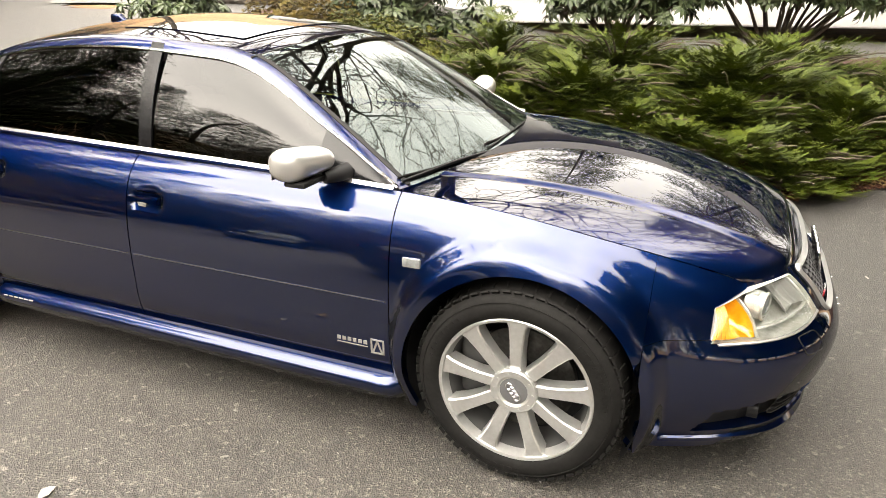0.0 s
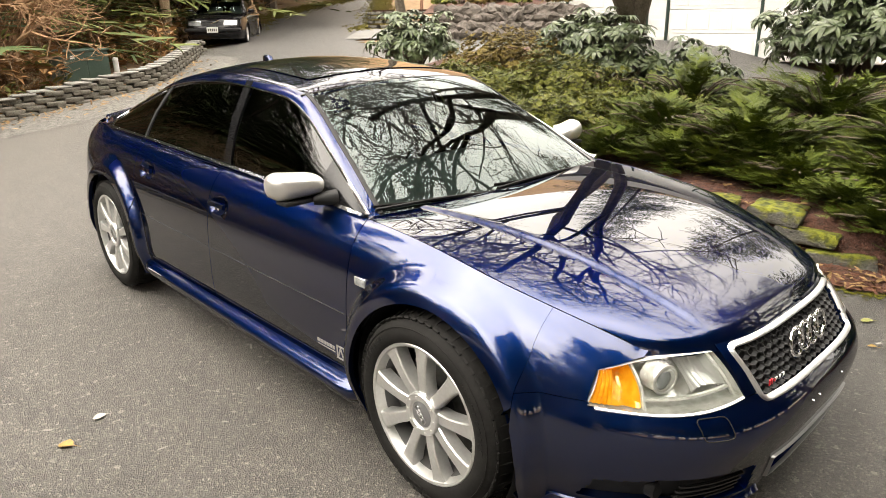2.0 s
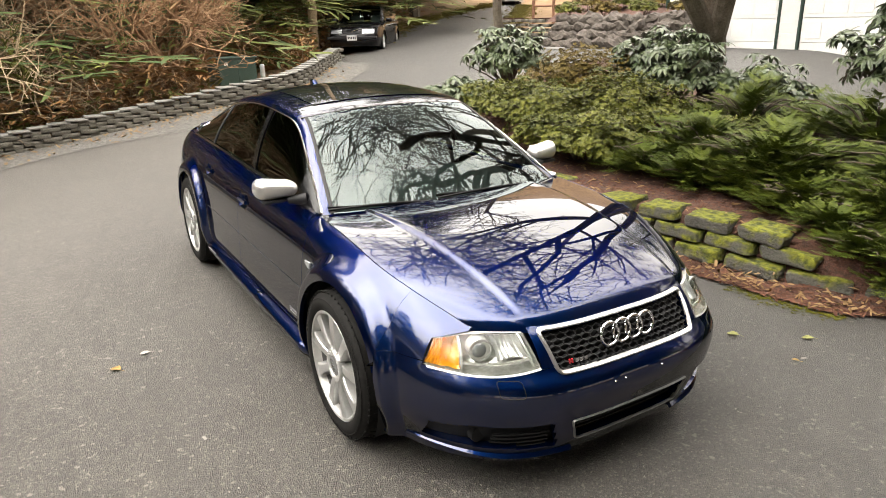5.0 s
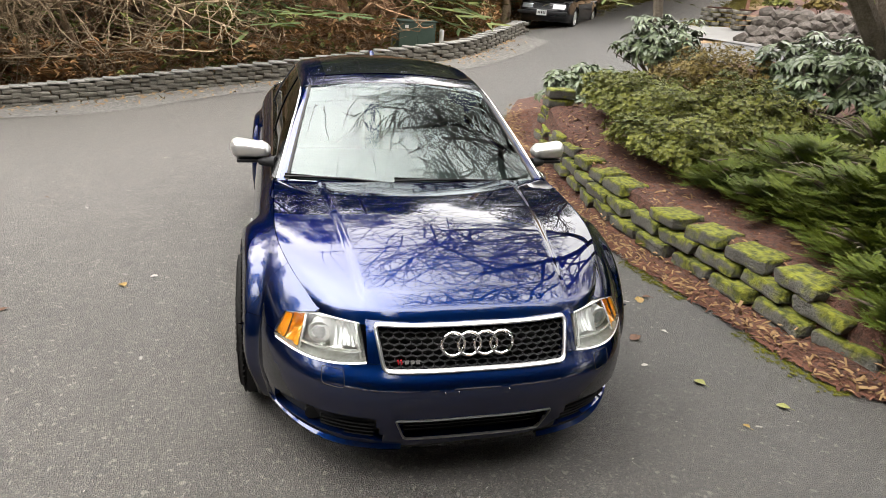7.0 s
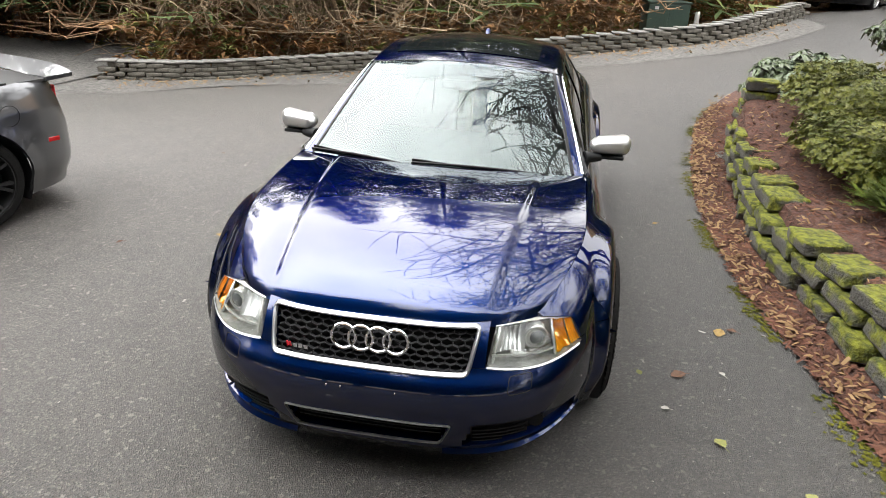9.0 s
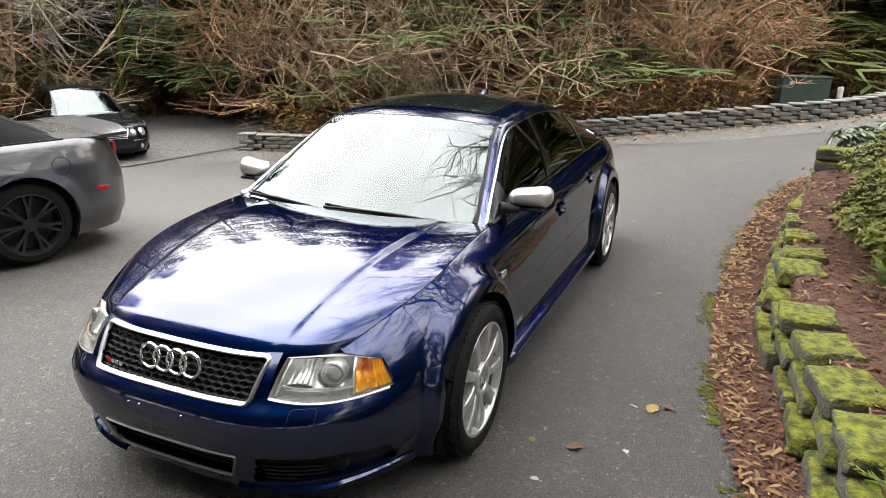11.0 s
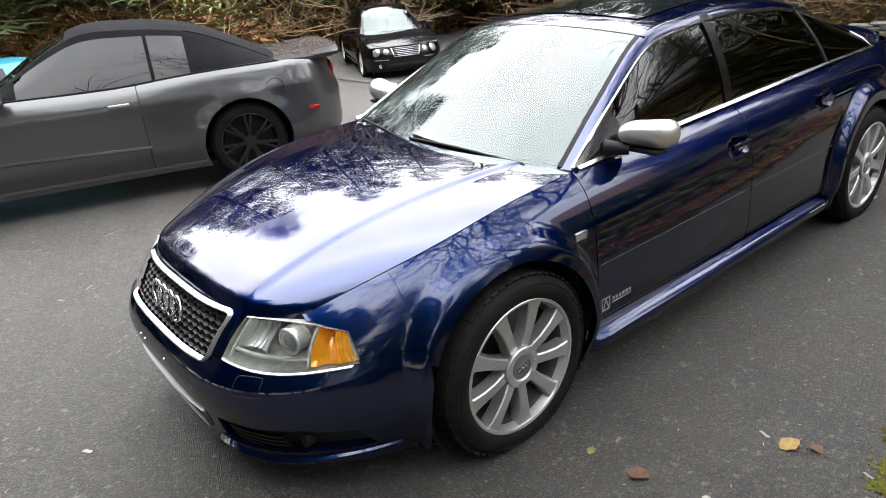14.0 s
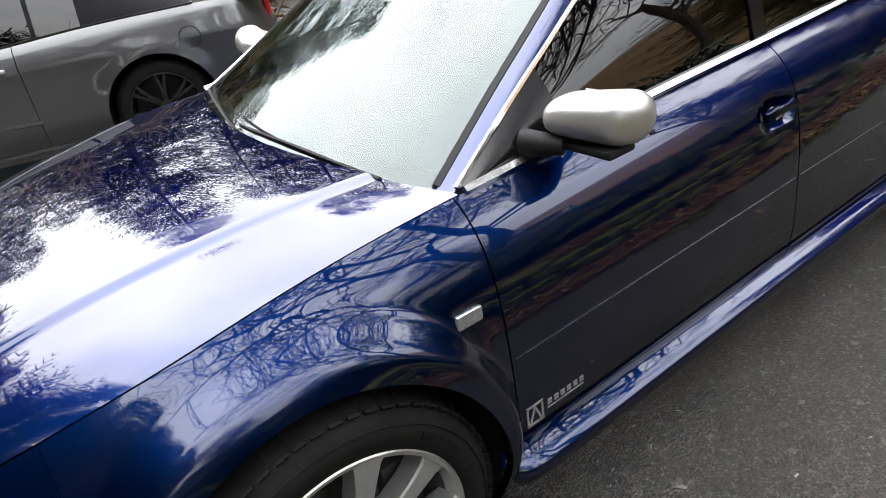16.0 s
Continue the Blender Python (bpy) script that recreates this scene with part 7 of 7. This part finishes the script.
tagged(scatter_mesh("bracken", FRONDS, places, BRACKEN), "dead rust-brown bracken and bramble on the bank", "bracken", kind="stuff")
places = []
for k in range(13000):
    x, y = thicket_spot(rk)
    if noise.noise(Vector((x * 0.35, y * 0.35, 7))) < -0.12:
        continue
    places.append((rk.randrange(5), turn(rk.uniform(0, 6.28), rk.gauss(0, 0.4), 0, rk.uniform(0.4, 1.4)), (x, y, ground_z(x, y) + rk.random() ** 1.5 * 1.8)))
tagged(scatter_mesh("undergrowth", FRONDS, places, FERN), "green undergrowth among the dead bracken", "undergrowth", kind="stuff")
# ---- garage and terrace ----
GREEN_TRIM = mat("dark_green_trim", (0.012, 0.03, 0.022), 0.5)
GZ = 0.50
gar = thing("garage", pose(0, 14.0, GZ), "white double garage with lap siding and dark green trim", "garage")
bm = bmesh.new()
for x0, x1, z0, z1 in ((-11.45, -10.56, 0, 3.4), (-8.04, -7.54, 0, 3.4), (-5.22, 6.0, 0, 3.4), (-10.56, -8.04, 2.2, 3.4), (-7.54, -5.22, 2.2, 3.4)):
    z = z0
    while z < z1 - 0.01:
        box(bm, (x1 - x0, 0.02, 0.13), pose((x0 + x1) / 2, 0.0, z + 0.065, 5))
        z += 0.125
me_sid = part("siding", bm, WHITE, gar, "white lap siding boards")
bm = bmesh.new()
box(bm, (17.4, 7.0, 3.3), pose(-2.7, 3.55, 1.62))
part("wall", bm, WHITE, gar)
for x0, x1 in ((-10.50, -8.10), (-7.48, -5.28)):
    bm = bmesh.new()
    for k in range(4):
        box(bm, (x1 - x0, 0.04, 0.535), pose((x0 + x1) / 2, 0.02, 0.28 + 0.545 * k), 0.008, 1)
        for j in range(4):
            w = (x1 - x0) / 4
            box(bm, (w - 0.14, 0.012, 0.36), pose(x0 + w * (j + 0.5), -0.004, 0.28 + 0.545 * k), 0.004, 1)
    part("garage_door", bm, WHITE, gar, "white sectional garage door")
    for x in (x0 - 0.035, x1 + 0.035):
        bm = bmesh.new()
        box(bm, (0.06, 0.07, 2.25), pose(x, -0.02, 1.12), 0.006, 1)
        part("door_trim", bm, GREEN_TRIM, gar, "dark green trim board")
bm = bmesh.new()
box(bm, (0.09, 0.09, 3.4), pose(-11.47, -0.02, 1.7), 0.006, 1)
part("corner_trim", bm, GREEN_TRIM, gar, "dark green corner board")
bm = bmesh.new()
for e in (-1, 1):
    box(bm, (17.6, 4.6, 0.12), pose(-2.3, 3.55 + e * 2.1, 4.2, -e * 22))
part("roof", bm, mat("roof_shingle", (0.05, 0.047, 0.045), 0.9, vary=(0.08, 0.075, 0.07), scale=3, fine=40), gar, "dark shingle roof")

# rock bank, stone planters and pale concrete apron beside the drive
ROCK = mat("field_rock", (0.032, 0.026, 0.021), 0.9, vary=(0.12, 0.10, 0.085), scale=4, fine=30, bump=0.7, bump_scale=25)
rr_ = random.Random(3)
rocks = thing("rock_wall", pose(0, 0, 0), "bank of piled brown-grey field rocks", "rock wall", kind="structure")
RME = []
for k in range(5):
    bm = bmesh.new()
    bmesh.ops.create_icosphere(bm, subdivisions=2, radius=0.5)
    for v in bm.verts:
        v.co *= 1 + 0.55 * noise.noise(v.co * 2.6 + Vector((k * 5, 0, 0)))
        v.co.z *= 0.7
    me = bpy.data.meshes.new("rock")
    bm.to_mesh(me)
    bm.free()
    me.materials.append(ROCK)
    RME.append(me)
for k in range(80):
    row = k // 20
    f = (k % 20) / 19
    x, y = -12.3 + 2.9 * f + rr_.uniform(-0.1, 0.1), 10.5 + 1.9 * f + 0.18 * row
    o = new("rock", RME[rr_.randrange(5)])
    o.parent = rocks
    o.matrix_basis = pose(x, y, ground_z(-12, 10.5) + 0.05 + 0.20 * row, rr_.uniform(0, 40), rr_.uniform(0, 40), rr_.uniform(0, 360)) @ Matrix.Scale(rr_.uniform(0.32, 0.55), 4)
bm = bmesh.new()
grid(bm, lambda f, k: Vector((-12.9 + 3.6 * f - 4.4 * k, 10.8 + 2.1 * f + 5.8 * k, ground_z(-12, 10.5) + 0.62 + 1.0 * k + 0.05 * math.sin(9 * f + 7 * k))), span(0, 1, 16), span(0, 1, 16))
tagged(mesh_ob("terrace", bm, MULCH, True), "terrace of brown earth above the rock bank", "terrace", kind="structure")
for k in range(11):
    q = 0.12 + 0.2 * (k % 3)
    x, y = -12.6 + 0.31 * k - 4.4 * q, 11.1 + 0.17 * k + 5.8 * q
    leafy("low_shrub", x, y, ground_z(-12, 10.5) + 0.60 + 1.0 * q, 0.5, 0.45, 0.5, 320, 200 + k, SMALL, RUST if k % 2 else AZALEA, "low rusty green shrub on the terrace", "shrubs on the terrace", 1.6, stems=5)
bm = bmesh.new()
grid(bm, lambda a, b: Vector((-17.4 + 3.4 * a + 2.6 * b, 12.2 + 0.6 * a - 2.6 * b, 0)) + Vector((0, 0, ground_z(-17.4 + 3.4 * a + 2.6 * b, 12.2 + 0.6 * a - 2.6 * b) + 0.02)), span(0, 1, 8), span(0, 1, 6))
tagged(mesh_ob("pavement", bm, mat("pale_concrete", (0.10, 0.096, 0.09), 0.85, vary=(0.15, 0.144, 0.135), scale=2, fine=40)), "pale concrete apron beside the drive", "pavement", kind="structure")
for k, (x, y) in enumerate([(-16.9, 12.7), (-14.7, 12.3)]):
    t = thing("stone_planter", pose(x, y, ground_z(x, y)), "low round planter built of stacked grey stones", "planter", "stone planters")
    for row in range(4):
        for j in range(9):
            a = 6.283 * (j + 0.5 * (row % 2)) / 9
            o = new("stone", SBLOCKS[rr_.randrange(5)])
            o.parent = t
            o.matrix_basis = pose(0.42 * math.cos(a), 0.42 * math.sin(a), 0.07 + 0.135 * row, 0, 0, math.degrees(a) + 90) @ Matrix.Diagonal((0.68, 0.8, 1, 1))
    bm = bmesh.new()
    cyl(bm, 0.36, 0.38, 0.05, pose(0, 0, 0.54), 20)
    part("soil", bm, MULCH, t, "dark planting soil")

# upper garden: boulder wall, low rail fence, clipped cone shrub and pale blocks
upper = thing("boulder_wall", pose(0, 0, 0), "retaining wall of large red-brown boulders", "rock wall", kind="structure")
RED_ROCK = mat("red_rock", (0.045, 0.030, 0.024), 0.9, vary=(0.15, 0.10, 0.08), scale=3, fine=25, bump=0.8, bump_scale=18)
BOULDERS = []
for me in RME[:3]:
    m2 = me.copy()
    m2.materials.clear()
    m2.materials.append(RED_ROCK)
    BOULDERS.append(m2)
for k in range(36):
    row, f = k // 12, (k % 12) / 11
    o = new("boulder", BOULDERS[rr_.randrange(3)])
    o.parent = upper
    o.matrix_basis = pose(-18.4 + 3.4 * f + rr_.uniform(-0.1, 0.1), 16.9 + 2.4 * f + 0.25 * row, 1.75 + 0.48 * row, rr_.uniform(0, 40), rr_.uniform(0, 40), rr_.uniform(0, 360)) @ Matrix.Scale(rr_.uniform(0.7, 0.95), 4)
FENCE = mat("fence_wood", (0.16, 0.075, 0.045), 0.8, vary=(0.25, 0.14, 0.09), scale=5, fine=40)
fence = thing("rail_fence", pose(0, 0, 0), "low reddish wooden rail fence above the planters", "fence")
fx = [Vector((-18.6 + 0.75 * k, 14.9 + 0.32 * k, 0)) for k in range(6)]
for p in fx:
    bm = bmesh.new()
    box(bm, (0.09, 0.09, 1.35), pose(p.x, p.y, ground_z(p.x, p.y) + 0.62), 0.008, 1)
    part("fence_post", bm, FENCE, fence)
for a, b in zip(fx, fx[1:]):
    for dz in (0.95, 1.2):
        bm = bmesh.new()
        tube(bm, [a + Vector((0, 0, ground_z(a.x, a.y) + dz)), b + Vector((0, 0, ground_z(b.x, b.y) + dz))], 0.04, 6)
        part("fence_rail", bm, FENCE, fence)
leafy("cone_shrub", -14.6, 15.3, 1.05, 0.34, 0.34, 1.25, 620, 231, SMALL, FIR, "small clipped yellow-green conical conifer", "", 1.5, stems=3)
for k in range(3):
    t = thing("pale_block", pose(-13.9 + 0.55 * k, 15.6 + 0.42 * k, 1.45, 0, 0, 35 + 6 * k), "pale concrete block on the terrace", "block", "pale blocks on the terrace")
    bm = bmesh.new()
    box(bm, (0.5, 0.3, 0.34), pose(0, 0, 0.17), 0.02)
    part("block", bm, CAPSTONE, t)

# ---- things by the stone wall ----
GREEN_BOX = mat("utility_green", (0.028, 0.055, 0.042), 0.5, vary=(0.04, 0.07, 0.055), scale=3, fine=30)
box_at = pose(-15.5, 2.85, ground_z(-15.5, 2.85) - 0.02, 0, 0, 8)
t = thing("utility_box", box_at, "dark green metal utility box behind the stone wall", "utility box")
bm = bmesh.new()
box(bm, (0.70, 1.0, 0.80), pose(0, 0, 0.42), 0.02)
part("cabinet", bm, GREEN_BOX, t, smooth=True)
bm = bmesh.new()
box(bm, (0.76, 1.06, 0.05), pose(0, 0, 0.83), 0.02)
part("lid", bm, GREEN_BOX, t)
for e in (-1, 1):
    bm = bmesh.new()
    box(bm, (0.012, 0.48, 0.70), pose(0.352, e * 0.248, 0.42), 0.004, 1)
    part("door", bm, GREEN_BOX, t)
bm = bmesh.new()
box(bm, (0.012, 0.09, 0.07), pose(0.362, -0.30, 0.70))
part("warning_label", bm, WHITE, t, "small pale label")
t = thing("marker_post", pose(-15.5, 3.62, ground_z(-15.5, 3.62) - 0.15), "short white marker post beside the utility box", "post")
bm = bmesh.new()
cyl(bm, 0.06, 0.06, 0.62, pose(0, 0, 0.31), 14)
part("post", bm, WHITE, t, smooth=True)
bm = bmesh.new()
cyl(bm, 0.07, 0.05, 0.06, pose(0, 0, 0.65), 14)
part("post_cap", bm, WHITE, t, smooth=True)
t = thing("utility_pole", pose(-20.2, 6.9, ground_z(-20.2, 6.9)), "weathered grey wooden utility pole", "pole")
bm = bmesh.new()
cyl(bm, 0.15, 0.12, 9, pose(0, 0, 4.5), 16)
part("pole", bm, PALE_BARK, t, smooth=True)
bm = bmesh.new()
box(bm, (0.10, 2.0, 0.12), pose(0.1, 0, 8.4), 0.01)
part("crossarm", bm, PALE_BARK, t)

# grass verges of the upper drive
GRASS = leaf_mat("dry_grass", (0.10, 0.10, 0.02), (0.26, 0.22, 0.06), 0.8)
rg = random.Random(12)
for nm, line in (("left_verge", [(-19.8, 8.2), (-22.7, 11.2), (-27.3, 16.0), (-31.3, 20.3), (-36.8, 26.2)]), ("right_verge", [(-16.6, 11.9), (-19.8, 14.6), (-25.6, 19.4), (-28.6, 21.9), (-35.0, 27.2)])):
    pts = wrap_path(line)
    places = []
    for k in range(2600):
        x, y = pts[rg.randrange(len(pts))]
        x, y = x + rg.gauss(0, 0.35), y + rg.gauss(0, 0.35)
        places.append((rg.randrange(5), turn(rg.uniform(0, 6.28), rg.gauss(0, 0.2), 0, rg.uniform(0.25, 0.6)), (x, y, ground_z(x, y))))
    tagged(scatter_mesh("grass_verge", FRONDS, places, GRASS), "strip of yellow-green grass along the drive", "grass", kind="stuff")

# ---- litter ----
rl = random.Random(21)
CHIP = []
for k in range(5):
    w, l_ = rl.uniform(0.006, 0.016), rl.uniform(0.02, 0.05)
    CHIP.append((np.array([(-l_, -w, 0), (l_ * 0.9, -w * 0.7, 0.003), (l_, w, 0.006), (-l_ * 0.8, w * 0.9, 0.002), (0, 0, 0.010)]), np.array([(0, 1, 4), (1, 2, 4), (2, 3, 4), (3, 0, 4)])))
CHIPS = leaf_mat("bark_chips", (0.026, 0.010, 0.007), (0.15, 0.068, 0.042), 0.9)
DRY = leaf_mat("dry_leaf", (0.10, 0.05, 0.018), (0.27, 0.18, 0.09), 0.75)
places, leaves = [], []
for k in range(12000):
    x = rl.uniform(-6, 3.2)
    d = rl.uniform(0.0, 1.5) if rl.random() < 0.6 else abs(rl.gauss(0, 0.16))
    y = EDGE_Y(x) + d - 0.03
    places.append((rl.randrange(5), turn(rl.uniform(0, 6.28), rl.gauss(0, 0.25), rl.gauss(0, 0.3), rl.uniform(0.35, 0.85)), (x, y, max(bed_z(x, y), ground_z(x, y)) + 0.004)))
    if k % 6 == 0:
        d = abs(rl.gauss(0.05, 0.12)) if rl.random() < 0.6 else rl.uniform(0.4, 1.5)
        leaves.append((rl.randrange(5), turn(rl.uniform(0, 6.28), rl.gauss(0, 0.35), rl.gauss(0, 0.35), rl.uniform(0.4, 0.85)) * np.array([[1, 1, 1], [1, 1, 1], [1, 1, 1.8]]), (x, EDGE_Y(x) + d - 0.03, max(bed_z(x, EDGE_Y(x) + d), ground_z(x, y)) + 0.012)))
tagged(scatter_mesh("bark_chips", CHIP, places, CHIPS), "loose red-brown bark chips on the bed", "bark chips", kind="stuff")
tagged(scatter_mesh("leaf_litter", CHIP, leaves, DRY), "dry fallen leaves along the bed's edge", "leaf litter", kind="stuff")
places = []
for k in range(450):
    y = rl.uniform(-8.5, 6)
    x = WALL_X(y) + abs(rl.gauss(0.2, 0.6)) + 0.15
    places.append((rl.randrange(5), turn(rl.uniform(0, 6.28), rl.gauss(0, 0.3), 0, rl.uniform(0.9, 2.2)), (x, y, ground_z(x, y) + 0.04)))
tagged(scatter_mesh("verge_leaves", CHIP, places, DRY), "dry leaves fallen on the gravel verge", "leaf litter", kind="stuff")
MOSS = leaf_mat("edge_moss", (0.035, 0.038, 0.008), (0.12, 0.115, 0.014), 0.9, spec=0.1)
places = []
for k in range(2600):
    x = rl.uniform(-6.2, 0.6)
    if noise.noise(Vector((x * 1.7, 3, 0))) < -0.05:
        continue
    y = EDGE_Y(x) + rl.gauss(-0.03, 0.04)
    places.append((rl.randrange(4), turn(rl.uniform(0, 6.28), 0, 0, rl.uniform(0.15, 0.5)) * np.array([[1, 1, 1], [1, 1, 1], [1, 1, 0.5]]), (x, y, ground_z(x, y) + 0.003)))
tagged(scatter_mesh("moss_fringe", SMALL, places, MOSS), "yellow-green moss creeping over the asphalt's edge", "moss", kind="stuff")
GRITS = leaf_mat("pale_grit", (0.12, 0.11, 0.10), (0.42, 0.40, 0.37), 0.8)
places = []
for k in range(7000):
    x, y = rl.uniform(-9, 4), rl.uniform(-5, 2.2)
    if y > EDGE_Y(x):
        continue
    places.append((rl.randrange(5), turn(rl.uniform(0, 6.28), 0, 0, rl.uniform(0.06, 0.22) if rl.random() < 0.97 else rl.uniform(0.4, 0.7)), (x, y, ground_z(x, y) + 0.001)))
tagged(scatter_mesh("grit", CHIP, places, GRITS), "scattered pale grit on the asphalt", "grit", kind="stuff")


def fallen_leaf(x, y, size, spin, material, label):
    """One curled leaf with a midrib and a stalk."""
    bm = bmesh.new()
    n = 8
    for i in range(n + 1):
        k = i / n
        w = 0.36 * math.sin(math.pi * k ** 0.8) * (1 + 0.15 * math.sin(k * 19))
        for e in (-1, 0, 1):
            bm.verts.new((size * (k - 0.5), size * e * w, size * (0.12 * abs(e) * math.sin(math.pi * k) + 0.10 * k * k + 0.02)))
    bm.verts.ensure_lookup_table()
    for i in range(n):
        for j in range(2):
            a = i * 3 + j
            bm.faces.new([bm.verts[q] for q in (a, a + 3, a + 4, a + 1)])
    tube(bm, [(size * 0.5, 0, size * 0.12), (size * 0.65, 0.005, size * 0.06), (size * 0.8, 0.01, size * 0.01)], 0.0012, 4)
    clean(bm)
    o = mesh_ob("fallen_leaf", bm, material, True)
    o.matrix_basis = pose(x, y, ground_z(x, y) + 0.002, 0, 0, spin)
    return tagged(o, label, "leaf", "fallen leaves on the asphalt")


YEL = mat("yellow_leaf", (0.27, 0.18, 0.04), 0.6, vary=(0.18, 0.10, 0.03), scale=20, fine=90)
GRN = mat("green_leaf", (0.13, 0.15, 0.03), 0.6, vary=(0.2, 0.18, 0.05), scale=20, fine=90)
BRN = mat("brown_leaf", (0.06, 0.026, 0.012), 0.7, vary=(0.12, 0.055, 0.025), scale=20, fine=90)
PLE = mat("pale_leaf", (0.42, 0.40, 0.36), 0.7, vary=(0.30, 0.28, 0.24), scale=20, fine=90)
for x, y, sz, sp, m, lb in [(-1.216, -1.631, 0.09, 30, YEL, "yellow fallen leaf on the asphalt"), (-1.33, -1.47, 0.07, 80, PLE, "bleached fallen leaf on the asphalt"), (0.353, 1.345, 0.085, 20, GRN, "green-yellow fallen leaf on the asphalt"),
                            (-0.585, 1.51, 0.10, 160, YEL, "yellow fallen leaf on the asphalt"), (-0.62, 1.58, 0.07, 60, BRN, "brown curled leaf on the asphalt"), (-0.131, 1.244, 0.10, 110, BRN, "dark brown curled leaf on the asphalt"),
                            (-0.181, 1.451, 0.05, 20, PLE, "bleached fallen leaf on the asphalt"), (0.62, 1.62, 0.08, 40, GRN, "green-yellow fallen leaf on the asphalt"), (0.3, -2.2, 0.08, 10, BRN, "brown curled leaf on the asphalt"),
                            (-3.2, -2.6, 0.07, 45, BRN, "brown curled leaf on the asphalt"), (-5.0, -1.9, 0.06, 100, PLE, "bleached fallen leaf on the asphalt"), (0.15, 1.15, 0.05, 75, PLE, "bleached fallen leaf on the asphalt"), (-0.95, -2.2, 0.06, 130, BRN, "brown curled leaf on the asphalt"), (0.72, 1.35, 0.05, 10, YEL, "yellow fallen leaf on the asphalt"), (-2.2, 1.35, 0.06, 120, YEL, "yellow fallen leaf on the asphalt"), (-0.12, 1.06, 0.05, 200, GRN, "green-yellow fallen leaf on the asphalt")]:
    fallen_leaf(x, y, sz * 0.8, sp, m, lb)
